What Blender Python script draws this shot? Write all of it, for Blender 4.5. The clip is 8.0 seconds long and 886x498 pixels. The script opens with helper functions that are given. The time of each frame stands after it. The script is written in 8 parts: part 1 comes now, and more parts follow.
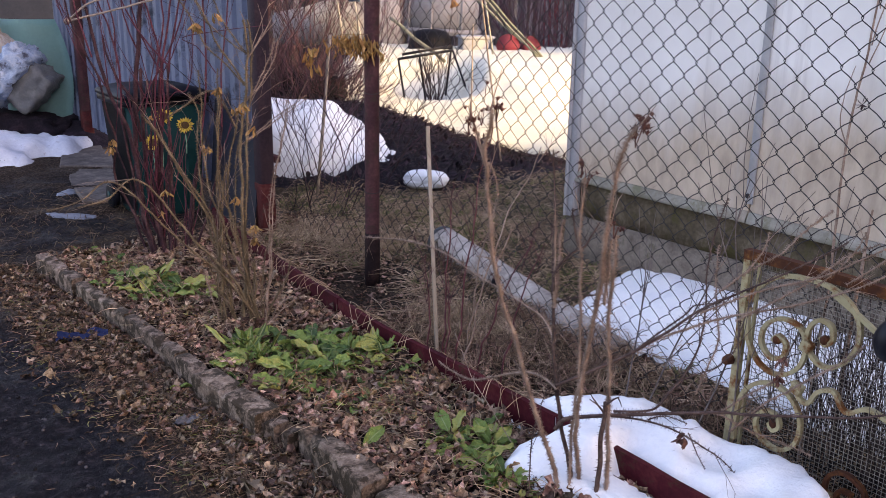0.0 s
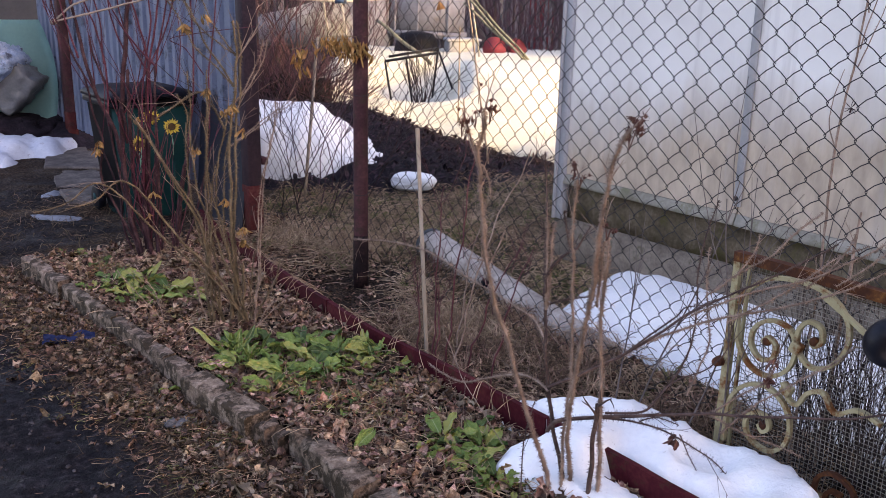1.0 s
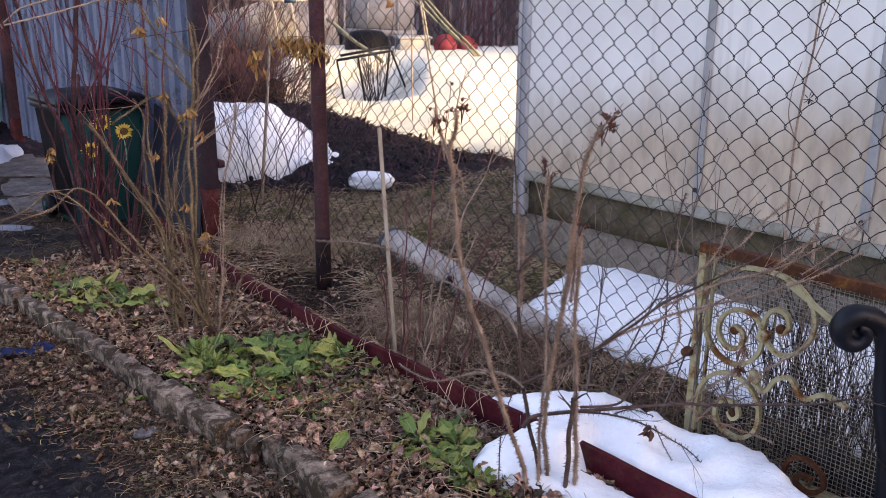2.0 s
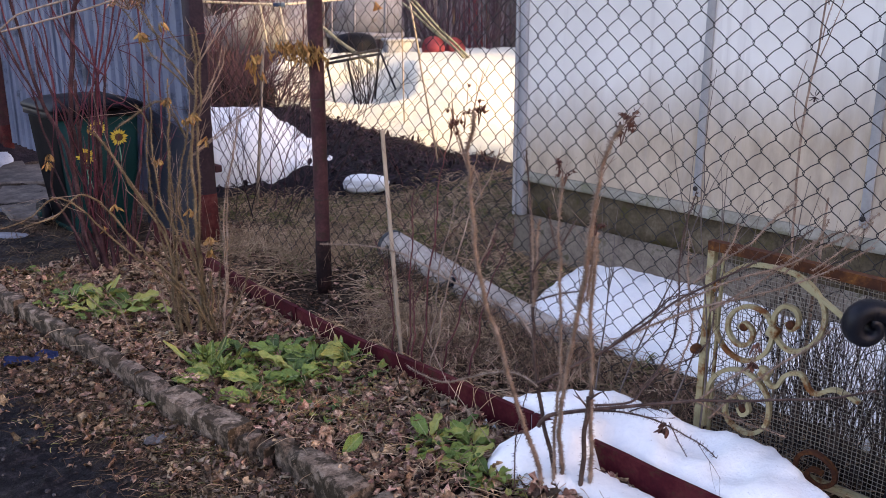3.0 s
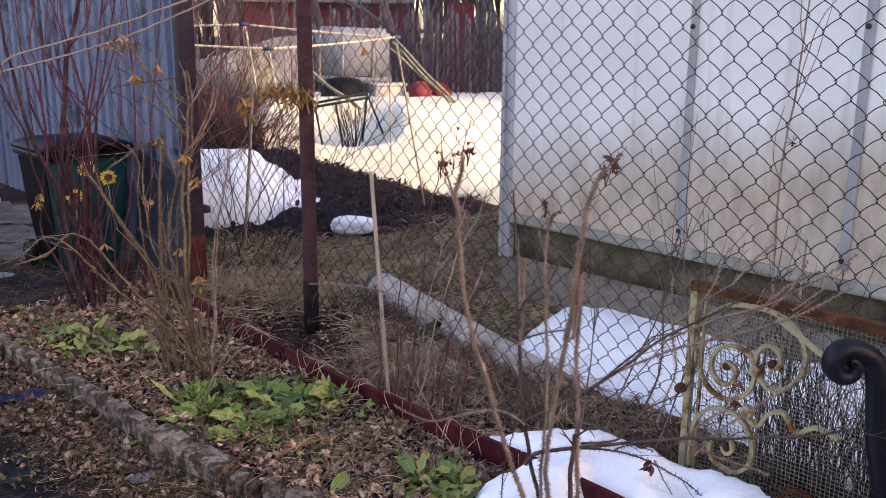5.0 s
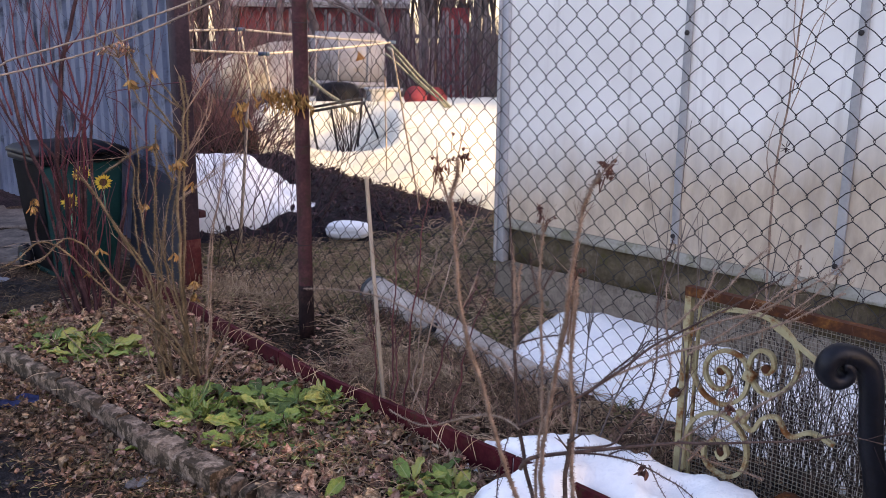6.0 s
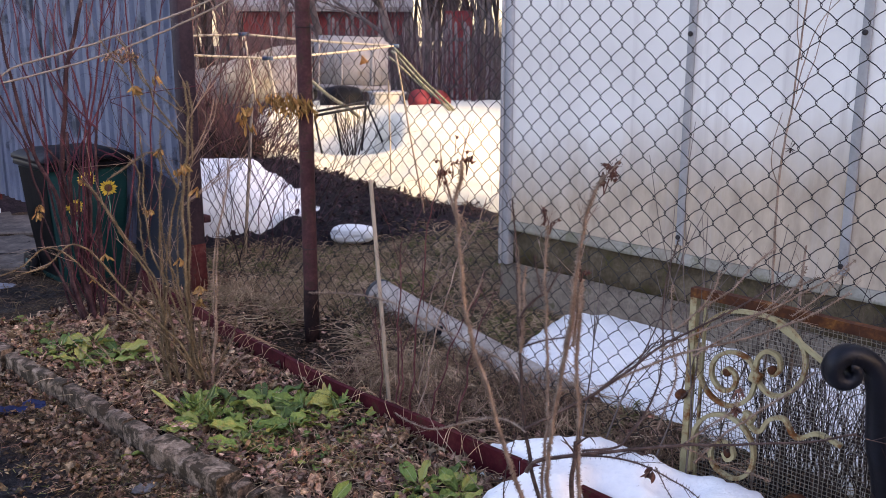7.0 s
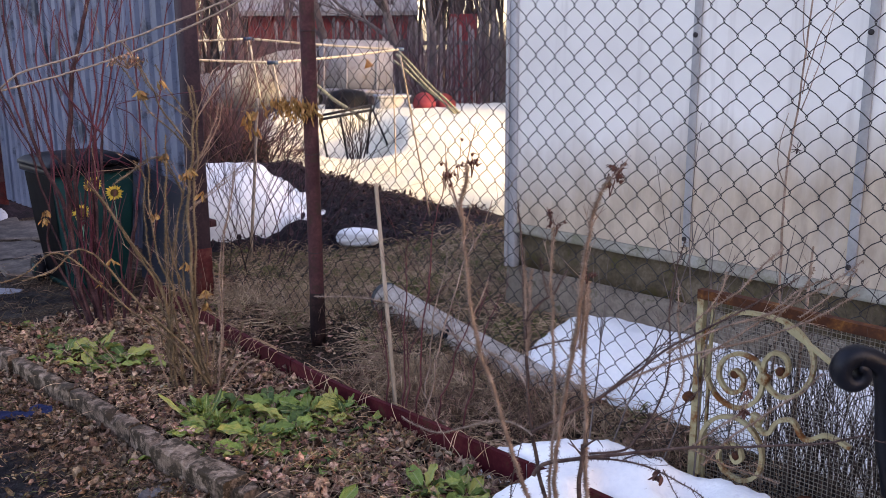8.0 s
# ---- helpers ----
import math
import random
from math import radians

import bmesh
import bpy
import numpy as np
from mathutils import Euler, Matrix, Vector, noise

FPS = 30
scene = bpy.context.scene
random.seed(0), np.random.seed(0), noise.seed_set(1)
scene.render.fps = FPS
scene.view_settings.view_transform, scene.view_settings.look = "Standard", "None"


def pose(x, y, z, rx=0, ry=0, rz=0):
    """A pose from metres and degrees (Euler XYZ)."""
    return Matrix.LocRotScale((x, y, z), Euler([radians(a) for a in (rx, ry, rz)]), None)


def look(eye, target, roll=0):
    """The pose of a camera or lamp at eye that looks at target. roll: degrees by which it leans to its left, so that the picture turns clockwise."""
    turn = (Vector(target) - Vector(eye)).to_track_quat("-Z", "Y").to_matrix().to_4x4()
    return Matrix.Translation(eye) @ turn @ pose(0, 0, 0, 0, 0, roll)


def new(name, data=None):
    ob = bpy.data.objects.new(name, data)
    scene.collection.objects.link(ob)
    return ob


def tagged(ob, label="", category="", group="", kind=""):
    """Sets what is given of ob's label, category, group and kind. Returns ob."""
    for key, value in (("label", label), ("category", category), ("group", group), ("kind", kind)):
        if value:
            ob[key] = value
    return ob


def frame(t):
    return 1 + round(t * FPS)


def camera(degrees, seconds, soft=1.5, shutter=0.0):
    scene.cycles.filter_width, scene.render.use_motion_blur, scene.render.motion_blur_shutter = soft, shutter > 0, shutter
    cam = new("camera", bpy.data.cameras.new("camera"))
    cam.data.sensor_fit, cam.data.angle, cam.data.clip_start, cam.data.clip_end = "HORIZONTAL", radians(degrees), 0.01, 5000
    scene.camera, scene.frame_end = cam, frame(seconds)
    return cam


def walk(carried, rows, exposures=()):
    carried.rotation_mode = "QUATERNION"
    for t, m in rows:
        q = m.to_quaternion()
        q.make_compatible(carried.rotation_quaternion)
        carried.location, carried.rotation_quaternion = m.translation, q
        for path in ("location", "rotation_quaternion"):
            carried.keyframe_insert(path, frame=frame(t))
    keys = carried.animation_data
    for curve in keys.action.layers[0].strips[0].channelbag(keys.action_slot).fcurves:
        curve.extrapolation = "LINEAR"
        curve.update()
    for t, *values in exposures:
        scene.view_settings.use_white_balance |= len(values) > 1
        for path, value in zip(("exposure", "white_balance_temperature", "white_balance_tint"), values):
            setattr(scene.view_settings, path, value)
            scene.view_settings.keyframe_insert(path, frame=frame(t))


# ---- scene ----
cam = camera(52.9, 8.0, 0.88)
PATH = [
    (0, (0.153, 0.191, 1.435), (0.076, 2.109, 0.872), 1.0),
    (0.5, (0.146, 0.193, 1.436), (0.08, 2.113, 0.879), 1.3),
    (1, (0.133, 0.192, 1.433), (0.09, 2.112, 0.876), 1.3),
    (1.5, (0.118, 0.198, 1.436), (0.139, 2.117, 0.873), 1.1),
    (3, (0.001, 0.191, 1.438), (0.098, 2.11, 0.881), 0.0),
    (3.5, (-0.006, 0.176, 1.438), (0.102, 2.098, 0.895), 0.3),
    (4, (-0.01, 0.164, 1.44), (0.084, 2.102, 0.956), 0.4),
    (4.5, (-0.01, 0.154, 1.439), (0.103, 2.095, 0.971), 0.4),
    (6, (-0.011, 0.14, 1.442), (0.131, 2.082, 0.989), 0.6),
    (6.5, (-0.009, 0.14, 1.446), (0.126, 2.084, 0.994), 0.3),
    (7, (-0.01, 0.14, 1.443), (0.121, 2.085, 0.996), 0.1),
    (7.5, (-0.008, 0.145, 1.445), (0.114, 2.091, 1.0), -0.1),
    (8, (-0.009, 0.145, 1.441), (0.109, 2.092, 1.001), -0.3),
]
walk(cam, [(t, look(eye, target, roll)) for t, eye, target, roll in PATH],
     exposures=((0.0, 2.44, 7350, 34), (8.0, 2.44, 7350, 34)))

# ---- light ----
SUN_EL, SUN_TO = 16.0, Vector((-0.90, 0.43, 0.0)).normalized()
world = bpy.data.worlds.new("sky")
scene.world = world
world.use_nodes = True
wn = world.node_tree.nodes
sky = wn.new("ShaderNodeTexSky")
sky.sky_type, sky.sun_disc = "NISHITA", False
sky.sun_elevation = radians(SUN_EL)
sky.sun_rotation = math.atan2(-SUN_TO.x, -SUN_TO.y)
sky.air_density, sky.dust_density = 1.0, 2.0
wn["Background"].inputs["Strength"].default_value = 0.15
world.node_tree.links.new(sky.outputs[0], wn["Background"].inputs["Color"])
sun = new("sun", bpy.data.lights.new("sun", "SUN"))
sun.data.energy, sun.data.angle, sun.data.color = 0.60, radians(0.6), (1.0, 0.84, 0.02)
sun_way = Vector((SUN_TO.x * math.cos(radians(SUN_EL)), SUN_TO.y * math.cos(radians(SUN_EL)), -math.sin(radians(SUN_EL))))
sun.matrix_world = look((20, -10, 20), Vector((20, -10, 20)) + sun_way)


# ---- the fence line's own axes: s along it, n across it ----
P0 = Vector((-0.39, 4.68, 0))
D = Vector((0.63, -0.777, 0)).normalized()
N = Vector((0.777, 0.63, 0)).normalized()
FENCE_N = 2.645


def F(s, n, z=0.0):
    """A place by the fence line: s metres along it from the post, n metres across (the fence stands at 2.645)."""
    return P0 + D * s + N * (n - FENCE_N) + Vector((0, 0, z))


def sn(x, y):
    q = Vector((x, y, 0)) - P0
    return q.dot(D), q.dot(N) + FENCE_N


# ---- mesh helpers ----
def thing(name, at=(0, 0, 0), label="", category="", group="", kind=""):
    ob = new(name)
    ob.matrix_world = at if isinstance(at, Matrix) else Matrix.Translation(at)
    ob.empty_display_size = 0.1
    return tagged(ob, label, category, group, kind)


def finish(name, bm, material, smooth=True):
    me = bpy.data.meshes.new(name)
    bmesh.ops.recalc_face_normals(bm, faces=bm.faces[:])
    bm.to_mesh(me)
    bm.free()
    for f in me.polygons:
        f.use_smooth = smooth
    for m in (material if isinstance(material, (list, tuple)) else [material]):
        me.materials.append(m)
    return me


def part(name, bm, material, parent=None, label="", smooth=True, m=None):
    """One mesh object; the bmesh is in the parent's own space."""
    ob = new(name, finish(name, bm, material, smooth))
    if parent is not None:
        ob.parent = parent
    if m is not None:
        ob.matrix_basis = m
    return tagged(ob, label)


def tube(bm, pts, radii, sides=6, cap=True, mat=0):
    """A round bar through points, of one radius or one for each."""
    pts = [Vector(p) for p in pts]
    if not hasattr(radii, "__len__"):
        radii = [radii] * len(pts)
    rings, up = [], None
    for i, p in enumerate(pts):
        t = (pts[min(i + 1, len(pts) - 1)] - pts[max(i - 1, 0)])
        if t.length < 1e-7:
            t = Vector((0, 0, 1))
        t.normalize()
        if up is None:
            up = t.orthogonal().normalized()
        up = (up - t * up.dot(t))
        up = up.normalized() if up.length > 1e-6 else t.orthogonal().normalized()
        side = t.cross(up)
        rings.append([bm.verts.new(p + (up * math.cos(a) + side * math.sin(a)) * radii[i])
                      for a in (2 * math.pi * k / sides for k in range(sides))])
    for a, b in zip(rings, rings[1:]):
        for k in range(sides):
            f = bm.faces.new((a[k], a[(k + 1) % sides], b[(k + 1) % sides], b[k]))
            f.material_index = mat
    if cap and sides > 2:
        bm.faces.new(rings[0][::-1]).material_index = mat
        bm.faces.new(rings[-1]).material_index = mat
    return bm


def box(bm, size, m=None, bevel=0.0, seg=1):
    """A box of that size centred on its own origin, with bevelled edges, placed by m."""
    r = bmesh.ops.create_cube(bm, size=1.0, matrix=(m or Matrix()) @ Matrix.Diagonal((*size, 1)))
    vs = r["verts"]
    if bevel > 0:
        es = list({e for v in vs for e in v.link_edges})
        bmesh.ops.bevel(bm, geom=es, offset=bevel, segments=seg, affect="EDGES", clamp_overlap=True)
    return bm


def prism(bm, outline, z0, z1, m=None):
    """An outline in x and y, drawn up from z0 to z1."""
    m = m or Matrix()
    lo = [bm.verts.new(m @ Vector((x, y, z0))) for x, y in outline]
    hi = [bm.verts.new(m @ Vector((x, y, z1))) for x, y in outline]
    k = len(outline)
    for i in range(k):
        bm.faces.new((lo[i], lo[(i + 1) % k], hi[(i + 1) % k], hi[i]))
    bm.faces.new(lo[::-1])
    bm.faces.new(hi)
    return bm


def axes(origin, x, z=Vector((0, 0, 1))):
    """A pose with its x axis along x and its z as near to z as can be."""
    x = Vector(x).normalized()
    y = Vector(z).cross(x).normalized()
    zz = x.cross(y)
    m = Matrix((x, y, zz)).transposed().to_4x4()
    m.translation = Vector(origin)
    return m


def fbm(x, y, z=0.0, octaves=4):
    return noise.fractal(Vector((x, y, z)), 1.0, 2.0, octaves)


def smooth(a, b, x):
    u = min(1.0, max(0.0, (x - a) / (b - a)))
    return u * u * (3 - 2 * u)


# ---- materials ----
def node_material(name):
    mat = bpy.data.materials.new(name)
    mat.use_nodes = True
    nt = mat.node_tree
    return mat, nt, nt.nodes["Principled BSDF"]


def surface(name, colours, scale=8.0, fine=60.0, rough=0.7, metal=0.0, bump=0.3, bump_dist=0.004, vary=0.0, island=0.0,
            spots=None, spot_scale=6.0, spot_at=0.6, stretch=(1, 1, 1), spec=0.22, translucent=0.0, rough_vary=0.15):
    """A weathered surface: two scales of colour, optional stains, fine relief; vary: change from object to object, island: from piece to piece."""
    mat, nt, bs = node_material(name)
    L, nn = nt.links.new, nt.nodes.new
    co = nn("ShaderNodeTexCoord")
    mp = nn("ShaderNodeMapping")
    mp.inputs["Scale"].default_value = stretch
    L(co.outputs["Object"], mp.inputs["Vector"])
    n1, n2 = nn("ShaderNodeTexNoise"), nn("ShaderNodeTexNoise")
    for n, s, d in ((n1, scale, 6), (n2, fine, 5)):
        n.inputs["Scale"].default_value, n.inputs["Detail"].default_value, n.inputs["Roughness"].default_value = s, d, 0.62
        L(mp.outputs[0], n.inputs["Vector"])
    mix = nn("ShaderNodeMath")
    mix.operation = "MULTIPLY_ADD"
    L(n2.outputs["Fac"], mix.inputs[0])
    mix.inputs[1].default_value = 0.45
    sub = nn("ShaderNodeMath")
    sub.operation = "MULTIPLY_ADD"
    L(n1.outputs["Fac"], sub.inputs[0])
    sub.inputs[1].default_value, sub.inputs[2].default_value = 1.0, -0.22
    L(sub.outputs[0], mix.inputs[2])
    ramp = nn("ShaderNodeValToRGB")
    while len(ramp.color_ramp.elements) < len(colours):
        ramp.color_ramp.elements.new(0.5)
    for i, (e, c) in enumerate(zip(ramp.color_ramp.elements, colours)):
        e.position = 0.28 + 0.44 * i / max(1, len(colours) - 1)
        e.color = (*c, 1)
    L(mix.outputs[0], ramp.inputs[0])
    colour = ramp.outputs[0]
    if spots:
        n3 = nn("ShaderNodeTexNoise")
        n3.inputs["Scale"].default_value, n3.inputs["Detail"].default_value, n3.inputs["Roughness"].default_value = spot_scale, 8, 0.7
        L(co.outputs["Object"], n3.inputs["Vector"])
        r3 = nn("ShaderNodeValToRGB")
        r3.color_ramp.elements[0].position, r3.color_ramp.elements[1].position = spot_at - 0.04, spot_at + 0.05
        L(n3.outputs["Fac"], r3.inputs[0])
        m3 = nn("ShaderNodeMix")
        m3.data_type = "RGBA"
        L(r3.outputs[0], m3.inputs["Factor"])
        L(colour, m3.inputs["A"])
        m3.inputs["B"].default_value = (*spots, 1)
        colour = m3.outputs["Result"]
    if vary or island:
        hs = nn("ShaderNodeHueSaturation")
        src = nn("ShaderNodeNewGeometry").outputs["Random Per Island"] if island else nn("ShaderNodeObjectInfo").outputs["Random"]
        k = island or vary
        mr = nn("ShaderNodeMapRange")
        mr.inputs["To Min"].default_value, mr.inputs["To Max"].default_value = 1 - k, 1 + k
        L(src, mr.inputs["Value"])
        L(mr.outputs[0], hs.inputs["Value"])
        mh = nn("ShaderNodeMath")
        mh.operation = "MULTIPLY_ADD"
        fr = nn("ShaderNodeMath")
        fr.operation = "FRACT"
        m7 = nn("ShaderNodeMath")
        m7.operation = "MULTIPLY"
        m7.inputs[1].default_value = 7.31
        L(src, m7.inputs[0])
        L(m7.outputs[0], fr.inputs[0])
        L(fr.outputs[0], mh.inputs[0])
        mh.inputs[1].default_value, mh.inputs[2].default_value = 0.06 * k, 0.5 - 0.03 * k
        L(mh.outputs[0], hs.inputs["Hue"])
        L(colour, hs.inputs["Color"])
        colour = hs.outputs[0]
    L(colour, bs.inputs["Base Color"])
    rr = nn("ShaderNodeMapRange")
    rr.inputs["To Min"].default_value, rr.inputs["To Max"].default_value = max(0.02, rough - rough_vary), min(1, rough + rough_vary)
    L(n1.outputs["Fac"], rr.inputs["Value"])
    L(rr.outputs[0], bs.inputs["Roughness"])
    bs.inputs["Metallic"].default_value = metal
    bs.inputs["Specular IOR Level"].default_value = spec
    if translucent:
        bs.inputs["Subsurface Weight"].default_value = translucent
        bs.inputs["Subsurface Scale"].default_value = 0.01
    if bump:
        b = nn("ShaderNodeBump")
        b.inputs["Strength"].default_value, b.inputs["Distance"].default_value = bump, bump_dist
        L(mix.outputs[0], b.inputs["Height"])
        L(b.outputs[0], bs.inputs["Normal"])
    return mat


SNOW = surface("old_snow", [(0.70, 0.73, 0.75), (0.85, 0.865, 0.85)], 7, 60, 0.8, bump=0.8, bump_dist=0.012, spec=0.3,
               spots=(0.38, 0.36, 0.34), spot_scale=55, spot_at=0.685)
# Old snow with the low sun's cream tint mixed into its base colour.
SUN_TINT_SNOW = surface("sun_tinted_old_snow", [(0.57, 0.555, 0.45), (0.68, 0.665, 0.55)], 5, 60, 0.85, bump=0.8, bump_dist=0.015, spots=(0.42, 0.39, 0.34), spot_scale=45, spot_at=0.68)
CONCRETE = surface("old_concrete", [(0.055, 0.038, 0.027), (0.165, 0.117, 0.085), (0.32, 0.243, 0.185)], 22, 110, 0.95, bump=1.0, bump_dist=0.010, vary=0.12,
                   spots=(0.035, 0.024, 0.014), spot_scale=17, spot_at=0.50)
PLINTH = surface("grey_plinth_concrete", [(0.085, 0.068, 0.052), (0.16, 0.132, 0.104), (0.25, 0.212, 0.172)], 9, 90, 0.95, bump=0.7, bump_dist=0.006, spots=(0.09, 0.08, 0.05), spot_scale=9, spot_at=0.6)
def stained_sheet():
    """Pale cement sheet with a ragged tan splash stain and faint vertical streaks."""
    mat, nt, bs = node_material("pale_cement_sheet")
    L, nn = nt.links.new, nt.nodes.new
    co = nn("ShaderNodeTexCoord")
    sep = nn("ShaderNodeSeparateXYZ")
    L(co.outputs["Object"], sep.inputs[0])

    def tex(scale, detail, stretch):
        mp = nn("ShaderNodeMapping")
        mp.inputs["Scale"].default_value = stretch
        L(co.outputs["Object"], mp.inputs["Vector"])
        n = nn("ShaderNodeTexNoise")
        n.inputs["Scale"].default_value, n.inputs["Detail"].default_value, n.inputs["Roughness"].default_value = scale, detail, 0.6
        L(mp.outputs[0], n.inputs["Vector"])
        return n.outputs["Fac"]

    def calc(op, a, b):
        m = nn("ShaderNodeMath")
        m.operation = op
        for k, v in enumerate((a, b)):
            if isinstance(v, float):
                m.inputs[k].default_value = v
            else:
                L(v, m.inputs[k])
        return m.outputs[0]

    def ramp(src, *stops):
        r = nn("ShaderNodeValToRGB")
        while len(r.color_ramp.elements) < len(stops):
            r.color_ramp.elements.new(0.5)
        for e, (p, c) in zip(r.color_ramp.elements, stops):
            e.position, e.color = p, (*c, 1)
        L(src, r.inputs[0])
        return r.outputs[0]
    base = ramp(tex(2.0, 7, (1, 1, 1)), (0.3, (0.68, 0.65, 0.605)), (0.6, (0.79, 0.765, 0.715)), (0.75, (0.84, 0.815, 0.765)))
    streak = tex(9.0, 5, (1, 1, 0.06))
    rim = calc("ADD", sep.outputs["Z"], calc("MULTIPLY", tex(1.3, 4, (1, 1, 0.5)), -0.55))
    rim = calc("ADD", rim, calc("MULTIPLY", streak, -0.35))
    along = calc("ADD", calc("MULTIPLY", sep.outputs["X"], 0.63), calc("MULTIPLY", sep.outputs["Y"], -0.777))
    rim = calc("ADD", rim, calc("ADD", calc("MULTIPLY", along, -0.20), 0.47))
    stain = ramp(rim, (0.46, (1, 1, 1)), (0.82, (0, 0, 0)))
    dirt = ramp(tex(14.0, 8, (1, 1, 0.4)), (0.32, (0.34, 0.255, 0.178)), (0.65, (0.53, 0.42, 0.305)))
    m = nn("ShaderNodeMix")
    m.data_type = "RGBA"
    L(calc("MULTIPLY", stain, 0.9), m.inputs["Factor"])
    L(base, m.inputs["A"])
    L(dirt, m.inputs["B"])
    m2 = nn("ShaderNodeMix")
    m2.data_type = "RGBA"
    L(ramp(streak, (0.56, (0, 0, 0)), (0.72, (0.5, 0.5, 0.5))), m2.inputs["Factor"])
    L(m.outputs["Result"], m2.inputs["A"])
    m2.inputs["B"].default_value = (0.45, 0.41, 0.38, 1)
    L(m2.outputs["Result"], bs.inputs["Base Color"])
    bs.inputs["Roughness"].default_value = 0.75
    bs.inputs["Specular IOR Level"].default_value = 0.25
    b = nn("ShaderNodeBump")
    b.inputs["Strength"].default_value, b.inputs["Distance"].default_value = 0.12, 0.002
    L(tex(40.0, 5, (1, 1, 1)), b.inputs["Height"])
    L(b.outputs[0], bs.inputs["Normal"])
    return mat


SHEET = stained_sheet()
LEDGE = surface("mossy_concrete", [(0.04, 0.030, 0.018), (0.10, 0.078, 0.050), (0.19, 0.155, 0.11)], 6, 60, 0.92, bump=0.6, bump_dist=0.006,
                spots=(0.075, 0.065, 0.025), spot_scale=7, spot_at=0.58)
STRIP = surface("grey_joint_strip", [(0.30, 0.30, 0.30), (0.42, 0.42, 0.42)], 5, 60, 0.55, bump=0.1)
RED_PAINT = surface("oxide_red_paint", [(0.028, 0.0035, 0.006), (0.058, 0.0065, 0.011), (0.10, 0.020, 0.022)], 7, 70, 0.75, bump=0.4, spec=0.1, spots=(0.05, 0.025, 0.015), spot_scale=14, spot_at=0.6)
POST_PAINT = surface("brown_red_post_paint", [(0.034, 0.014, 0.017), (0.066, 0.027, 0.030), (0.11, 0.048, 0.046)], 8, 70, 0.75, bump=0.5, spec=0.12, spots=(0.05, 0.03, 0.025), spot_scale=13, spot_at=0.56)
WIRE = surface("dark_fence_wire", [(0.016, 0.015, 0.017), (0.05, 0.045, 0.045)], 20, 120, 0.6, metal=0.3, bump=0.2, bump_dist=0.0006)
BLUE_SHEET = surface("blue_grey_profiled_sheet", [(0.165, 0.198, 0.275), (0.23, 0.272, 0.365)], 2, 40, 0.5, bump=0.06, spots=(0.06, 0.075, 0.105), spot_scale=3, spot_at=0.58)
GREEN_BIN = surface("dark_green_plastic", [(0.002, 0.024, 0.026), (0.004, 0.036, 0.037)], 4, 80, 0.6, bump=0.08, spec=0.12, spots=(0.01, 0.02, 0.018), spot_scale=9, spot_at=0.66)
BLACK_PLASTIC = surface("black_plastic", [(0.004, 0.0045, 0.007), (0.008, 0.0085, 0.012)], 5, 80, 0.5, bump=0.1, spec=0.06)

# ---- the ground ----
KERB_A, KERB_D, KERB_N = Vector((-2.115, 4.476, 0)), Vector((0.698, -0.716, 0)), Vector((0.716, 0.698, 0))


def edge_n(s):
    """Where the bed's iron edging runs, across the fence line; it bows a little."""
    return 2.075 + 0.095 * smooth(0.7, -0.9, s) - 0.02 * math.exp(-((s - 1.0) / 0.4) ** 2)


def kerb_side(x, y):
    """How far a place lies on the bed's side of the kerb's outer face."""
    return (x - KERB_A.x) * KERB_N.x + (y - KERB_A.y) * KERB_N.y


def zones(x, y):
    """Shares of path, bed and mossy ground at a place."""
    k = kerb_side(x, y) + 0.10 * fbm(x * 2.3, y * 2.3, 3.0)
    s, n = sn(x, y)
    along = (x - KERB_A.x) * KERB_D.x + (y - KERB_A.y) * KERB_D.y
    inside = smooth(-0.35, 0.0, along)
    path = smooth(-0.24, -0.42, k - 0.25 * (1 - inside) * smooth(-0.6, 0.4, fbm(x, y, 9.0)))
    path = max(path, 0.85 * smooth(-0.05, -0.5, along) * smooth(-3.6, -3.0, s) * smooth(-0.15, 0.2, fbm(x * 1.6, y * 1.6, 4.0) + 0.2) * (1 - smooth(2.2, 2.4, n)))
    edge = edge_n(s)
    bed = smooth(0.02, 0.08, kerb_side(x, y)) * smooth(edge + 0.02, edge - 0.02, n) * inside
    moss = smooth(2.75, 3.2, n + 0.3 * fbm(x * 1.7, y * 1.7, 5.0)) * smooth(-3.0, -0.6, s)
    return path, bed, moss


def gh(x, y):
    path, bed, moss = zones(x, y)
    s, n = sn(x, y)
    z = 0.045 * bed - 0.02 * path - 0.014 * smooth(-0.16, -0.02, kerb_side(x, y)) * smooth(0.06, 0.02, kerb_side(x, y)) + 0.09 * smooth(2.9, 3.5, n) * smooth(-1.5, 0.3, s)
    near = 1.0 if (abs(x) < 6 and 0 < y < 14) else 0.25
    z += near * (0.016 * fbm(x * 2.2, y * 2.2) + 0.009 * fbm(x * 9, y * 9, 2.0))
    z += near * path * (0.018 * abs(fbm(x * 5, y * 5, 11.0)) + 0.010 * fbm(x * 16, y * 16, 6.0))
    z -= 0.045 * math.exp(-((x - P0.x) ** 2 + (y - P0.y + 0.12) ** 2) / 0.05)
    z -= 0.05 * smooth(edge_n(s), edge_n(s) + 0.12, n) * smooth(2.75, 2.45, n) * smooth(-0.6, 0.4, s)
    return z


def lines(a, b, step, far):
    out = [a + step * i for i in range(int((b - a) / step) + 1)]
    d, lo, hi = step, out[0], out[-1]
    while hi < far:
        d *= 1.45
        lo, hi = lo - d, hi + d
        out = [lo] + out + [hi]
    return out


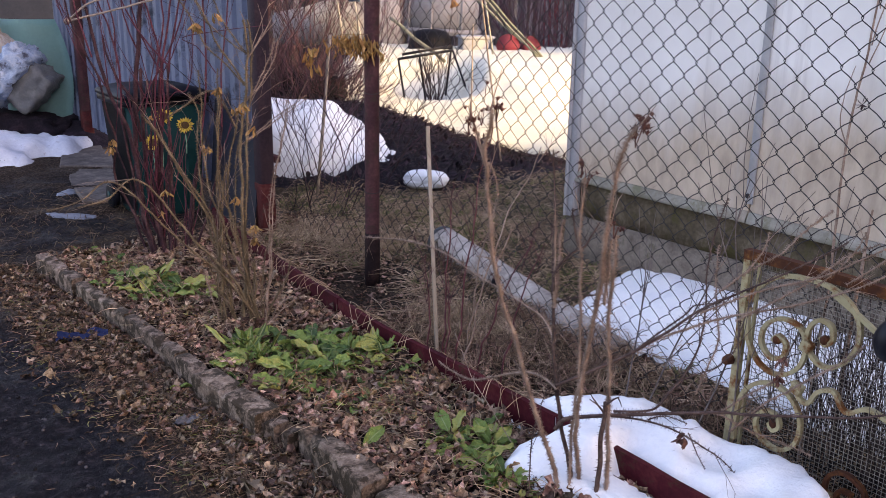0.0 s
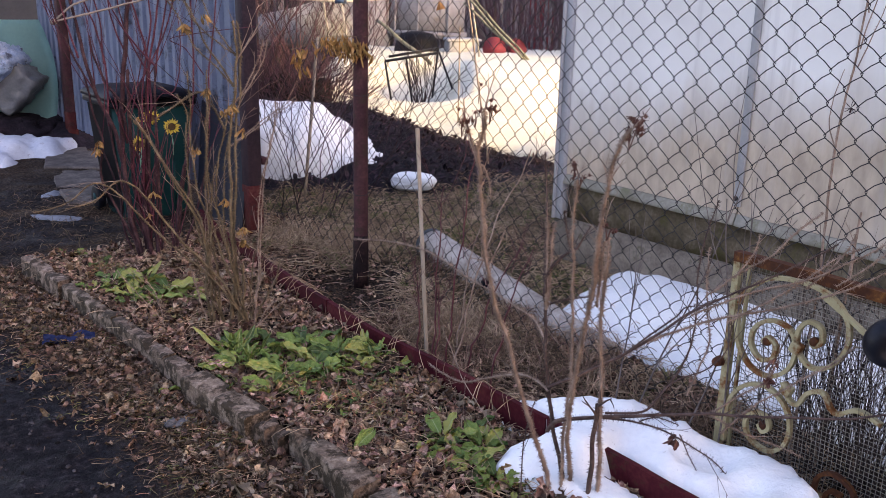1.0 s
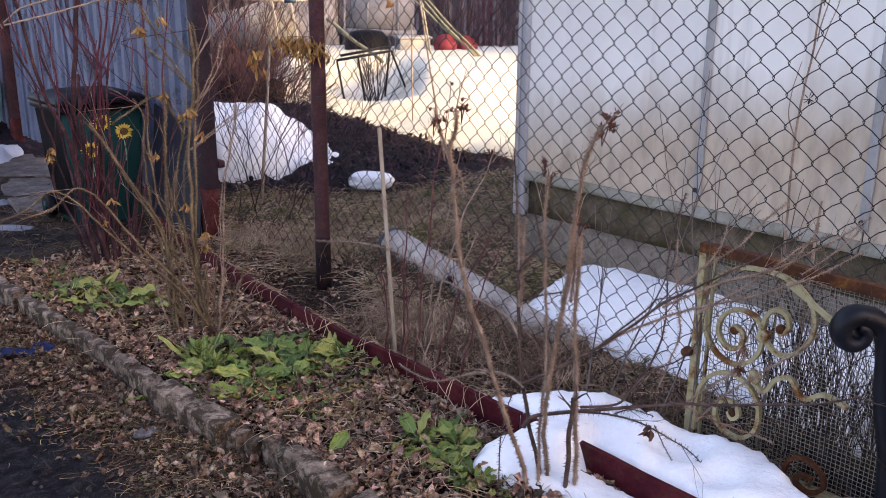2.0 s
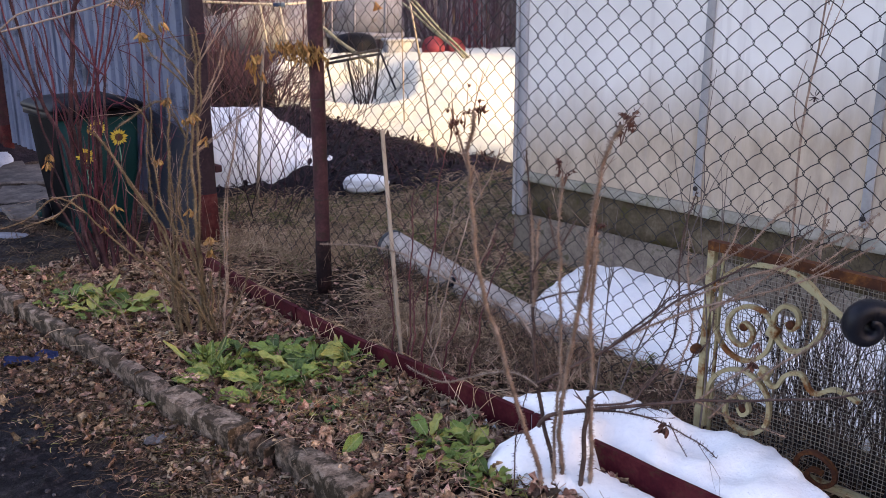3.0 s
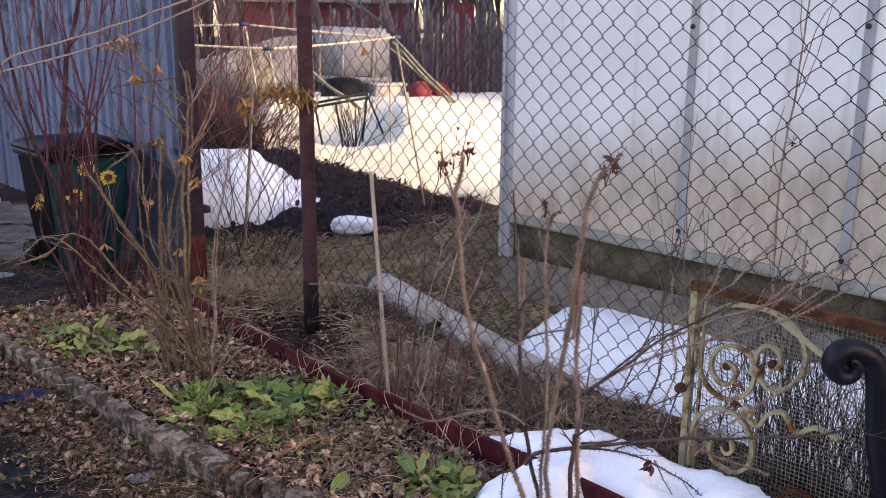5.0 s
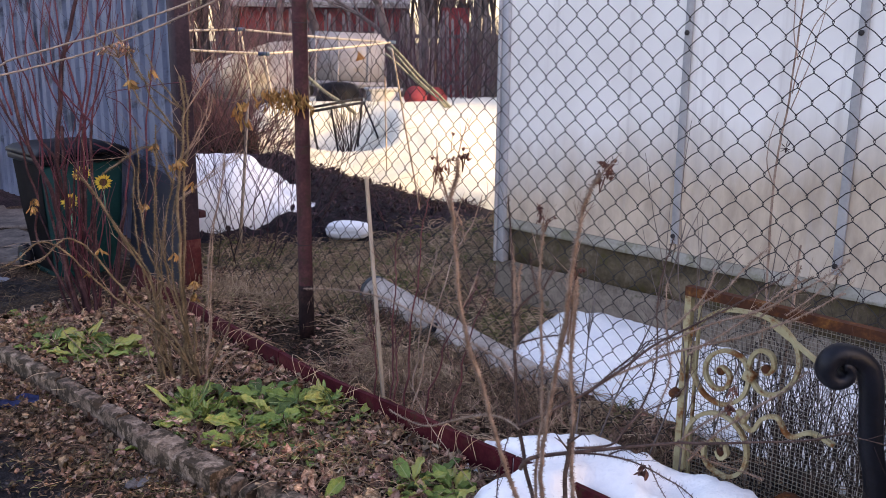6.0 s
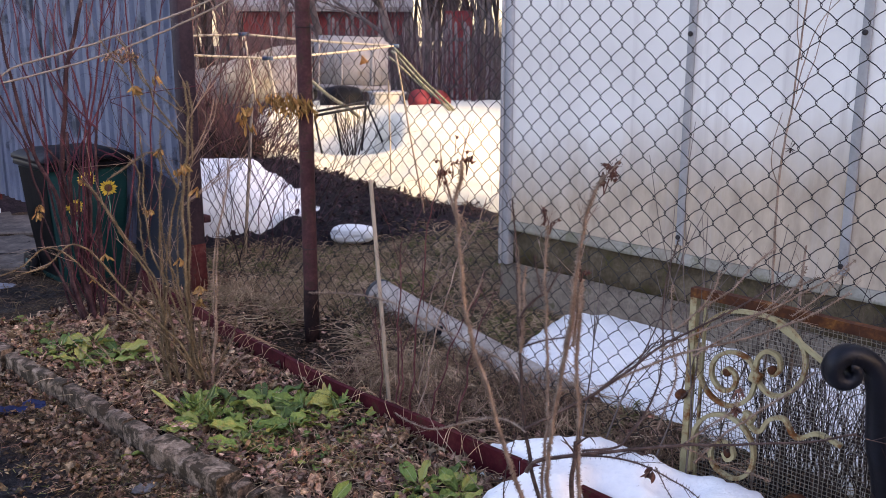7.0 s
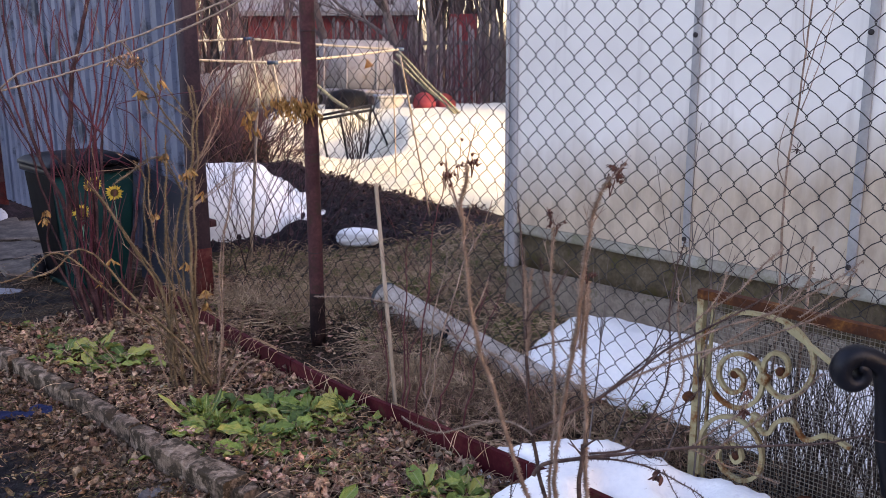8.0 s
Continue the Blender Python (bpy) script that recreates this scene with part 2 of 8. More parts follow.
def grid_mesh(name, xs, ys, height, material, mask=None):
    nx, ny = len(xs), len(ys)
    verts = [(x, y, height(x, y)) for y in ys for x in xs]
    faces = [(j * nx + i, j * nx + i + 1, (j + 1) * nx + i + 1, (j + 1) * nx + i) for j in range(ny - 1) for i in range(nx - 1)]
    if mask:
        keep = [mask(v) for v in verts]
        faces = [f for f in faces if any(keep[i] for i in f)]
        used = sorted({i for f in faces for i in f})
        back = {o: k for k, o in enumerate(used)}
        verts, faces = [verts[i] for i in used], [tuple(back[i] for i in f) for f in faces]
    me = bpy.data.meshes.new(name)
    me.from_pydata(verts, [], faces)
    for f in me.polygons:
        f.use_smooth = True
    me.materials.append(material)
    return new(name, me)


def ground_material():
    mat, nt, bs = node_material("garden_ground")
    L, nn = nt.links.new, nt.nodes.new
    co = nn("ShaderNodeTexCoord")
    at = nn("ShaderNodeVertexColor")
    at.layer_name = "zone"
    sep = nn("ShaderNodeSeparateColor")
    L(at.outputs["Color"], sep.inputs[0])

    def tex(scale, detail=8, rough=0.65):
        n = nn("ShaderNodeTexNoise")
        n.inputs["Scale"].default_value, n.inputs["Detail"].default_value, n.inputs["Roughness"].default_value = scale, detail, rough
        L(co.outputs["Object"], n.inputs["Vector"])
        return n.outputs["Fac"]

    def ramp(src, *stops):
        r = nn("ShaderNodeValToRGB")
        while len(r.color_ramp.elements) < len(stops):
            r.color_ramp.elements.new(0.5)
        for e, (p, c) in zip(r.color_ramp.elements, stops):
            e.position, e.color = p, (*c, 1)
        L(src, r.inputs[0])
        return r.outputs[0]

    def mix(fac, a, b):
        m = nn("ShaderNodeMix")
        m.data_type = "RGBA"
        L(fac, m.inputs["Factor"])
        L(a, m.inputs["A"])
        L(b, m.inputs["B"])
        return m.outputs["Result"]
    fine, mid, big = tex(70), tex(14), tex(3.0)
    verge = ramp(fine, (0.36, (0.006, 0.0035, 0.0025)), (0.52, (0.046, 0.028, 0.018)), (0.72, (0.21, 0.143, 0.092)))
    path = ramp(tex(30, 9, 0.75), (0.36, (0.002, 0.002, 0.0035)), (0.52, (0.010, 0.009, 0.0125)), (0.66, (0.042, 0.037, 0.042)))
    bed = ramp(fine, (0.36, (0.003, 0.002, 0.002)), (0.55, (0.017, 0.010, 0.008)), (0.72, (0.10, 0.065, 0.046)))
    moss = ramp(mid, (0.36, (0.022, 0.022, 0.010)), (0.5, (0.105, 0.092, 0.040)), (0.64, (0.24, 0.185, 0.105)))
    moss = mix(ramp(fine, (0.42, (0, 0, 0)), (0.62, (1, 1, 1))), moss, verge)
    c = mix(sep.outputs["Blue"], verge, moss)
    c = mix(sep.outputs["Green"], c, bed)
    c = mix(sep.outputs["Red"], c, path)
    L(c, bs.inputs["Base Color"])
    wet = nn("ShaderNodeMapRange")
    wet.inputs["From Min"].default_value, wet.inputs["From Max"].default_value = 0.35, 0.6
    wet.inputs["To Min"].default_value, wet.inputs["To Max"].default_value = 0.5, 0.95
    L(big, wet.inputs["Value"])
    L(wet.outputs[0], bs.inputs["Roughness"])
    add = nn("ShaderNodeMath")
    add.operation = "MULTIPLY_ADD"
    L(fine, add.inputs[0])
    add.inputs[1].default_value = 0.5
    L(mid, add.inputs[2])
    b = nn("ShaderNodeBump")
    b.inputs["Strength"].default_value, b.inputs["Distance"].default_value = 1.0, 0.06
    L(add.outputs[0], b.inputs["Height"])
    L(b.outputs[0], bs.inputs["Normal"])
    bs.inputs["Specular IOR Level"].default_value = 0.12
    return mat


xs = lines(-4.6, 3.0, 0.035, 700)
ys = lines(1.4, 9.4, 0.035, 700)
ground = grid_mesh("ground", xs, ys, gh, ground_material())
layer = ground.data.color_attributes.new("zone", "FLOAT_COLOR", "POINT")
for v, c in zip(ground.data.vertices, layer.data):
    c.color = (*zones(v.co.x, v.co.y), 1)
tagged(ground, "bare early spring garden ground with a dark muddy path", "ground", kind="structure")


# ---- snow ----
def snow(name, x0, x1, y0, y1, step, height, label, group="", material=None, kind="", category="snow"):
    """A patch of snow or soil as a sheet over the ground; height gives its depth there, negative outside it."""
    xs = [x0 + step * i for i in range(int((x1 - x0) / step) + 2)]
    ys = [y0 + step * i for i in range(int((y1 - y0) / step) + 2)]
    ob = grid_mesh(name, xs, ys, lambda x, y: gh(x, y) + height(x, y), material or SNOW, lambda v: v[2] > gh(v[0], v[1]) - 0.012)
    return tagged(ob, label, category, group, kind)


def dome(d, width, top):
    """Depth of snow at d metres inside its rim: a steep rounded rim, then a gentle rise to the top."""
    if d <= 0:
        return max(-0.04, 0.9 * d)
    u = min(1.0, d / width)
    return top * math.sqrt(1 - (1 - u) ** 2)


def snow_near(x, y):
    s, n = sn(x, y)
    e = edge_n(s)
    g = gh(x, y)
    w = 0.03 * fbm(x * 4, y * 4, 7.0) + 0.012 * fbm(x * 14, y * 14, 1.0)
    far_side = min(0.8 * (s - 1.73), 3.4 - s, n - (e + 0.002), 0.6 * (e + 0.05 + 1.35 * (s - 1.73) - n), 2.50 - 0.07 * math.exp(-((s - 2.33) / 0.09) ** 2) - 0.5 * max(0.0, s - 2.62) - n)
    bed_side = min(s - 1.99 - 0.35 * max(0.0, 1.90 - n), n - 1.78 - 0.10 * smooth(2.05, 2.35, s), e - 0.012 - n, 3.2 - s, 0.7 * (2.06 + 0.9 * (s - 2.02) - n))
    cross = min(s - 2.04, 2.255 - s, n - 1.97, 2.24 - n)
    z = max(dome(far_side + w * smooth(e + 0.02, e + 0.12, n), 0.13, 0.150 - g), dome(bed_side + 0.7 * w * smooth(e, e - 0.08, n), 0.12, 0.118 - 0.022 * smooth(2.16, 2.34, s) * smooth(1.85, 2.0, n) - g),
            dome(cross + 0.15 * w, 0.07, 0.168 - g))
    z += (0.022 * fbm(x * 4, y * 4, 4.0) + 0.008 * fbm(x * 17, y * 17, 9.0)) * smooth(0.02, 0.06, z)
    for cs, cn, r, deep in ((2.44, 2.30, 0.14, 0.05), (2.20, 2.36, 0.10, 0.02), (2.62, 2.22, 0.09, 0.035)):
        z -= deep * smooth(r, 0.03, (Vector((x, y, 0)) - F(cs, cn)).length) * smooth(0.03, 0.08, z)
    return z


def snow_panel(x, y):
    s, n = sn(x, y)
    w = 0.05 * fbm(x * 3, y * 3, 8.0) + 0.012 * fbm(x * 14, y * 14, 1.0)
    d = min(s - 1.02 - 0.5 * max(0, 3.2 - n), 4.2 - s, n - (2.90 - 0.05 * math.sin(s * 2.2)))
    return dome(d + w, 0.3, 0.075) + (0.025 * fbm(x * 2.5, y * 2.5, 6.0) if d > 0.1 else 0)


def heap(x, y):
    """The dark heap of soil and compost behind the fence."""
    ridge = 8.0 - 0.28 * min(0.0, x)
    top = 0.37 * smooth(0.62, -1.1, x) * smooth(-2.9, -1.9, x) + 0.03 * smooth(1.1, 0.6, x)
    front = 0.42 + 0.80 * smooth(0.7, -0.4, x)
    z = top * math.exp(-((y - ridge) / (front if y < ridge else 0.7)) ** 2) * smooth(6.35, 6.95, y) - 0.03 + 0.035 * smooth(6.4, 6.7, y) * smooth(1.3, 0.8, x) * smooth(-1.7, -1.3, x)
    return z + (0.05 * fbm(x * 3, y * 3, 2.0) + 0.035 * fbm(x * 11, y * 11, 5.0)) * smooth(0, 0.1, z)


def snow_left(x, y):
    u, v = (x + 1.42) / (0.95 if x < -1.42 else 0.83), (y - 7.50 + 0.28 * max(0.0, x + 1.42)) / 0.72
    d = 1 - math.hypot(u, v) + 0.12 * fbm(x * 1.6, y * 1.6, 3.0) + 0.02 * fbm(x * 9, y * 9, 1.0)
    if d <= 0:
        return d * 0.9
    under = max(0.0, heap(x, y))
    return max(dome(d, 0.55, 0.510 - 0.25 * smooth(-1.16, -0.70, x)), 0.8 * under + dome(d, 0.35, 0.09)) + 0.02 * fbm(x * 3, y * 3, 8.0)


def snow_far(x, y):
    """A bank that rises to the back; behind its near ridge a hollow round the swing and its shrub."""
    front = 8.14 - 0.32 * min(0.0, x) + 0.06 * math.sin(x * 3.1) - 0.32 * smooth(0.35, 1.0, x) + 0.40 * smooth(-0.80, -1.15, x)
    d = min(y - front, 13.5 - y, x + 1.40 + 0.28 * smooth(8.9, 9.8, y) + 0.05 * math.sin(y * 4))
    d += 0.08 * fbm(x * 1.5, y * 1.5, 3.0) + 0.02 * fbm(x * 8, y * 8, 1.0)
    rise = 0.14 + 0.55 * smooth(8.2, 9.8, y + 0.2 * fbm(x, y, 12.0)) - 0.03 * smooth(10.2, 11.5, y)
    wide = smooth(0.20, -0.20, x) * (1 - 0.45 * smooth(-0.60, -1.05, x))
    hollow = wide * smooth(8.85, 9.35, y) * smooth(11.0, 10.1, y)
    rise = rise + (0.25 - rise) * hollow
    z = dome(d, 0.35, rise)
    z += max(0.0, heap(x, y)) * smooth(-0.98, -1.2, x) * smooth(0.0, 0.1, d)
    return z + 0.014 * fbm(x * 2.5, y * 2.5, 4.0) * smooth(0, 0.2, d)


def snow_path(x, y):
    u, v = (x + 4.42) / 1.02, (y - 7.6) / 0.80
    d = 1 - math.hypot(u, v) + 0.30 * fbm(x * 2.2, y * 2.2, 5.0) + 0.08 * fbm(x * 7, y * 7, 2.0)
    return dome(d, 0.6, 0.16) + 0.04 * fbm(x * 5, y * 5, 1.0) if d > 0 else d * 0.4


OLD_ICE = surface("old_grey_ice", [(0.10, 0.11, 0.13), (0.22, 0.24, 0.28)], 9, 60, 0.5, bump=0.5, bump_dist=0.01)
DIRTY_SNOW = surface("dirty_thawing_snow", [(0.42, 0.45, 0.52), (0.62, 0.65, 0.70)], 6, 60, 0.8, bump=0.6, bump_dist=0.012, spots=(0.22, 0.2, 0.2), spot_scale=20, spot_at=0.64)
SOIL = surface("dark_compost", [(0.004, 0.0025, 0.0045), (0.011, 0.007, 0.011), (0.03, 0.019, 0.026)], 12, 70, 0.95, bump=1.0, bump_dist=0.03)
snow("snow_patch", 0.1, 2.6, 0.9, 3.6, 0.025, snow_near, "thawing rounded snow over a red metal bed edging")
snow("snow_bank", 0.4, 2.8, 2.0, 4.9, 0.03, snow_panel, "low white snow bank along a wall's foot")
snow("snow_mound", -2.7, -0.2, 6.7, 9.3, 0.025, snow_left, "blue-white rounded mound of old snow")
snow("snow_field", -3.2, 6.5, 7.6, 14.0, 0.06, snow_far, "high bank of old snow behind the fence, low sun's cream in its colour", material=SUN_TINT_SNOW)


def snow_lump():
    bm = bmesh.new()
    bmesh.ops.create_icosphere(bm, subdivisions=5, radius=1.0)
    for v in bm.verts:
        d = v.co.normalized()
        r = (abs(d.x) ** 3 + abs(d.y) ** 3 + abs(d.z) ** 3) ** (-1 / 3)
        r *= 1 + 0.10 * fbm(d.x * 1.7, d.y * 1.7, d.z * 1.7 + 4.0)
        v.co = Vector((d.x * 0.165, d.y * 0.12, d.z * 0.062)) * r
    ob = part("snow_lump", bm, SNOW, None, m=Matrix.Translation((-0.245, 6.66, gh(-0.245, 6.66) + max(0.0, heap(-0.245, 6.66)) + 0.045)))
    tagged(ob, "small lump of thawing snow on dark soil", "snow")


snow_lump()
def ice(cx, cy, rx, ry):
    return lambda x, y: 0.03 * (1 - math.hypot((x - cx) / rx, (y - cy) / ry) + 0.5 * fbm(x * 6, y * 6, cx))


for cx, cy, rx, ry in ((-2.77, 6.26, 0.08, 0.08), (-2.46, 5.62, 0.16, 0.06)):
    snow("ice_patch", cx - 0.35, cx + 0.35, cy - 0.3, cy + 0.3, 0.02, ice(cx, cy, rx, ry), "thin grey remnant of ice on mud", "ice patches", OLD_ICE)
snow("snow_drift", -5.4, -2.5, 6.3, 8.6, 0.04, snow_path, "grey-white thawing snow beside paving slabs", material=DIRTY_SNOW)
def debris_mound(x, y):
    u, v = (x + 3.95) / 0.9, (y - 8.35) / 0.55
    d = 1 - math.hypot(u, v)
    return (0.16 * smooth(0, 0.5, d) + 0.05 * fbm(x * 5, y * 5, 2.0) * smooth(0, 0.2, d)) if d > 0 else 0.3 * d


snow("debris_mound", -5.0, -2.9, 7.6, 9.1, 0.04, debris_mound, "low dark mound of earth and rubbish", material=SOIL, kind="stuff", category="soil")
snow("soil_heap", -3.2, 1.5, 6.5, 9.6, 0.05, heap, "dark heap of garden soil and rotting plant waste", material=SOIL, kind="stuff", category="soil")


# ---- bed edging and kerb ----
def bed_edging():
    ob = thing("bed_edging", F(0, 0), "dark red painted angle iron edging of the flower bed", "edging", kind="structure")
    cuts = [-1.02, 0.62, 1.98, 3.9]
    for a, b in zip(cuts, cuts[1:]):
        bm = bmesh.new()
        prof = [(0, -0.06), (0.006, -0.06), (0.006, 0.119), (0.020, 0.120), (0.020, 0.125), (0, 0.125)]
        rows = []
        k = int((b - a) / 0.12)
        for i in range(k + 1):
            s = a + 0.004 + (b - a - 0.008) * i / k
            dz = 0.012 * fbm(s * 1.5, 3.3) + (0.05 * smooth(-0.75, -1.02, s))
            dn = edge_n(s) + 0.008 * fbm(s * 1.2, 8.8)
            rows.append([bm.verts.new(D * s + N * (p + dn) + Vector((0, 0, q + dz))) for p, q in prof])
        for r, t in zip(rows, rows[1:]):
            for j in range(6):
                bm.faces.new((r[j], r[(j + 1) % 6], t[(j + 1) % 6], t[j]))
        bm.faces.new(rows[0][::-1])
        bm.faces.new(rows[-1])
        part("angle_iron", bm, RED_PAINT, ob, smooth=False)
    return ob


bed_edging()


def kerb():
    ob = thing("kerb", KERB_A, "low weathered concrete kerb along the flower bed", "kerb", kind="structure")
    rng = random.Random(4)
    # each stone: where it starts and ends along the kerb, its outer face there, its width there, its top
    for i, (u0, u1, v0, v1, w0, w1, top) in enumerate(((0.0, 0.52, 0.0, -0.007, 0.066, 0.066, 0.092), (0.55, 1.10, 0.0, 0.0, 0.055, 0.05, 0.082), (1.11, 1.62, 0.0, -0.015, 0.05, 0.055, 0.080), (1.635, 1.84, -0.022, -0.045, 0.055, 0.065, 0.084),
                                                       (1.85, 2.29, -0.062, -0.058, 0.095, 0.10, 0.092), (2.31, 2.365, -0.035, -0.03, 0.08, 0.06, 0.075), (2.385, 2.425, -0.015, -0.02, 0.06, 0.05, 0.062), (2.445, 2.86, 0.012, -0.048, 0.05, 0.11, 0.094), (2.90, 3.45, -0.03, -0.03, 0.09, 0.09, 0.086))):
        bm = bmesh.new()
        k = max(4, int((u1 - u0) / 0.03))
        rows = []
        for j in range(k + 1):
            f = j / k
            u = u0 + (u1 - u0) * f
            v, wide = v0 + (v1 - v0) * f, w0 + (w1 - w0) * f
            end = 0.008 * rng.random() if j in (0, k) else 0.0
            chip = smooth(0.25, 0.5, fbm(u * 4.5, i * 5.0 + 2))
            back = smooth(0.2, 0.5, fbm(u * 4, i * 3.0 + 9))
            h = top - 0.006 + 0.004 * fbm(u * 15, i * 5.0 + 2) - 0.012 * chip - end
            out = v + 0.004 * fbm(u * 17, i * 3.0)
            cut = 0.007 + 0.012 * chip
            prof = [(out, -0.08), (out, h - cut - 0.006 * chip), (out + cut, h), (v + wide - 0.004 - 0.02 * back, h + 0.001), (v + wide, h - 0.006 - 0.02 * back), (v + wide, -0.08)]
            rows.append([bm.verts.new(KERB_D * u + KERB_N * p + Vector((0, 0, q))) for p, q in prof])
        for r, t in zip(rows, rows[1:]):
            for j in range(6):
                bm.faces.new((r[j], r[(j + 1) % 6], t[(j + 1) % 6], t[j]))
        bm.faces.new(rows[0][::-1])
        bm.faces.new(rows[-1])
        part("kerb_stone", bm, CONCRETE, ob, smooth=False)


kerb()


# ---- chain link fence ----
def chain_link():
    ob = thing("chain_link_fence", F(0, FENCE_N), "dark chain link fence with large diamond meshes", "fence", kind="structure")
    half, rise, s0, z0, cols = 0.0457, 0.0454, -1.124, -0.008, 100

    def knot(c, k, dc=0.0, dk=0.0):
        """Where column c and row k of the netting meet, with the slack of an old fence."""
        s, z = s0 + (c + dc) * half, z0 + (k + dk) * rise
        s, z = s - 0.044 * (z - 1.58), z - 0.036 * (s - 1.75)
        s += 0.005 * fbm(s * 1.3, z * 1.3, 1.0) + 0.002 * fbm(s * 5, z * 5, 2.0)
        z += 0.005 * fbm(s * 1.6, z * 1.4, 7.0) + 0.002 * fbm(s * 6, z * 6, 9.0)
        return D * s + N * (0.010 * fbm(s * 1.1, z * 0.9, 4.0)) + Vector((0, 0, z))
    for i in range(cols):
        bm = bmesh.new()
        pts = []
        for k in range(44):
            right = (k + i) % 2
            c, side = i + right, (1 if right else -1)
            for dk, over in ((-0.09, -1), (0.09, 1)):
                pts.append(knot(c, k, 0.04 * side, dk) + N * (0.003 * side * over))
            pts.append(knot(i + 0.5, k + 0.5, 0.03 * side, 0.08))
        tube(bm, pts, 0.0016, 4, cap=False)
        part("wire", bm, WIRE, ob)
    return ob


chain_link()


TAR = surface("black_tar_coat", [(0.010, 0.006, 0.0065), (0.022, 0.013, 0.013), (0.05, 0.026, 0.024)], 12, 80, 0.8, bump=0.5, spec=0.1)


def fence_post(m, height, radius, lean, label):
    ob = thing("fence_post", m, label, "post", "fence posts")
    bm = bmesh.new()
    k = 14
    tube(bm, [Vector((lean[0] * i / k, lean[1] * i / k, -0.1 + (height + 0.1) * i / k)) for i in range(k + 1)],
         [radius * (1 + 0.012 * math.sin(i * 2.1)) for i in range(k + 1)], 20)
    part("pipe", bm, POST_PAINT, ob)
    bm = bmesh.new()
    tube(bm, [(0, 0, height - 0.012), (0, 0, height + 0.012)], radius * 1.08, 20)
    part("cap", bm, POST_PAINT, ob, m=Matrix.Translation((lean[0], lean[1], 0)))
    bm = bmesh.new()
    tube(bm, [Vector((lean[0] * z / height, lean[1] * z / height, z)) for z in (-0.08, 0.05, 0.14, 0.2, 0.23)], [radius + 0.003, radius + 0.003, radius + 0.0025, radius + 0.002, radius + 0.0005], 20)
    part("tar_coat", bm, TAR, ob, "black tarred foot")
    for z in (0.45, 0.95, 1.55):
        bm = bmesh.new()
        q = [Vector((lean[0] * z / height, lean[1] * z / height, z)) + Vector((math.cos(a), math.sin(a), 0.12 * math.sin(a))) * (radius + 0.002)
             for a in (2 * math.pi * i / 16 for i in range(17))]
        tube(bm, q, 0.002, 4)
        part("tie_wire", bm, WIRE, ob)
    return ob


fence_post(Matrix.Translation(P0 + Vector((-0.003, -0.06, -0.02))), 1.97, 0.037, (0.0, 0.044), "round steel fence post with worn red-brown paint")


# ---- pale sheet wall ----
PANEL_N = 3.5
PALE_TRIM = surface("pale_metal_trim", [(0.30, 0.31, 0.33), (0.44, 0.45, 0.47)], 5, 60, 0.5, bump=0.1)
LIP = surface("algae_stained_lip", [(0.16, 0.145, 0.11), (0.25, 0.235, 0.19), (0.35, 0.33, 0.28)], 4, 50, 0.8, bump=0.2, spots=(0.16, 0.155, 0.10), spot_scale=5, spot_at=0.58)


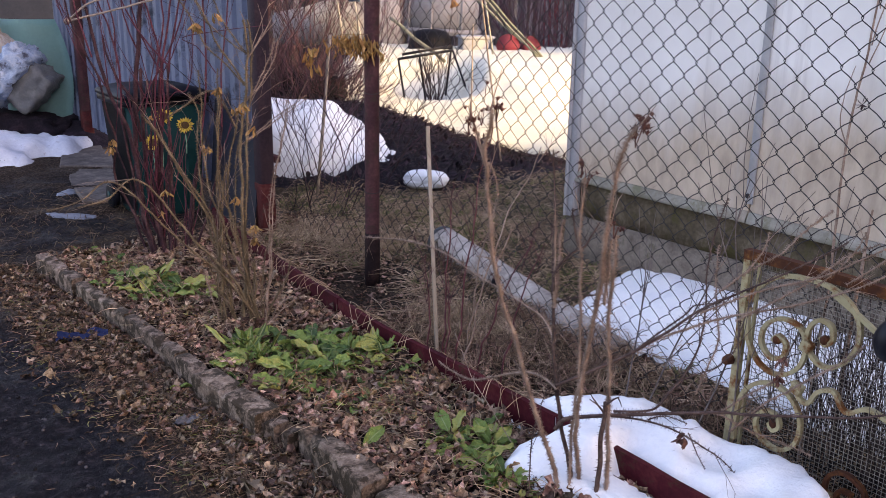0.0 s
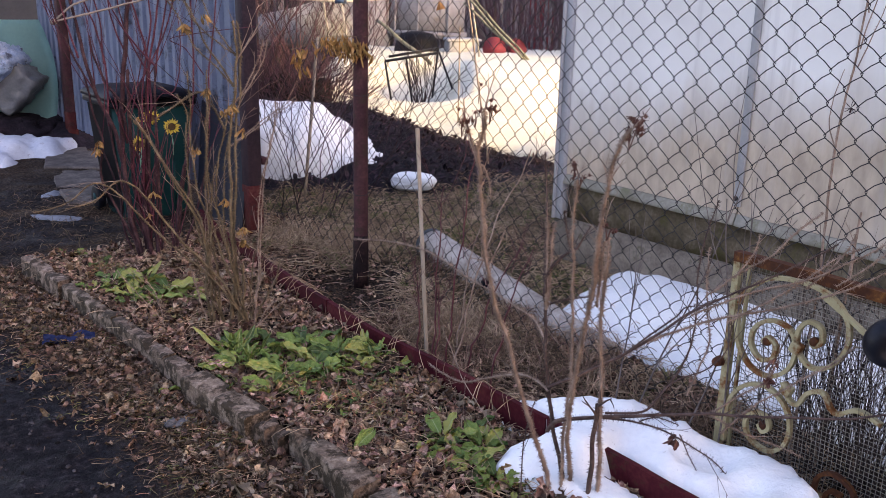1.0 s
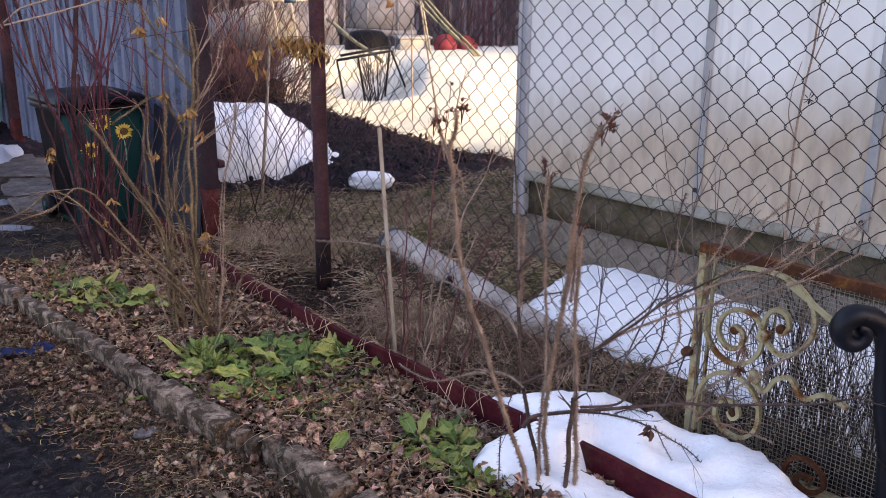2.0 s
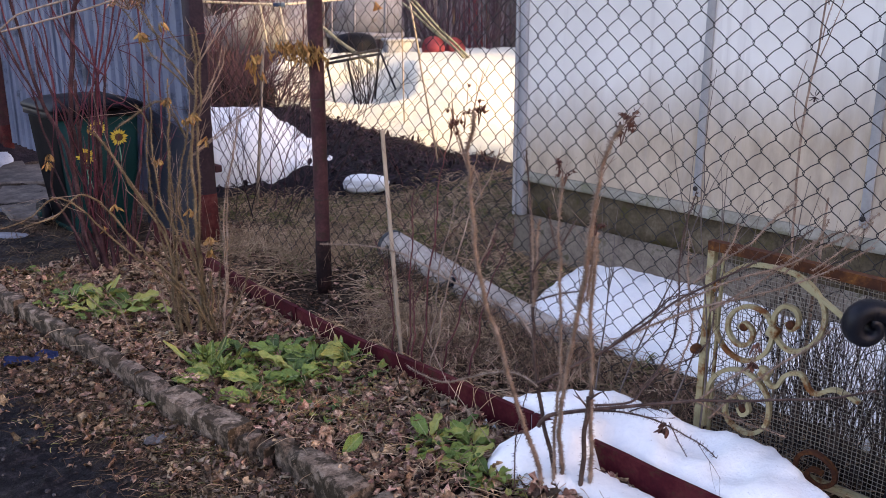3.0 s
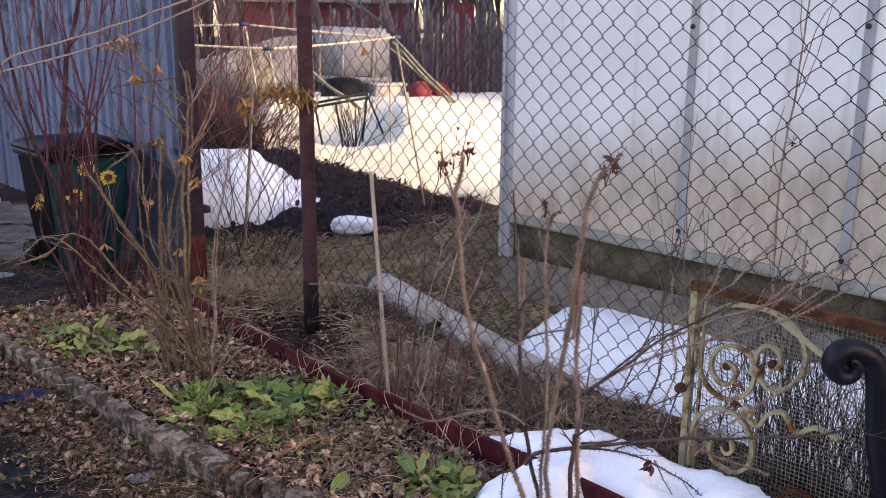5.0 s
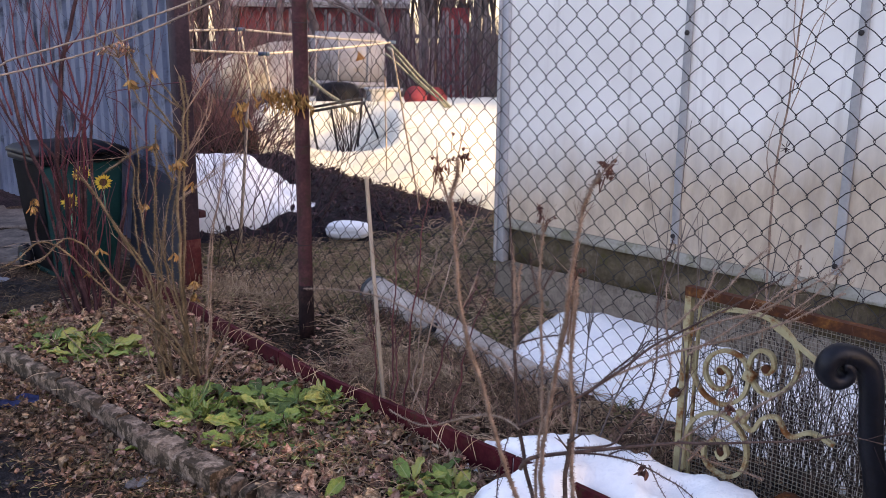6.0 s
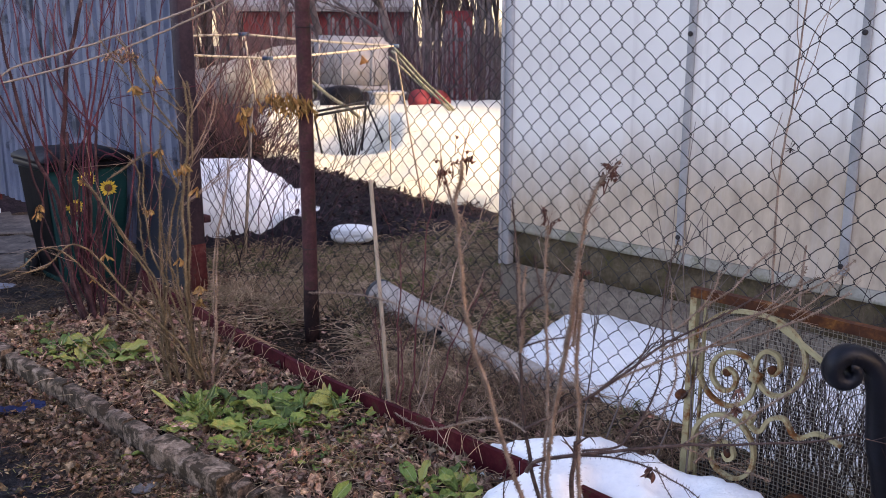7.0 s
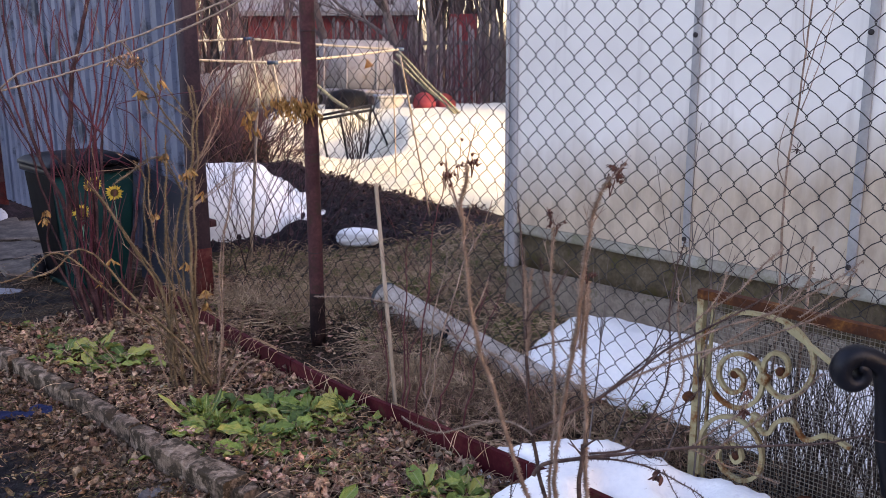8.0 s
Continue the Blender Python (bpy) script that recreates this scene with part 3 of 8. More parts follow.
def sheet_wall():
    ob = thing("wall_sheet", F(0, PANEL_N), "pale grey flat cement sheet wall on a mossy concrete footing", "wall", kind="structure")
    # sheets past 3.4 and the upper height are unseen, added to cast shade
    seams = [0.585, 1.645, 2.37, 3.4, 4.45, 5.5, 6.55, 7.6, 8.65, 9.7, 10.75]
    top = 3.2
    for a, b in zip(seams, seams[1:]):
        bm = bmesh.new()
        box(bm, (b - a - 0.006, 0.012, top - 0.50), axes(D * (a + b) / 2 + Vector((0, 0, (top + 0.50) / 2)), D), 0.002)
        part("sheet", bm, SHEET, ob, smooth=False)
        bm = bmesh.new()
        k = 8
        prof = [(0.0, 0.035), (-0.006, 0.028), (-0.018, 0.0), (-0.021, -0.014), (-0.012, -0.016), (-0.004, 0.0), (0.0, 0.0)]
        rows = [[bm.verts.new(D * (a + 0.004 + (b - a - 0.008) * i / k) + N * (p - 0.007) + Vector((0, 0, 0.505 + q + 0.004 * fbm(i * 0.7, a)))) for p, q in prof] for i in range(k + 1)]
        for r, t in zip(rows, rows[1:]):
            for j in range(7):
                bm.faces.new((r[j], r[(j + 1) % 7], t[(j + 1) % 7], t[j]))
        bm.faces.new(rows[0][::-1])
        bm.faces.new(rows[-1])
        part("drip_lip", bm, LIP, ob, "out-turned bottom lip with green algae", smooth=True)
    for i, s in enumerate(seams[1:-1]):
        bm = bmesh.new()
        box(bm, (0.037, 0.010, top - 0.575), axes(D * s - N * 0.013 + Vector((0, 0, (top + 0.575) / 2)), D), 0.002)
        st = part("joint_strip", bm, STRIP, ob, "grey joint strip")
        for z in (0.61, 1.49, 2.2):
            bm = bmesh.new()
            tube(bm, [-N * 0.018, -N * 0.024, -N * 0.026], [0.011, 0.011, 0.006], 8)
            part("screw", bm, WIRE, st, m=Matrix.Translation(D * (s - 0.005) + Vector((0, 0, z))))
    bm = bmesh.new()
    box(bm, (0.045, 0.05, top - 0.30), axes(D * 0.598 - N * 0.003 + Vector((0, 0, (top + 0.30) / 2)), D), 0.004)
    box(bm, (0.014, 0.07, top - 0.30), axes(D * 0.569 - N * 0.008 + Vector((0, 0, (top + 0.30) / 2)), D), 0.003)
    part("corner_post", bm, PALE_TRIM, ob, "pale metal corner trim")
    # footing: a recessed upper band and a lower plinth
    for name, z0, z1, n0, n1, lab in (("footing_band", 0.30, 0.52, 0.02, 0.3, "mossy brown footing band"), ("plinth", -0.1, 0.305, -0.02, 0.3, "grey concrete plinth")):
        bm = bmesh.new()
        k = 40
        rows = []
        for i in range(k + 1):
            s = 0.56 + 10.2 * i / k
            w = 0.012 * fbm(s * 3, z0 * 9)
            rows.append([bm.verts.new(D * s + N * p + Vector((0, 0, q))) for p, q in ((n0 + w, z0), (n0 + 0.5 * w, (z0 + z1) / 2), (n0 + w + 0.01, z1 - 0.012), (n0 + 0.03, z1 + 0.004 * fbm(s * 5, 1)), (n1, z1), (n1, z0))])
        for r, t in zip(rows, rows[1:]):
            for j in range(6):
                bm.faces.new((r[j], r[(j + 1) % 6], t[(j + 1) % 6], t[j]))
        bm.faces.new(rows[0][::-1])
        bm.faces.new(rows[-1])
        part(name, bm, LEDGE if z1 > 0.4 else PLINTH, ob, lab)
    # unseen far return, roof, back and end, added to keep sun off the garden
    bm = bmesh.new()
    box(bm, (0.012, 2.9, top - 0.1), axes(D * 0.585 + N * 1.47 + Vector((0, 0, (top + 0.1) / 2)), D), 0.002)
    part("shade_side_sheet", bm, SHEET, ob, smooth=False)
    bm = bmesh.new()
    box(bm, (10.4, 3.1, 0.08), axes(D * 5.68 + N * 1.47 + Vector((0, 0, top + 0.04)), D) @ pose(0, 0, 0, -4, 0, 0), 0.01)
    part("roof", bm, STRIP, ob, smooth=False)
    bm = bmesh.new()
    box(bm, (10.16, 0.012, top - 0.1), axes(D * 5.67 + N * 2.92 + Vector((0, 0, (top + 0.1) / 2)), D), 0.002)
    part("shade_back_sheet", bm, SHEET, ob, smooth=False)
    bm = bmesh.new()
    box(bm, (0.012, 2.9, top + 0.1), axes(D * 10.75 + N * 1.47 + Vector((0, 0, (top - 0.1) / 2)), D), 0.002)
    part("shade_end_sheet", bm, SHEET, ob, smooth=False)


sheet_wall()


# ---- blue profiled sheet wall ----
DARK_SHEET = surface("dark_blue_sheet", [(0.011, 0.014, 0.024), (0.019, 0.024, 0.037)], 3, 40, 0.5, bump=0.1)


CORNER_POST = surface("navy_brown_steel", [(0.017, 0.012, 0.017), (0.034, 0.022, 0.029), (0.058, 0.036, 0.042)], 5, 60, 0.7, bump=0.3, spec=0.12)
FOOT_RED = surface("worn_red_foot", [(0.03, 0.010, 0.010), (0.075, 0.016, 0.015), (0.11, 0.04, 0.032)], 9, 70, 0.8, bump=0.5, spec=0.1, spots=(0.05, 0.03, 0.025), spot_scale=12, spot_at=0.6)


def profiled_wall():
    ob = thing("wall_profiled", F(0, 2.5), "blue-grey profiled metal sheet wall with brown steel posts", "wall", kind="structure")
    for a, b in ((-0.93, -2.1), (-2.095, -3.25), (-3.245, -4.4), (-4.395, -5.5)):
        bm = bmesh.new()
        prof, s = [], a
        while s > b:
            prof += [(s, 0), (s - 0.052, 0), (s - 0.070, 0.022), (s - 0.112, 0.022), (s - 0.130, 0)]
            s -= 0.148
        for zlo, zhi in ((0.16, 2.5),):
            lo = [bm.verts.new(D * p + N * q + Vector((0, 0, zlo + 0.01 * fbm(p, 1)))) for p, q in prof]
            hi = [bm.verts.new(D * p + N * q + Vector((0, 0, zhi))) for p, q in prof]
            for i in range(len(prof) - 1):
                bm.faces.new((lo[i], lo[i + 1], hi[i + 1], hi[i]))
        bmesh.ops.solidify(bm, geom=bm.faces[:], thickness=0.0012)
        part("sheet", bm, BLUE_SHEET, ob, smooth=False)
    bm = bmesh.new()
    prism(bm, [(-1.62, 0.02), (-0.95, 0.02), (-0.95, 0.62), (-1.62, 0.74)], -0.004, 0.004, axes((0, 0, 0), D) @ pose(0, -0.10, 0, 84, 0, 0))
    part("flap", bm, DARK_SHEET, ob, "loose flat sheet leaning at the foot", smooth=False)
    for s in (-0.93, -4.62):
        bm = bmesh.new()
        box(bm, (0.095, 0.085, 2.7), axes(D * s - N * 0.03 + Vector((0, 0, 1.25)), D), 0.006)
        post = part("post", bm, CORNER_POST if s > -2 else POST_PAINT, ob, "dark weathered square steel post")
        bm = bmesh.new()
        box(bm, (0.101, 0.091, 0.36), axes(D * s - N * 0.03 + Vector((0, 0, 0.14)), D), 0.008)
        part("red_foot", bm, FOOT_RED, post, "worn red painted foot")
    for z in (0.45, 2.0):
        bm = bmesh.new()
        box(bm, (4.6, 0.04, 0.04), axes(D * -3.2 + N * 0.045 + Vector((0, 0, z)), D), 0.003)
        part("rail", bm, POST_PAINT, ob)


profiled_wall()


# ---- unseen house, added to close the near side of the path ----
HOUSE = surface("house_plaster", [(0.40, 0.37, 0.33), (0.5, 0.47, 0.42)], 2, 40, 0.9, bump=0.2)
ROOF = surface("house_roof", [(0.05, 0.04, 0.04), (0.09, 0.07, 0.06)], 3, 40, 0.8, bump=0.3)


def house():
    ob = thing("house", (0, -9.0, 0), "unseen plastered house added to close the path's near side", "house", kind="structure")
    for x0, x1, h in ((-9.0, 1.4, 3.6), (1.4, 9.0, 3.2)):
        bm = bmesh.new()
        box(bm, (x1 - x0, 5, h + 0.3), pose((x0 + x1) / 2, -2.5, (h - 0.3) / 2))
        part("wall", bm, HOUSE, ob, smooth=False)
        bm = bmesh.new()
        box(bm, (x1 - x0 + 0.1, 5.6, 0.14), pose((x0 + x1) / 2, -2.5, h + 0.07))
        part("roof", bm, ROOF, ob, smooth=False)


house()


# Hidden behind the sheet wall; an added block that shades all beyond the snow.
def shading_barn():
    ob = thing("barn", (6.5, 17.0, 0), "unseen barn added to shade the garden's far side", "barn", kind="structure")
    bm = bmesh.new()
    box(bm, (4.0, 13.6, 4.0), pose(0, 0, 1.9), 0.02)
    part("wall", bm, HOUSE, ob, smooth=False)
    bm = bmesh.new()
    prism(bm, [(-2.3, 0), (2.3, 0), (2.3, 0.12), (0, 1.5), (-2.3, 0.12)], -7.0, 7.0, pose(0, 0, 3.9, 90, 0, 0))
    part("roof", bm, ROOF, ob, smooth=False)


shading_barn()


# ---- wheeled bin with sunflowers ----
YELLOW = surface("yellow_sticker", [(0.80, 0.60, 0.08), (0.88, 0.74, 0.16)], 20, 90, 0.5, bump=0.05)
SEED_BROWN = surface("brown_sticker", [(0.06, 0.035, 0.015), (0.12, 0.07, 0.03)], 60, 200, 0.6, bump=0.1)
STEM_GREEN = surface("pale_green_sticker", [(0.10, 0.30, 0.22), (0.16, 0.38, 0.27)], 20, 90, 0.5, bump=0.02)


def wheelie_bin():
    m = axes(Vector((-1.99, 5.54, gh(-2.0, 5.6) - 0.005)), N) @ Matrix.Diagonal((1.0, 1.0, 0.91, 1.0))
    ob = thing("wheelie_bin", m, "dark green plastic wheeled bin with sunflower stickers", "bin")
    # own axes: x across the front, y to the back, z up
    bm = bmesh.new()

    def ring(z, x0, x1, y0, y1, r):
        out = []
        for cx, cy, a0 in ((x1 - r, y1 - r, 0), (x0 + r, y1 - r, 90), (x0 + r, y0 + r, 180), (x1 - r, y0 + r, 270)):
            for k in range(4):
                a = radians(a0 + 30 * k)
                out.append(bm.verts.new((cx + r * math.cos(a), cy + r * math.sin(a), z)))
        return out

    def skin(rings, close=True):
        for a, b in zip(rings, rings[1:]):
            for k in range(len(a)):
                bm.faces.new((a[k], a[(k + 1) % len(a)], b[(k + 1) % len(a)], b[k]))
        if close:
            bm.faces.new(rings[0][::-1])
            bm.faces.new(rings[-1])
    skin([ring(0.0, 0.04, 0.42, 0.02, 0.40, 0.04), ring(0.03, 0.03, 0.43, 0.01, 0.43, 0.05), ring(0.45, 0.0, 0.46, -0.02, 0.49, 0.05), ring(0.80, -0.02, 0.48, -0.035, 0.52, 0.05)])
    part("body", bm, GREEN_BIN, ob)
    bm = bmesh.new()
    skin([ring(0.79, -0.04, 0.50, -0.055, 0.54, 0.05), ring(0.795, -0.045, 0.505, -0.06, 0.545, 0.05), ring(0.835, -0.045, 0.505, -0.06, 0.545, 0.05), ring(0.84, -0.03, 0.49, -0.045, 0.53, 0.05)])
    part("rim", bm, BLACK_PLASTIC, ob)
    bm = bmesh.new()
    skin([ring(0.838, -0.055, 0.515, -0.075, 0.55, 0.06), ring(0.86, -0.055, 0.515, -0.075, 0.55, 0.06), ring(0.885, -0.02, 0.48, -0.03, 0.52, 0.06), ring(0.905, 0.05, 0.41, 0.06, 0.45, 0.06)])
    lid = part("lid", bm, BLACK_PLASTIC, ob, "black domed lid")
    # Black sheet over the green left side, added for the shade there.
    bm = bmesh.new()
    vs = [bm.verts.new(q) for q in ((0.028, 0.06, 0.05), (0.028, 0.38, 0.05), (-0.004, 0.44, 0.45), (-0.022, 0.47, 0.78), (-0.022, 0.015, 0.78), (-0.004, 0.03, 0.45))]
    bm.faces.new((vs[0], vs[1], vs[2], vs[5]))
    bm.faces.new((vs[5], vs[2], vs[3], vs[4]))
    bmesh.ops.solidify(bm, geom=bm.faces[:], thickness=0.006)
    part("side_shade", bm, BLACK_PLASTIC, ob, "black sheet standing in for the side's shade", smooth=False, m=Matrix.Translation((-0.003, 0, 0)))
    bm = bmesh.new()
    tube(bm, [(0.10, -0.07, 0.868), (0.12, -0.105, 0.862), (0.34, -0.105, 0.862), (0.36, -0.07, 0.868)], 0.012, 8)
    part("grip", bm, BLACK_PLASTIC, lid)
    bm = bmesh.new()
    tube(bm, [(0.0, 0.54, 0.82), (0.0, 0.60, 0.85), (0.46, 0.60, 0.85), (0.46, 0.54, 0.82)], 0.014, 8)
    part("handle", bm, BLACK_PLASTIC, ob)
    for x in (-0.01, 0.47):
        bm = bmesh.new()
        tube(bm, [(x - 0.025, 0.45, 0.09), (x - 0.018, 0.45, 0.09), (x + 0.018, 0.45, 0.09), (x + 0.025, 0.45, 0.09)], [0.075, 0.095, 0.095, 0.075], 20)
        w = part("wheel", bm, BLACK_PLASTIC, ob)
        bm = bmesh.new()
        tube(bm, [(x - 0.03, 0.45, 0.09), (x + 0.03, 0.45, 0.09)], 0.035, 12)
        part("hub", bm, GREEN_BIN, w)
    bm = bmesh.new()
    tube(bm, [(0.0, 0.45, 0.09), (0.46, 0.45, 0.09)], 0.012, 8)
    part("axle", bm, WIRE, ob)
    for x in (0.12, 0.23, 0.34):
        bm = bmesh.new()
        tube(bm, [(x, 0.006, 0.06), (x, -0.012, 0.40)], 0.008, 6)
        part("rib", bm, GREEN_BIN, ob)

    def face_y(z):
        return -0.02 - 0.015 * (z - 0.45) / 0.35 - 0.004 if z > 0.45 else 0.01 - 0.03 * (z - 0.03) / 0.42 - 0.004
    rng = random.Random(2)
    for x, z, r in ((0.332, 0.645, 0.060), (0.203, 0.716, 0.058), (0.120, 0.542, 0.060)):
        bm = bmesh.new()
        y = face_y(z)
        for k in range(18):
            a = 2 * math.pi * k / 18 + rng.uniform(-0.08, 0.08)
            rr = r * rng.uniform(0.88, 1.06)
            ca, sa = math.cos(a), math.sin(a)
            q = [(0.35 * r, -0.09), (0.7 * rr, -0.15), (rr, 0.0), (0.7 * rr, 0.15), (0.35 * r, 0.09)]
            vs = [bm.verts.new((x + u * ca - u * v * sa * 1.3, y - 0.0005 * (k % 3), z + u * sa + u * v * ca * 1.3)) for u, v in q]
            bm.faces.new(vs)
        bmesh.ops.solidify(bm, geom=bm.faces[:], thickness=0.0008)
        fl = part("sunflower", bm, YELLOW, ob, "yellow sunflower sticker", smooth=False)
        bm = bmesh.new()
        tube(bm, [(x, y + 0.001, z), (x, y - 0.004, z)], 0.42 * r, 16)
        part("seed_disc", bm, SEED_BROWN, fl, smooth=False)
        if z < 0.7:
            bm = bmesh.new()
            tube(bm, [(x, face_y(z - r) + 0.001, z - r), (x + 0.006, face_y(z - 0.12) + 0.001, z - 0.13), (x + 0.004, face_y(z - 0.2) + 0.001, z - 0.2)], 0.0035, 5)
            part("stalk", bm, STEM_GREEN, fl)
    bm = bmesh.new()
    tube(bm, [(0.155 + 0.025 * math.sin(a) * (1 + 0.3 * math.cos(a)), face_y(0.45) - 0.006, 0.42 + 0.12 * math.cos(a)) for a in (2 * math.pi * k / 20 for k in range(20))], 0.003, 5)
    part("cord", bm, STEM_GREEN, ob, "loop of pale green cord")
    return ob


wheelie_bin()

# ---- old pipe behind the fence ----
PIPE = surface("grey_cement_pipe", [(0.15, 0.126, 0.106), (0.32, 0.28, 0.245), (0.47, 0.425, 0.38)], 8, 70, 0.9, bump=0.5, spots=(0.20, 0.18, 0.15), spot_scale=9, spot_at=0.64)


PIPE_END = surface("dark_pipe_end", [(0.03, 0.034, 0.037), (0.06, 0.066, 0.07), (0.11, 0.115, 0.115)], 9, 70, 0.8, bump=0.4)


def old_pipe():
    a, b = F(0.03, 3.07, 0.085), F(1.55, 2.86, -0.035)
    ob = thing("pipe", a, "weathered grey cement pipe lying behind the fence", "pipe")
    way = (b - a).normalized()
    m = axes(Vector((0, 0, 0)), way)
    bm = bmesh.new()
    k, sides, length = 16, 24, (b - a).length
    outer, inner = [], []
    for i in range(k + 1):
        u = length * i / k
        for rr, dest in ((0.089, outer), (0.075, inner)):
            r = rr * (1 + 0.01 * fbm(u * 4, rr * 50))
            dest.append([bm.verts.new(m @ Vector((u + (0.012 * fbm(c * 2, 1.0) if i == 0 else 0), r * math.cos(c), r * math.sin(c)))) for c in (2 * math.pi * j / sides for j in range(sides))])
    for rows in (outer, inner):
        for r, t in zip(rows, rows[1:]):
            for j in range(sides):
                bm.faces.new((r[j], r[(j + 1) % sides], t[(j + 1) % sides], t[j]))
    for e in (0, -1):
        for j in range(sides):
            bm.faces.new((outer[e][j], outer[e][(j + 1) % sides], inner[e][(j + 1) % sides], inner[e][j]))
    part("shell", bm, PIPE, ob)
    # a short dark disc closes the pipe's first end
    bm = bmesh.new()
    tube(bm, [m @ Vector((u, 0, 0)) for u in (-0.012, -0.008, 0.018, 0.022)], [0.083, 0.091, 0.091, 0.089], 24)
    part("dark_end", bm, PIPE_END, ob, "dark closed pipe end")
    bm = bmesh.new()
    tube(bm, [m @ Vector((0.685, -0.072, 0.042)), m @ Vector((0.685, -0.082, 0.048))], [0.030, 0.026], 12)
    part("hole", bm, BLACK_PLASTIC, ob, "dark drilled hole")
    return ob


old_pipe()


# ---- scroll work panel with wire netting ----
CREAM_RUST = surface("cream_paint_with_rust", [(0.25, 0.19, 0.095), (0.36, 0.31, 0.17), (0.42, 0.38, 0.225)], 7, 60, 0.7, bump=0.5, bump_dist=0.002, spots=(0.17, 0.06, 0.016), spot_scale=9, spot_at=0.545)
RUST = surface("flaking_rust", [(0.035, 0.011, 0.008), (0.075, 0.026, 0.012), (0.20, 0.075, 0.02)], 9, 70, 0.9, bump=0.7, bump_dist=0.003, spots=(0.26, 0.12, 0.03), spot_scale=9, spot_at=0.62)
NETTING = surface("galvanised_netting", [(0.20, 0.18, 0.15), (0.36, 0.33, 0.28)], 14, 90, 0.55, metal=0.4, bump=0.1)


def scroll_panel():
    GN = 2.53
    ob = thing("scroll_panel", F(2.3, GN, 0.0), "cream painted wrought iron panel with rust, scrolls and square netting", "iron panel")

    def P(s, z, n=0.0):
        return D * (s - 2.3) + N * n + Vector((0, 0, z))

    def flat_bar(name, pts, wide, thick, mat, parent, label="", n=0.0):
        """A flat bar bent through points of the panel's plane: wide across the plane, thick within it."""
        bm = bmesh.new()
        rows = []
        for i, (s, z) in enumerate(pts):
            a, b = pts[max(0, i - 1)], pts[min(len(pts) - 1, i + 1)]
            t = Vector((b[0] - a[0], b[1] - a[1]))
            t.normalize()
            h = Vector((-t.y, t.x)) * thick / 2
            rows.append([bm.verts.new(P(s + k * h.x, z + k * h.y, n + j * wide / 2)) for k, j in ((-1, -1), (1, -1), (1, 1), (-1, 1))])
        for r, t in zip(rows, rows[1:]):
            for j in range(4):
                bm.faces.new((r[j], r[(j + 1) % 4], t[(j + 1) % 4], t[j]))
        bm.faces.new(rows[0][::-1])
        bm.faces.new(rows[-1])
        bmesh.ops.bevel(bm, geom=[e for e in bm.edges if len(e.link_faces) == 2 and e.calc_face_angle(0) > 1.0], offset=0.0012, segments=1, affect="EDGES")
        return part(name, bm, mat, parent, label, smooth=False)

    def spiral(c, r0, r1, a0, a1, k=40):
        return [(c[0] + (r0 + (r1 - r0) * i / k) * math.cos(radians(a0 + (a1 - a0) * i / k)), c[1] + (r0 + (r1 - r0) * i / k) * math.sin(radians(a0 + (a1 - a0) * i / k))) for i in range(k + 1)]

    def glide(pts, k=8):
        out = []
        q = [Vector(p) for p in pts]
        for i in range(len(q) - 1):
            a, b, c, d = q[max(0, i - 1)], q[i], q[i + 1], q[min(len(q) - 1, i + 2)]
            for j in range(k):
                t = j / k
                out.append(tuple(0.5 * ((2 * b) + (c - a) * t + (2 * a - 5 * b + 4 * c - d) * t * t + (3 * b - a - 3 * c + d) * t ** 3)))
        return out + [tuple(q[-1])]
    # frame
    flat_bar("upright", [(2.313, 0.02), (2.313, 0.35), (2.313, 0.675)], 0.024, 0.022, CREAM_RUST, ob)
    flat_bar("upright", [(3.52, 0.02), (3.52, 0.35), (3.52, 0.675)], 0.024, 0.022, CREAM_RUST, ob)
    flat_bar("inner_upright", [(2.345, 0.04), (2.345, 0.66)], 0.012, 0.008, CREAM_RUST, ob, n=0.012)
    flat_bar("top_rail", [(2.302 + 0.12 * i, 0.678 + 0.002 * math.sin(i)) for i in range(11)], 0.030, 0.030, RUST, ob, "flaking rusty top rail")
    flat_bar("bottom_rail", [(2.31, 0.03), (3.52, 0.03)], 0.022, 0.02, CREAM_RUST, ob)
    # scrolls
    n = -0.02
    for dx in (0.0, 0.62):
        c = lambda pts: [(s + dx, z) for s, z in pts]
        flat_bar("scroll", c(glide([(2.345, 0.52), (2.352, 0.43), (2.40, 0.36), (2.47, 0.345), (2.53, 0.39), (2.545, 0.46), (2.52, 0.51), (2.46, 0.52), (2.41, 0.485), (2.40, 0.43), (2.435, 0.39), (2.475, 0.405), (2.482, 0.445), (2.455, 0.465), (2.437, 0.445)])), 0.016, 0.012, CREAM_RUST, ob, n=n)
        flat_bar("scroll", c(glide([(2.585, 0.505), (2.60, 0.485), (2.62, 0.505), (2.61, 0.545), (2.57, 0.55), (2.545, 0.51), (2.552, 0.455), (2.60, 0.42), (2.655, 0.445), (2.692, 0.51), (2.685, 0.585), (2.63, 0.64), (2.55, 0.66), (2.44, 0.645), (2.36, 0.58), (2.345, 0.54)])), 0.016, 0.012, CREAM_RUST, ob, n=n)
        flat_bar("brace", c([(2.60, 0.64), (2.67, 0.605), (2.76, 0.555)]), 0.014, 0.012, CREAM_RUST, ob, n=n)
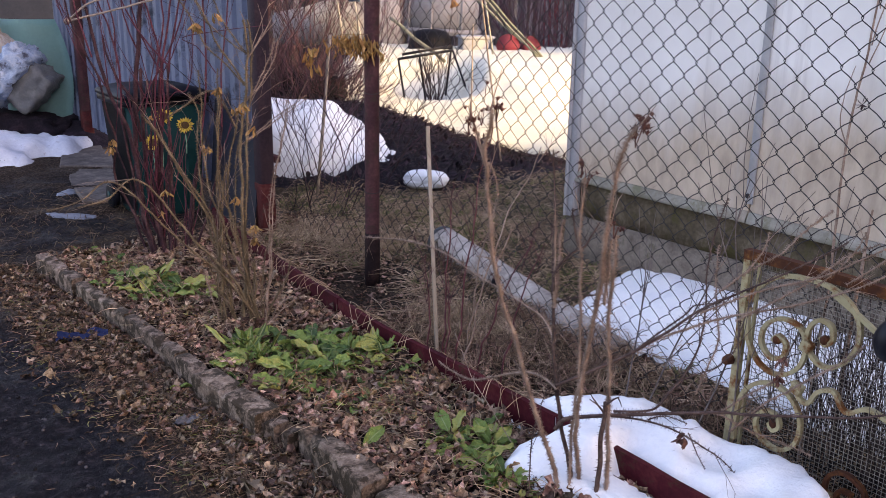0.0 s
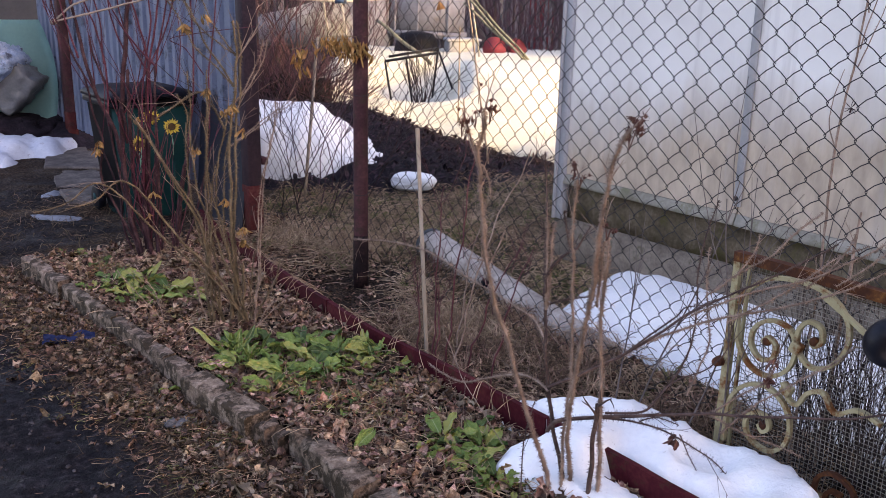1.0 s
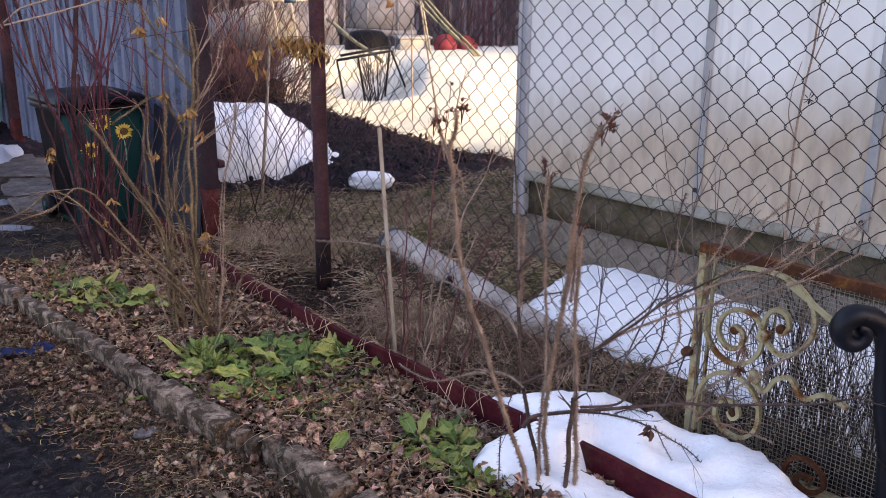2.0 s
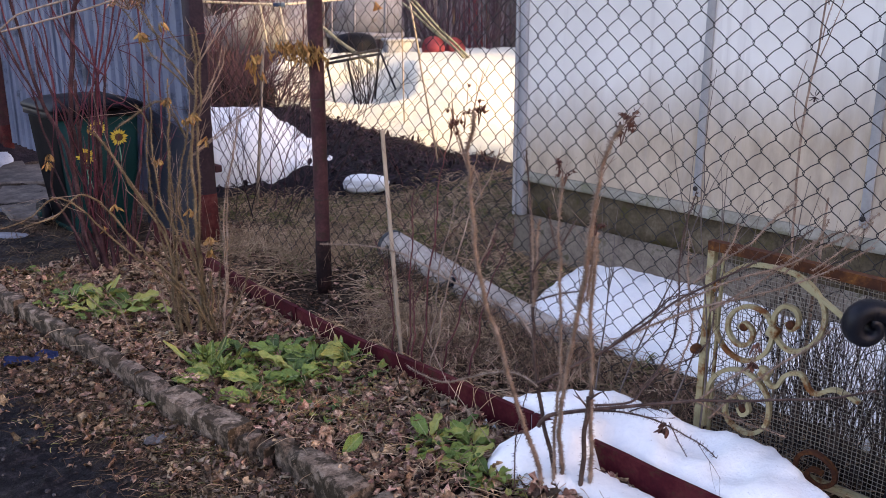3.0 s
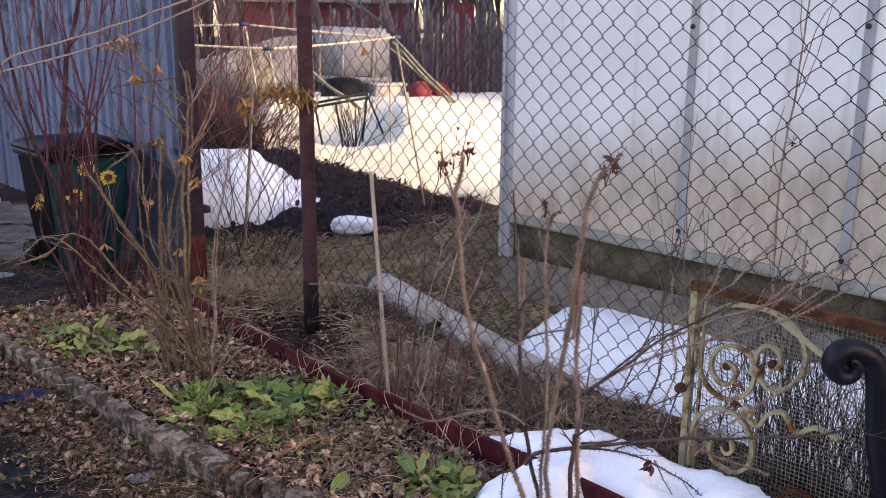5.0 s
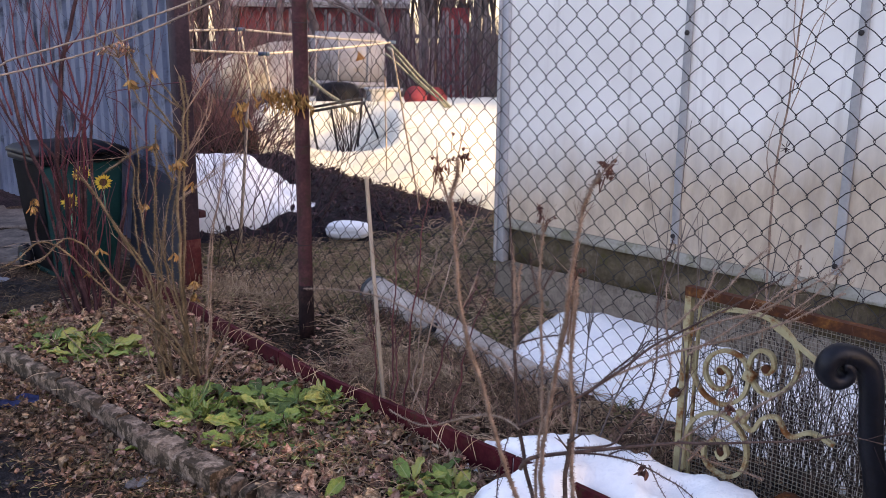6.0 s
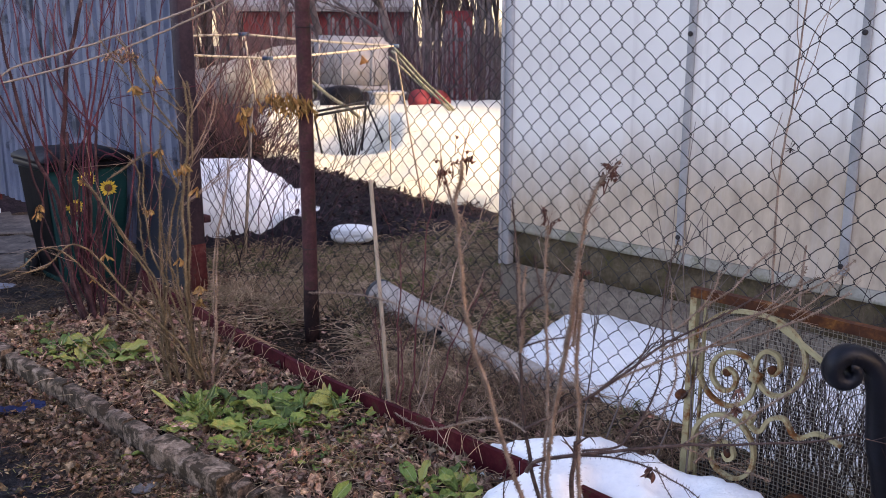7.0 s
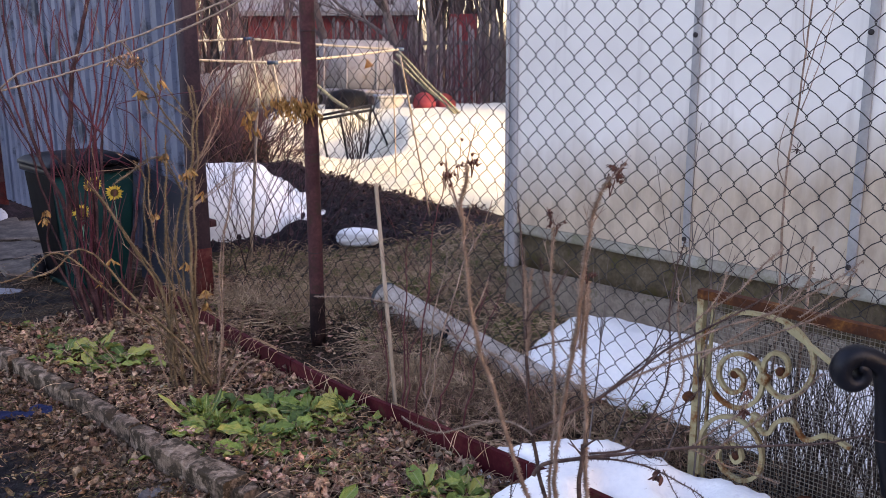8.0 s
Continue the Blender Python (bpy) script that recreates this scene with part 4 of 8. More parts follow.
        flat_bar("scroll", c(glide([(2.46, 0.185), (2.475, 0.165), (2.495, 0.185), (2.48, 0.215), (2.44, 0.215), (2.415, 0.175), (2.435, 0.125), (2.50, 0.11), (2.55, 0.15), (2.56, 0.22), (2.53, 0.28), (2.47, 0.31), (2.40, 0.29), (2.355, 0.23), (2.345, 0.14), (2.345, 0.08)])), 0.016, 0.012, CREAM_RUST, ob, n=n)
        flat_bar("scroll", c(glide([(2.52, 0.345), (2.545, 0.30), (2.575, 0.295), (2.60, 0.34), (2.645, 0.358), (2.675, 0.32), (2.70, 0.315), (2.75, 0.345), (2.82, 0.33)])), 0.016, 0.012, CREAM_RUST, ob, n=n)
        flat_bar("scroll", c(glide([(2.66, 0.055), (2.67, 0.105), (2.715, 0.130), (2.77, 0.105), (2.78, 0.06), (2.74, 0.03), (2.70, 0.045), (2.71, 0.075), (2.745, 0.075)])), 0.016, 0.012, RUST, ob, "rusty lower scroll", n=n)
        for s, z in ((2.452, 0.452), (2.597, 0.498), (2.476, 0.186)):
            bm = bmesh.new()
            tube(bm, [P(s + dx, z, n - 0.011), P(s + dx, z, n - 0.007), P(s + dx, z, n + 0.007), P(s + dx, z, n + 0.011)], [0.008, 0.014, 0.014, 0.008], 9)
            part("spiral_tip", bm, RUST, ob, "rusty rolled tip")
        for s, z in ((2.546, 0.462), (2.535, 0.325)):
            bm = bmesh.new()
            box(bm, (0.034, 0.026, 0.034), axes(P(s + dx, z, n), D) @ pose(0, 0, 0, 0, 20, 0), 0.003)
            part("collar", bm, CREAM_RUST, ob, "rusty clamp", smooth=False)
    bm = bmesh.new()
    tube(bm, [P(2.300, 0.335, -0.02), P(2.300, 0.335, -0.045)], [0.018, 0.014], 8)
    part("latch_nut", bm, RUST, ob, "rusty nut")
    # netting of crossed wires
    net = bmesh.new()
    s = 2.33
    i = 0
    while s < 3.52:
        tube(net, [P(s + 0.003 * fbm(s * 5, z * 4), z, 0.016 + 0.006 * fbm(s * 3, z * 3, 2.0)) for z in (0.03 + 0.09 * k for k in range(8))], 0.0011, 3, cap=False)
        s += 0.0135
        i += 1
    z = 0.035
    while z < 0.665:
        tube(net, [P(q, z + 0.003 * fbm(q * 4, z * 5, 6.0), 0.018 + 0.006 * fbm(q * 3, z * 3, 2.0)) for q in (2.33 + 0.1 * k for k in range(13))], 0.0011, 3, cap=False)
        z += 0.0135
    tagged(part("netting", net, NETTING, ob, "grey square wire netting"), kind="stuff")
    return ob


scroll_panel()

# ---- bench arm ----
IRON = surface("black_painted_cast_iron", [(0.003, 0.0035, 0.006), (0.009, 0.011, 0.018)], 6, 80, 0.45, bump=0.5, bump_dist=0.004, spec=0.2)


def bench():
    ob = thing("garden_bench", (1.352, 2.22, 0), "garden bench with black cast iron scroll arms", "bench")

    def arm(dx, dy):
        bm = bmesh.new()
        c = Vector((-0.142, 0.08, 0.600))
        # a rolled scroll that opens into the arm's top and sweeps down into the leg
        line = []
        for i in range(25):
            a = radians(90 + 15 * (24 - i))
            r = 0.017 + 0.00116 * i
            line.append((c + Vector((r * math.cos(a), 0, r * math.sin(a))), 0.012 + 0.00058 * i))
        sweep = bend([line[-1][0], Vector((-0.10, 0.08, 0.634)), Vector((-0.062, 0.08, 0.602)), Vector((-0.045, 0.08, 0.54)), Vector((-0.036, 0.08, 0.46)), Vector((-0.025, 0.08, 0.37)), Vector((0.0, 0.08, 0.27)), Vector((0.015, 0.08, 0.12)), Vector((0.0, 0.08, -0.01))], 5)
        line += [(p, 0.027) for p in sweep[1:]]
        rows = []
        for i, (p, th) in enumerate(line):
            t = (line[min(i + 1, len(line) - 1)][0] - line[max(i - 1, 0)][0]).normalized()
            h = Vector((-t.z, 0, t.x))
            w = 0.030
            rows.append([bm.verts.new(p + h * (th * u) + Vector((dx, dy + w * v, 0))) for u, v in ((-1, -0.6), (-0.6, -1), (0.6, -1), (1, -0.6), (1.12, 0), (1, 0.6), (0.6, 1), (-0.6, 1), (-1, 0.6))])
        for r, q in zip(rows, rows[1:]):
            for j in range(9):
                bm.faces.new((r[j], r[(j + 1) % 9], q[(j + 1) % 9], q[j]))
        bm.faces.new(rows[0][::-1])
        bm.faces.new(rows[-1])
        return part("arm", bm, IRON, ob, "black cast iron scroll arm")
    arm(0, 0)
    arm(0.92, -1.1)
    for i in range(5):
        bm = bmesh.new()
        box(bm, (1.5, 0.07, 0.022), axes(Vector((0.52, -0.52, 0.40)) + Vector((0.76, 0.64, 0)).normalized() * (0.09 * i), Vector((0.64, -0.76, 0))), 0.005)
        part("slat", bm, WOOD, ob)


WOOD = surface("grey_weathered_wood", [(0.16, 0.12, 0.085), (0.28, 0.22, 0.16), (0.38, 0.31, 0.24)], 6, 60, 0.85, bump=0.4, stretch=(1, 1, 0.12))

# ---- wooden stake ----
def stake():
    ob = thing("wooden_stake", (0.005, 3.53, gh(0, 3.53)), "thin pale square wooden stake stuck in the ground", "stake")
    bm = bmesh.new()
    m = look((0, 0, 0), (0.065, -0.27, -0.88))
    box(bm, (0.015, 0.015, 1.04), m @ Matrix.Translation((0, 0, 0.46)), 0.002)
    part("shaft", bm, WOOD, ob, smooth=False)


stake()


# ---- paving slabs ----
WET_SLAB = surface("damp_concrete_slab", [(0.042, 0.034, 0.030), (0.098, 0.080, 0.070), (0.175, 0.144, 0.126)], 7, 60, 0.9, bump=0.4, vary=0.2)

def slab(outline, label):
    cx, cy = sum(p[0] for p in outline) / len(outline), sum(p[1] for p in outline) / len(outline)
    ob = thing("paving_slab", (cx, cy, gh(cx, cy)), label, "paving slab", "slabs of the garden path")
    bm = bmesh.new()
    prism(bm, [(1.1 * (x - cx) + 0.06 * fbm(x * 9, y * 9), 1.14 * (y - cy) + 0.06 * fbm(x * 9, y * 9, 4.0)) for x, y in outline], -0.03, 0.010)
    bmesh.ops.bevel(bm, geom=bm.edges[:], offset=0.010, segments=1, affect="EDGES")
    part("stone", bm, WET_SLAB, ob, smooth=False)


slab([(-3.95, 8.5), (-3.5, 8.45), (-3.2, 7.9), (-3.6, 7.85)], "pale worn concrete slab on muddy ground")
slab([(-3.5, 7.8), (-3.0, 7.8), (-2.62, 7.2), (-3.2, 7.15)], "pale worn concrete slab on muddy ground")
slab([(-3.1, 7.05), (-2.85, 7.12), (-2.55, 6.85), (-2.5, 6.55), (-2.85, 6.5)], "grey wet concrete slab on muddy ground")
slab([(-2.72, 6.3), (-2.5, 6.42), (-2.28, 6.2), (-2.3, 5.98), (-2.5, 5.95)], "grey wet concrete slab on muddy ground")


# ---- things by the path's end ----
TEAL = surface("faded_teal_plastic", [(0.16, 0.32, 0.30), (0.21, 0.39, 0.36)], 2, 40, 0.55, bump=0.1)
FILM = surface("crumpled_blue_film", [(0.15, 0.21, 0.31), (0.30, 0.38, 0.50), (0.48, 0.53, 0.60)], 9, 40, 0.35, bump=0.9, bump_dist=0.03, spots=(0.08, 0.09, 0.12), spot_scale=7, spot_at=0.58)
GREY_WRAP = surface("grey_block_under_film", [(0.08, 0.084, 0.09), (0.125, 0.13, 0.132), (0.19, 0.19, 0.185)], 3, 40, 0.4, bump=0.4, bump_dist=0.02, spots=(0.26, 0.27, 0.28), spot_scale=8, spot_at=0.68)
TAN_FILM = surface("film_over_tan_boards", [(0.20, 0.14, 0.10), (0.33, 0.26, 0.21), (0.48, 0.44, 0.41)], 8, 40, 0.35, bump=0.8, bump_dist=0.03, stretch=(1, 1, 0.5))
CLAY = surface("terracotta", [(0.22, 0.11, 0.05), (0.30, 0.17, 0.08)], 5, 60, 0.8, bump=0.2)
POT = surface("cream_glaze", [(0.45, 0.42, 0.36), (0.55, 0.52, 0.45)], 5, 60, 0.5, bump=0.1)
NAVY = surface("dark_navy_sheet", [(0.015, 0.018, 0.03), (0.03, 0.033, 0.05)], 3, 40, 0.6, bump=0.1)


def teal_sheet():
    ob = thing("curved_sheet", (-3.66, 8.35, 0.0), "faded teal curved plastic sheet standing on edge", "sheet")
    bm = bmesh.new()
    rows = []
    for j in range(15):
        z = 0.10 + 1.0 * j / 14
        wide = 0.60
        inset = 0.10 * (2 * j / 14 - 0.9) ** 2
        rows.append([bm.verts.new((-wide + (wide - inset) * i / 10, -0.12 * math.sin(math.pi * i / 10) + 0.1 * i / 10, z)) for i in range(11)])
    for r, t in zip(rows, rows[1:]):
        for i in range(10):
            bm.faces.new((r[i], r[i + 1], t[i + 1], t[i]))
    bmesh.ops.solidify(bm, geom=bm.faces[:], thickness=0.012)
    part("sheet", bm, TEAL, ob)
    bm = bmesh.new()
    box(bm, (0.5, 0.2, 0.12), pose(-0.35, 0.0, 0.05), 0.01)
    part("foot_block", bm, WOOD, ob)


teal_sheet()


def crumpled(bm, size, m, seed, cuts=7, deep=0.03):
    """A block with softened edges and a creased skin."""
    bmesh.ops.create_cube(bm, size=1.0)
    bmesh.ops.subdivide_edges(bm, edges=bm.edges[:], cuts=cuts, use_grid_fill=True)
    for v in bm.verts:
        d = v.co * 2
        r = (abs(d.x) ** 7 + abs(d.y) ** 7 + abs(d.z) ** 7) ** (1 / 7)
        q = d / max(1.0, r) * 0.5
        q = Vector((q.x * size[0], q.y * size[1], q.z * size[2]))
        f = deep * (1 - 2 * abs(fbm(q.x * 9, q.y * 9, q.z * 9 + seed, 3)))
        v.co = m @ (q + d.normalized() * f)
    return bm


def wrapped_bundle():
    ob = thing("wrapped_bundle", (-4.0, 8.2, 0.12), "stacked grey blocks wrapped in crumpled blue and clear film", "bundle")
    bm = bmesh.new()
    crumpled(bm, (0.40, 0.42, 0.28), pose(0.08, 0, 0.40, 0, -47, 8), 1.0, 11, 0.03)
    part("wrapped_block", bm, GREY_WRAP, ob, "dark grey block end under clear film")
    bm = bmesh.new()
    crumpled(bm, (0.56, 0.52, 0.22), pose(-0.10, -0.06, 0.50, 0, -47, 6), 5.0, 14, 0.055)
    part("blue_film", bm, FILM, ob, "crumpled pale blue film")
    bm = bmesh.new()
    crumpled(bm, (0.66, 0.40, 0.10), pose(-0.20, 0.12, 0.78, 0, 38, 6), 9.0, 9, 0.03)
    part("clear_film", bm, TAN_FILM, ob, "clear film over tan boards")
    bm = bmesh.new()
    crumpled(bm, (0.9, 0.5, 0.14), pose(-0.1, 0, 0.05, 0, 4, 8), 3.0, 10, 0.06)
    part("base_board", bm, SOIL, ob, "dark rotting base")
    pot = thing("flower_pot", (-4.36, 7.95, 0.14), "cream flower pot on a terracotta block", "pot")
    bm = bmesh.new()
    tube(bm, [(0, 0, 0.0), (0, 0, 0.05), (0, 0, 0.46), (0, 0, 0.48)], [0.15, 0.16, 0.17, 0.15], 20)
    part("block", bm, CLAY, pot)
    bm = bmesh.new()
    tube(bm, [(0, 0, 0.48), (0, 0, 0.50), (0, 0, 0.62), (0, 0, 0.625), (0, 0, 0.68), (0, 0, 0.685), (0, 0, 0.58)], [0.10, 0.13, 0.15, 0.18, 0.185, 0.165, 0.14], 22)
    part("bowl", bm, POT, pot)


wrapped_bundle()


def navy_shed():
    ob = thing("dark_shed", (-5.2, 10.6, 0), "dark navy sheet metal shed", "shed")
    bm = bmesh.new()
    box(bm, (2.6, 1.6, 2.4), pose(0, 0, 1.2, 0, 0, 8), 0.02)
    part("wall", bm, NAVY, ob, smooth=False)
    bm = bmesh.new()
    box(bm, (2.8, 1.8, 0.06), pose(0, 0, 2.43, 3, 0, 8), 0.01)
    part("roof", bm, NAVY, ob, smooth=False)


navy_shed()


# ---- rope ----
ROPE = surface("hairy_twine", [(0.16, 0.13, 0.11), (0.29, 0.245, 0.205)], 40, 200, 0.95, bump=0.6, bump_dist=0.002)


def rope():
    ob = thing("rope", (-1.84, 4.5, 1.25), "pale hairy twine tied from the shrub to the post", "rope")
    a = Vector((-1.84, 4.5, 1.25))
    end = P0 + Vector((-0.09, 0.0, 1.80))
    rng = random.Random(3)
    for lift, side, sag in ((0.06, -0.03, 0.04), (0.0, 0.05, 0.065)):
        bm = bmesh.new()
        pts = []
        for i in range(41):
            u = i / 40
            p = a.lerp(end, u) + Vector((0, side * math.sin(math.pi * u), -sag * math.sin(math.pi * u) + lift * min(1, u * 12) * (1 - u)))
            pts.append(p - a + Vector((0, 0, 0.004 * fbm(u * 20, side * 50))))
        tube(bm, pts, 0.0048, 7)
        for _ in range(420):
            p = pts[rng.randrange(1, 40)] + Vector((rng.uniform(-0.02, 0.02), 0, rng.uniform(-0.004, 0.004)))
            d = Vector((rng.uniform(-1, 1), rng.uniform(-1, 1), rng.uniform(-1, 1))).normalized() * rng.uniform(0.008, 0.02)
            tube(bm, [p, p + d], [0.0006, 0.0003], 3, cap=False)
        part("strand", bm, ROPE, ob)
    bm = bmesh.new()
    bmesh.ops.create_icosphere(bm, subdivisions=2, radius=0.016)
    part("knot", bm, ROPE, ob)
    bm = bmesh.new()
    q = end - a
    tube(bm, [q + Vector((0.05 * math.cos(t) + 0.0, 0.05 * math.sin(t) + 0.03, 0.006 * t)) for t in (0.4 * i for i in range(32))], 0.006, 6)
    part("coil", bm, ROPE, ob)


rope()


# ---- blue rag and litter on the verge ----
BLUE_CLOTH = surface("dusty_blue_cloth", [(0.012, 0.02, 0.07), (0.03, 0.05, 0.14)], 14, 120, 0.8, bump=0.5)
GREY_PAPER = surface("dirty_grey_paper", [(0.10, 0.095, 0.095), (0.20, 0.19, 0.19), (0.30, 0.28, 0.28)], 25, 90, 0.9, bump=0.4)
PAPER = surface("white_paper", [(0.6, 0.6, 0.6), (0.75, 0.75, 0.75)], 30, 90, 0.8, bump=0.1)


def rag():
    ob = thing("blue_rag", (-1.49, 3.60, gh(-1.49, 3.60) + 0.004), "small crumpled dark blue cloth on the verge", "rag")
    bm = bmesh.new()
    rows = []
    for j in range(9):
        rows.append([bm.verts.new((0.20 * (i / 12 - 0.5), 0.085 * (j / 8 - 0.5) * (1 + 0.3 * math.sin(i)), 0.014 + 0.02 * fbm(i * 0.35, j * 0.4) + 0.012 * math.sin(j * 1.2 + i * 0.5))) for i in range(13)])
    for r, t in zip(rows, rows[1:]):
        for i in range(12):
            bm.faces.new((r[i], r[i + 1], t[i + 1], t[i]))
    bmesh.ops.solidify(bm, geom=bm.faces[:], thickness=0.004)
    part("cloth", bm, BLUE_CLOTH, ob, m=pose(0, 0, 0, 0, 0, 20))
    for i, (x, y, a) in enumerate(((-0.78, 3.06, 80), (-0.80, 3.03, 20), (-0.62, 2.86, 130))):
        st = thing("cigarette_stub", (x, y, gh(x, y) + 0.006), "white cigarette stub lying on the ground", "litter", "stubs on the verge")
        bm = bmesh.new()
        tube(bm, [(-0.015, 0, 0), (0.012, 0, 0.001)], 0.004, 8)
        part("paper", bm, PAPER, st, m=pose(0, 0, 0, 0, 0, a))
    scrap = thing("paper_scrap", (-0.80, 2.87, gh(-0.80, 2.87) + 0.008), "crumpled dirty grey paper scrap on the verge", "litter")
    bm = bmesh.new()
    rows = [[bm.verts.new((0.10 * (i / 8 - 0.5) * (1 + 0.2 * math.sin(j)), 0.07 * (j / 6 - 0.5), 0.008 + 0.016 * fbm(i * 0.5, j * 0.6, 3.0))) for i in range(9)] for j in range(7)]
    for r, t in zip(rows, rows[1:]):
        for i in range(8):
            bm.faces.new((r[i], r[i + 1], t[i + 1], t[i]))
    bmesh.ops.solidify(bm, geom=bm.faces[:], thickness=0.001)
    part("sheet", bm, GREY_PAPER, scrap, m=pose(0, 0, 0, 0, 0, 35))


rag()


# ---- twigs and branches ----
class Net:
    """Many thin rods in one mesh."""

    def __init__(self):
        self.v, self.f = [], []

    def rod(self, pts, radii, sides=4):
        base, up = len(self.v), None
        n = len(pts)
        for i, p in enumerate(pts):
            t = pts[min(i + 1, n - 1)] - pts[max(i - 1, 0)]
            t = t.normalized() if t.length > 1e-7 else Vector((0, 0, 1))
            if up is None:
                up = t.orthogonal().normalized()
            up = up - t * up.dot(t)
            up = up.normalized() if up.length > 1e-6 else t.orthogonal().normalized()
            w = t.cross(up)
            for k in range(sides):
                a = 2 * math.pi * k / sides
                self.v.append(p + (up * math.cos(a) + w * math.sin(a)) * radii[i])
        for i in range(n - 1):
            for k in range(sides):
                a, b = base + i * sides + k, base + i * sides + (k + 1) % sides
                self.f.append((a, b, b + sides, a + sides))
        self.v.append(pts[-1] + (pts[-1] - pts[-2]).normalized() * radii[-1])
        tip = len(self.v) - 1
        for k in range(sides):
            self.f.append((base + (n - 1) * sides + k, base + (n - 1) * sides + (k + 1) % sides, tip))

    def thorn(self, p, d, length, wide):
        base = len(self.v)
        o = d.orthogonal().normalized()
        w = d.cross(o)
        self.v += [p + o * wide, p - o * wide * 0.5 + w * wide * 0.87, p - o * wide * 0.5 - w * wide * 0.87, p + d * length]
        self.f += [(base, base + 1, base + 3), (base + 1, base + 2, base + 3), (base + 2, base, base + 3)]

    def leaf(self, p, along, up, length, wide, curl=0.3, fold=0.25, rng=None, torn=0.0):
        """A small curled leaf blade; torn: how ragged and crumpled it is."""
        along = along.normalized()
        side = along.cross(up)
        side = side.normalized() if side.length > 1e-6 else along.orthogonal().normalized()
        up = side.cross(along)
        base = len(self.v)
        for u, w in ((0.0, 0.12), (0.3, 0.85), (0.6, 1.0), (0.85, 0.6), (1.0, 0.06)):
            z = curl * length * (u * u - 0.4 * u)
            q = p + along * (u * length * (1 - 0.3 * abs(curl) * u)) + up * z
            for k in (-1, 0, 1):
                j = Vector((rng.gauss(0, 1), rng.gauss(0, 1), rng.gauss(0, 1))) * torn * wide if rng else Vector((0, 0, 0))
                self.v.append(q + side * (k * wide * 0.5 * w) + up * (fold * wide * abs(k) * w) + j)
        for i in range(4):
            for k in range(2):
                a = base + i * 3 + k
                self.f.append((a, a + 1, a + 4, a + 3))

    def mesh(self, name, material, smooth=True):
        me = bpy.data.meshes.new(name)
        me.from_pydata(self.v, [], self.f)
        me.polygons.foreach_set("use_smooth", [smooth] * len(self.f))
        me.materials.append(material)
        return me

    def part(self, name, material, parent=None, label="", smooth=True):
        ob = new(name, self.mesh(name, material, smooth))
        if parent is not None:
            ob.parent = parent
        return tagged(ob, label)


def bend(pts, k=6):
    """A smooth line through points."""
    q = [Vector(p) for p in pts]
    out = []
    for i in range(len(q) - 1):
        a, b, c, d = q[max(0, i - 1)], q[i], q[i + 1], q[min(len(q) - 1, i + 2)]
        for j in range(k):
            t = j / k
            out.append(0.5 * ((2 * b) + (c - a) * t + (2 * a - 5 * b + 4 * c - d) * t * t + (3 * b - a - 3 * c + d) * t ** 3))
    return out + [q[-1]]


def any_way(rng):
    return Vector((rng.gauss(0, 1), rng.gauss(0, 1), rng.gauss(0, 1))).normalized()


def branch(net, p, d, length, r, depth, rng, spread=0.6, kids=4, lift=0.15, sides=4, jitter=0.12, tip=0.4):
    """A branching twig: a bent rod with side twigs, each a smaller one of its kind."""
    n = max(3, int(length / 0.12)) if depth else 3
    n = min(n, 7)
    pts, dd = [p], d.normalized()
    for i in range(n):
        dd = (dd + any_way(rng) * jitter + Vector((0, 0, lift * 0.15))).normalized()
        pts.append(pts[-1] + dd * (length / n))
    net.rod(pts, [r * (1 - (1 - tip) * i / n) for i in range(n + 1)], sides)
    if depth <= 0:
        return
    for _ in range(kids):
        u = rng.uniform(0.25, 1.0)
        i = min(n - 1, int(u * n))
        q = pts[i].lerp(pts[i + 1], u * n - i if u < 1 else 1.0)
        w = ((pts[i + 1] - pts[i]).normalized() + any_way(rng) * spread + Vector((0, 0, lift))).normalized()
        branch(net, q, w, length * rng.uniform(0.35, 0.7), r * rng.uniform(0.45, 0.65), depth - 1, rng, spread, max(2, kids - 1), lift, max(3, sides - 1), jitter, tip)


FAR_BARK = surface("far_grey_bark", [(0.06, 0.045, 0.047), (0.11, 0.088, 0.085), (0.16, 0.135, 0.125)], 6, 50, 0.95, bump=0.2)
BARK_DARK = surface("dark_bark", [(0.014, 0.007, 0.008), (0.034, 0.018, 0.018), (0.075, 0.046, 0.040)], 12, 90, 0.9, bump=0.5, bump_dist=0.003)
BARK_MAROON = surface("maroon_old_bark", [(0.018, 0.007, 0.010), (0.040, 0.017, 0.021), (0.10, 0.055, 0.056)], 12, 90, 0.85, bump=0.5, bump_dist=0.003)
BARK_GREY = surface("grey_bark", [(0.07, 0.055, 0.05), (0.13, 0.105, 0.095), (0.2, 0.165, 0.145)], 10, 80, 0.9, bump=0.5, bump_dist=0.004)
BARK_RED = surface("red_young_bark", [(0.045, 0.009, 0.017), (0.085, 0.018, 0.030), (0.13, 0.042, 0.054)], 14, 90, 0.6, bump=0.3, bump_dist=0.002)
BARK_PURPLE = surface("purple_grey_twigs", [(0.040, 0.019, 0.027), (0.075, 0.038, 0.050), (0.12, 0.066, 0.078)], 9, 60, 0.85, bump=0.2)
BARK_OLIVE = surface("olive_straw_bark", [(0.056, 0.039, 0.023), (0.132, 0.094, 0.054), (0.25, 0.187, 0.116)], 16, 110, 0.75, bump=0.4, bump_dist=0.002)
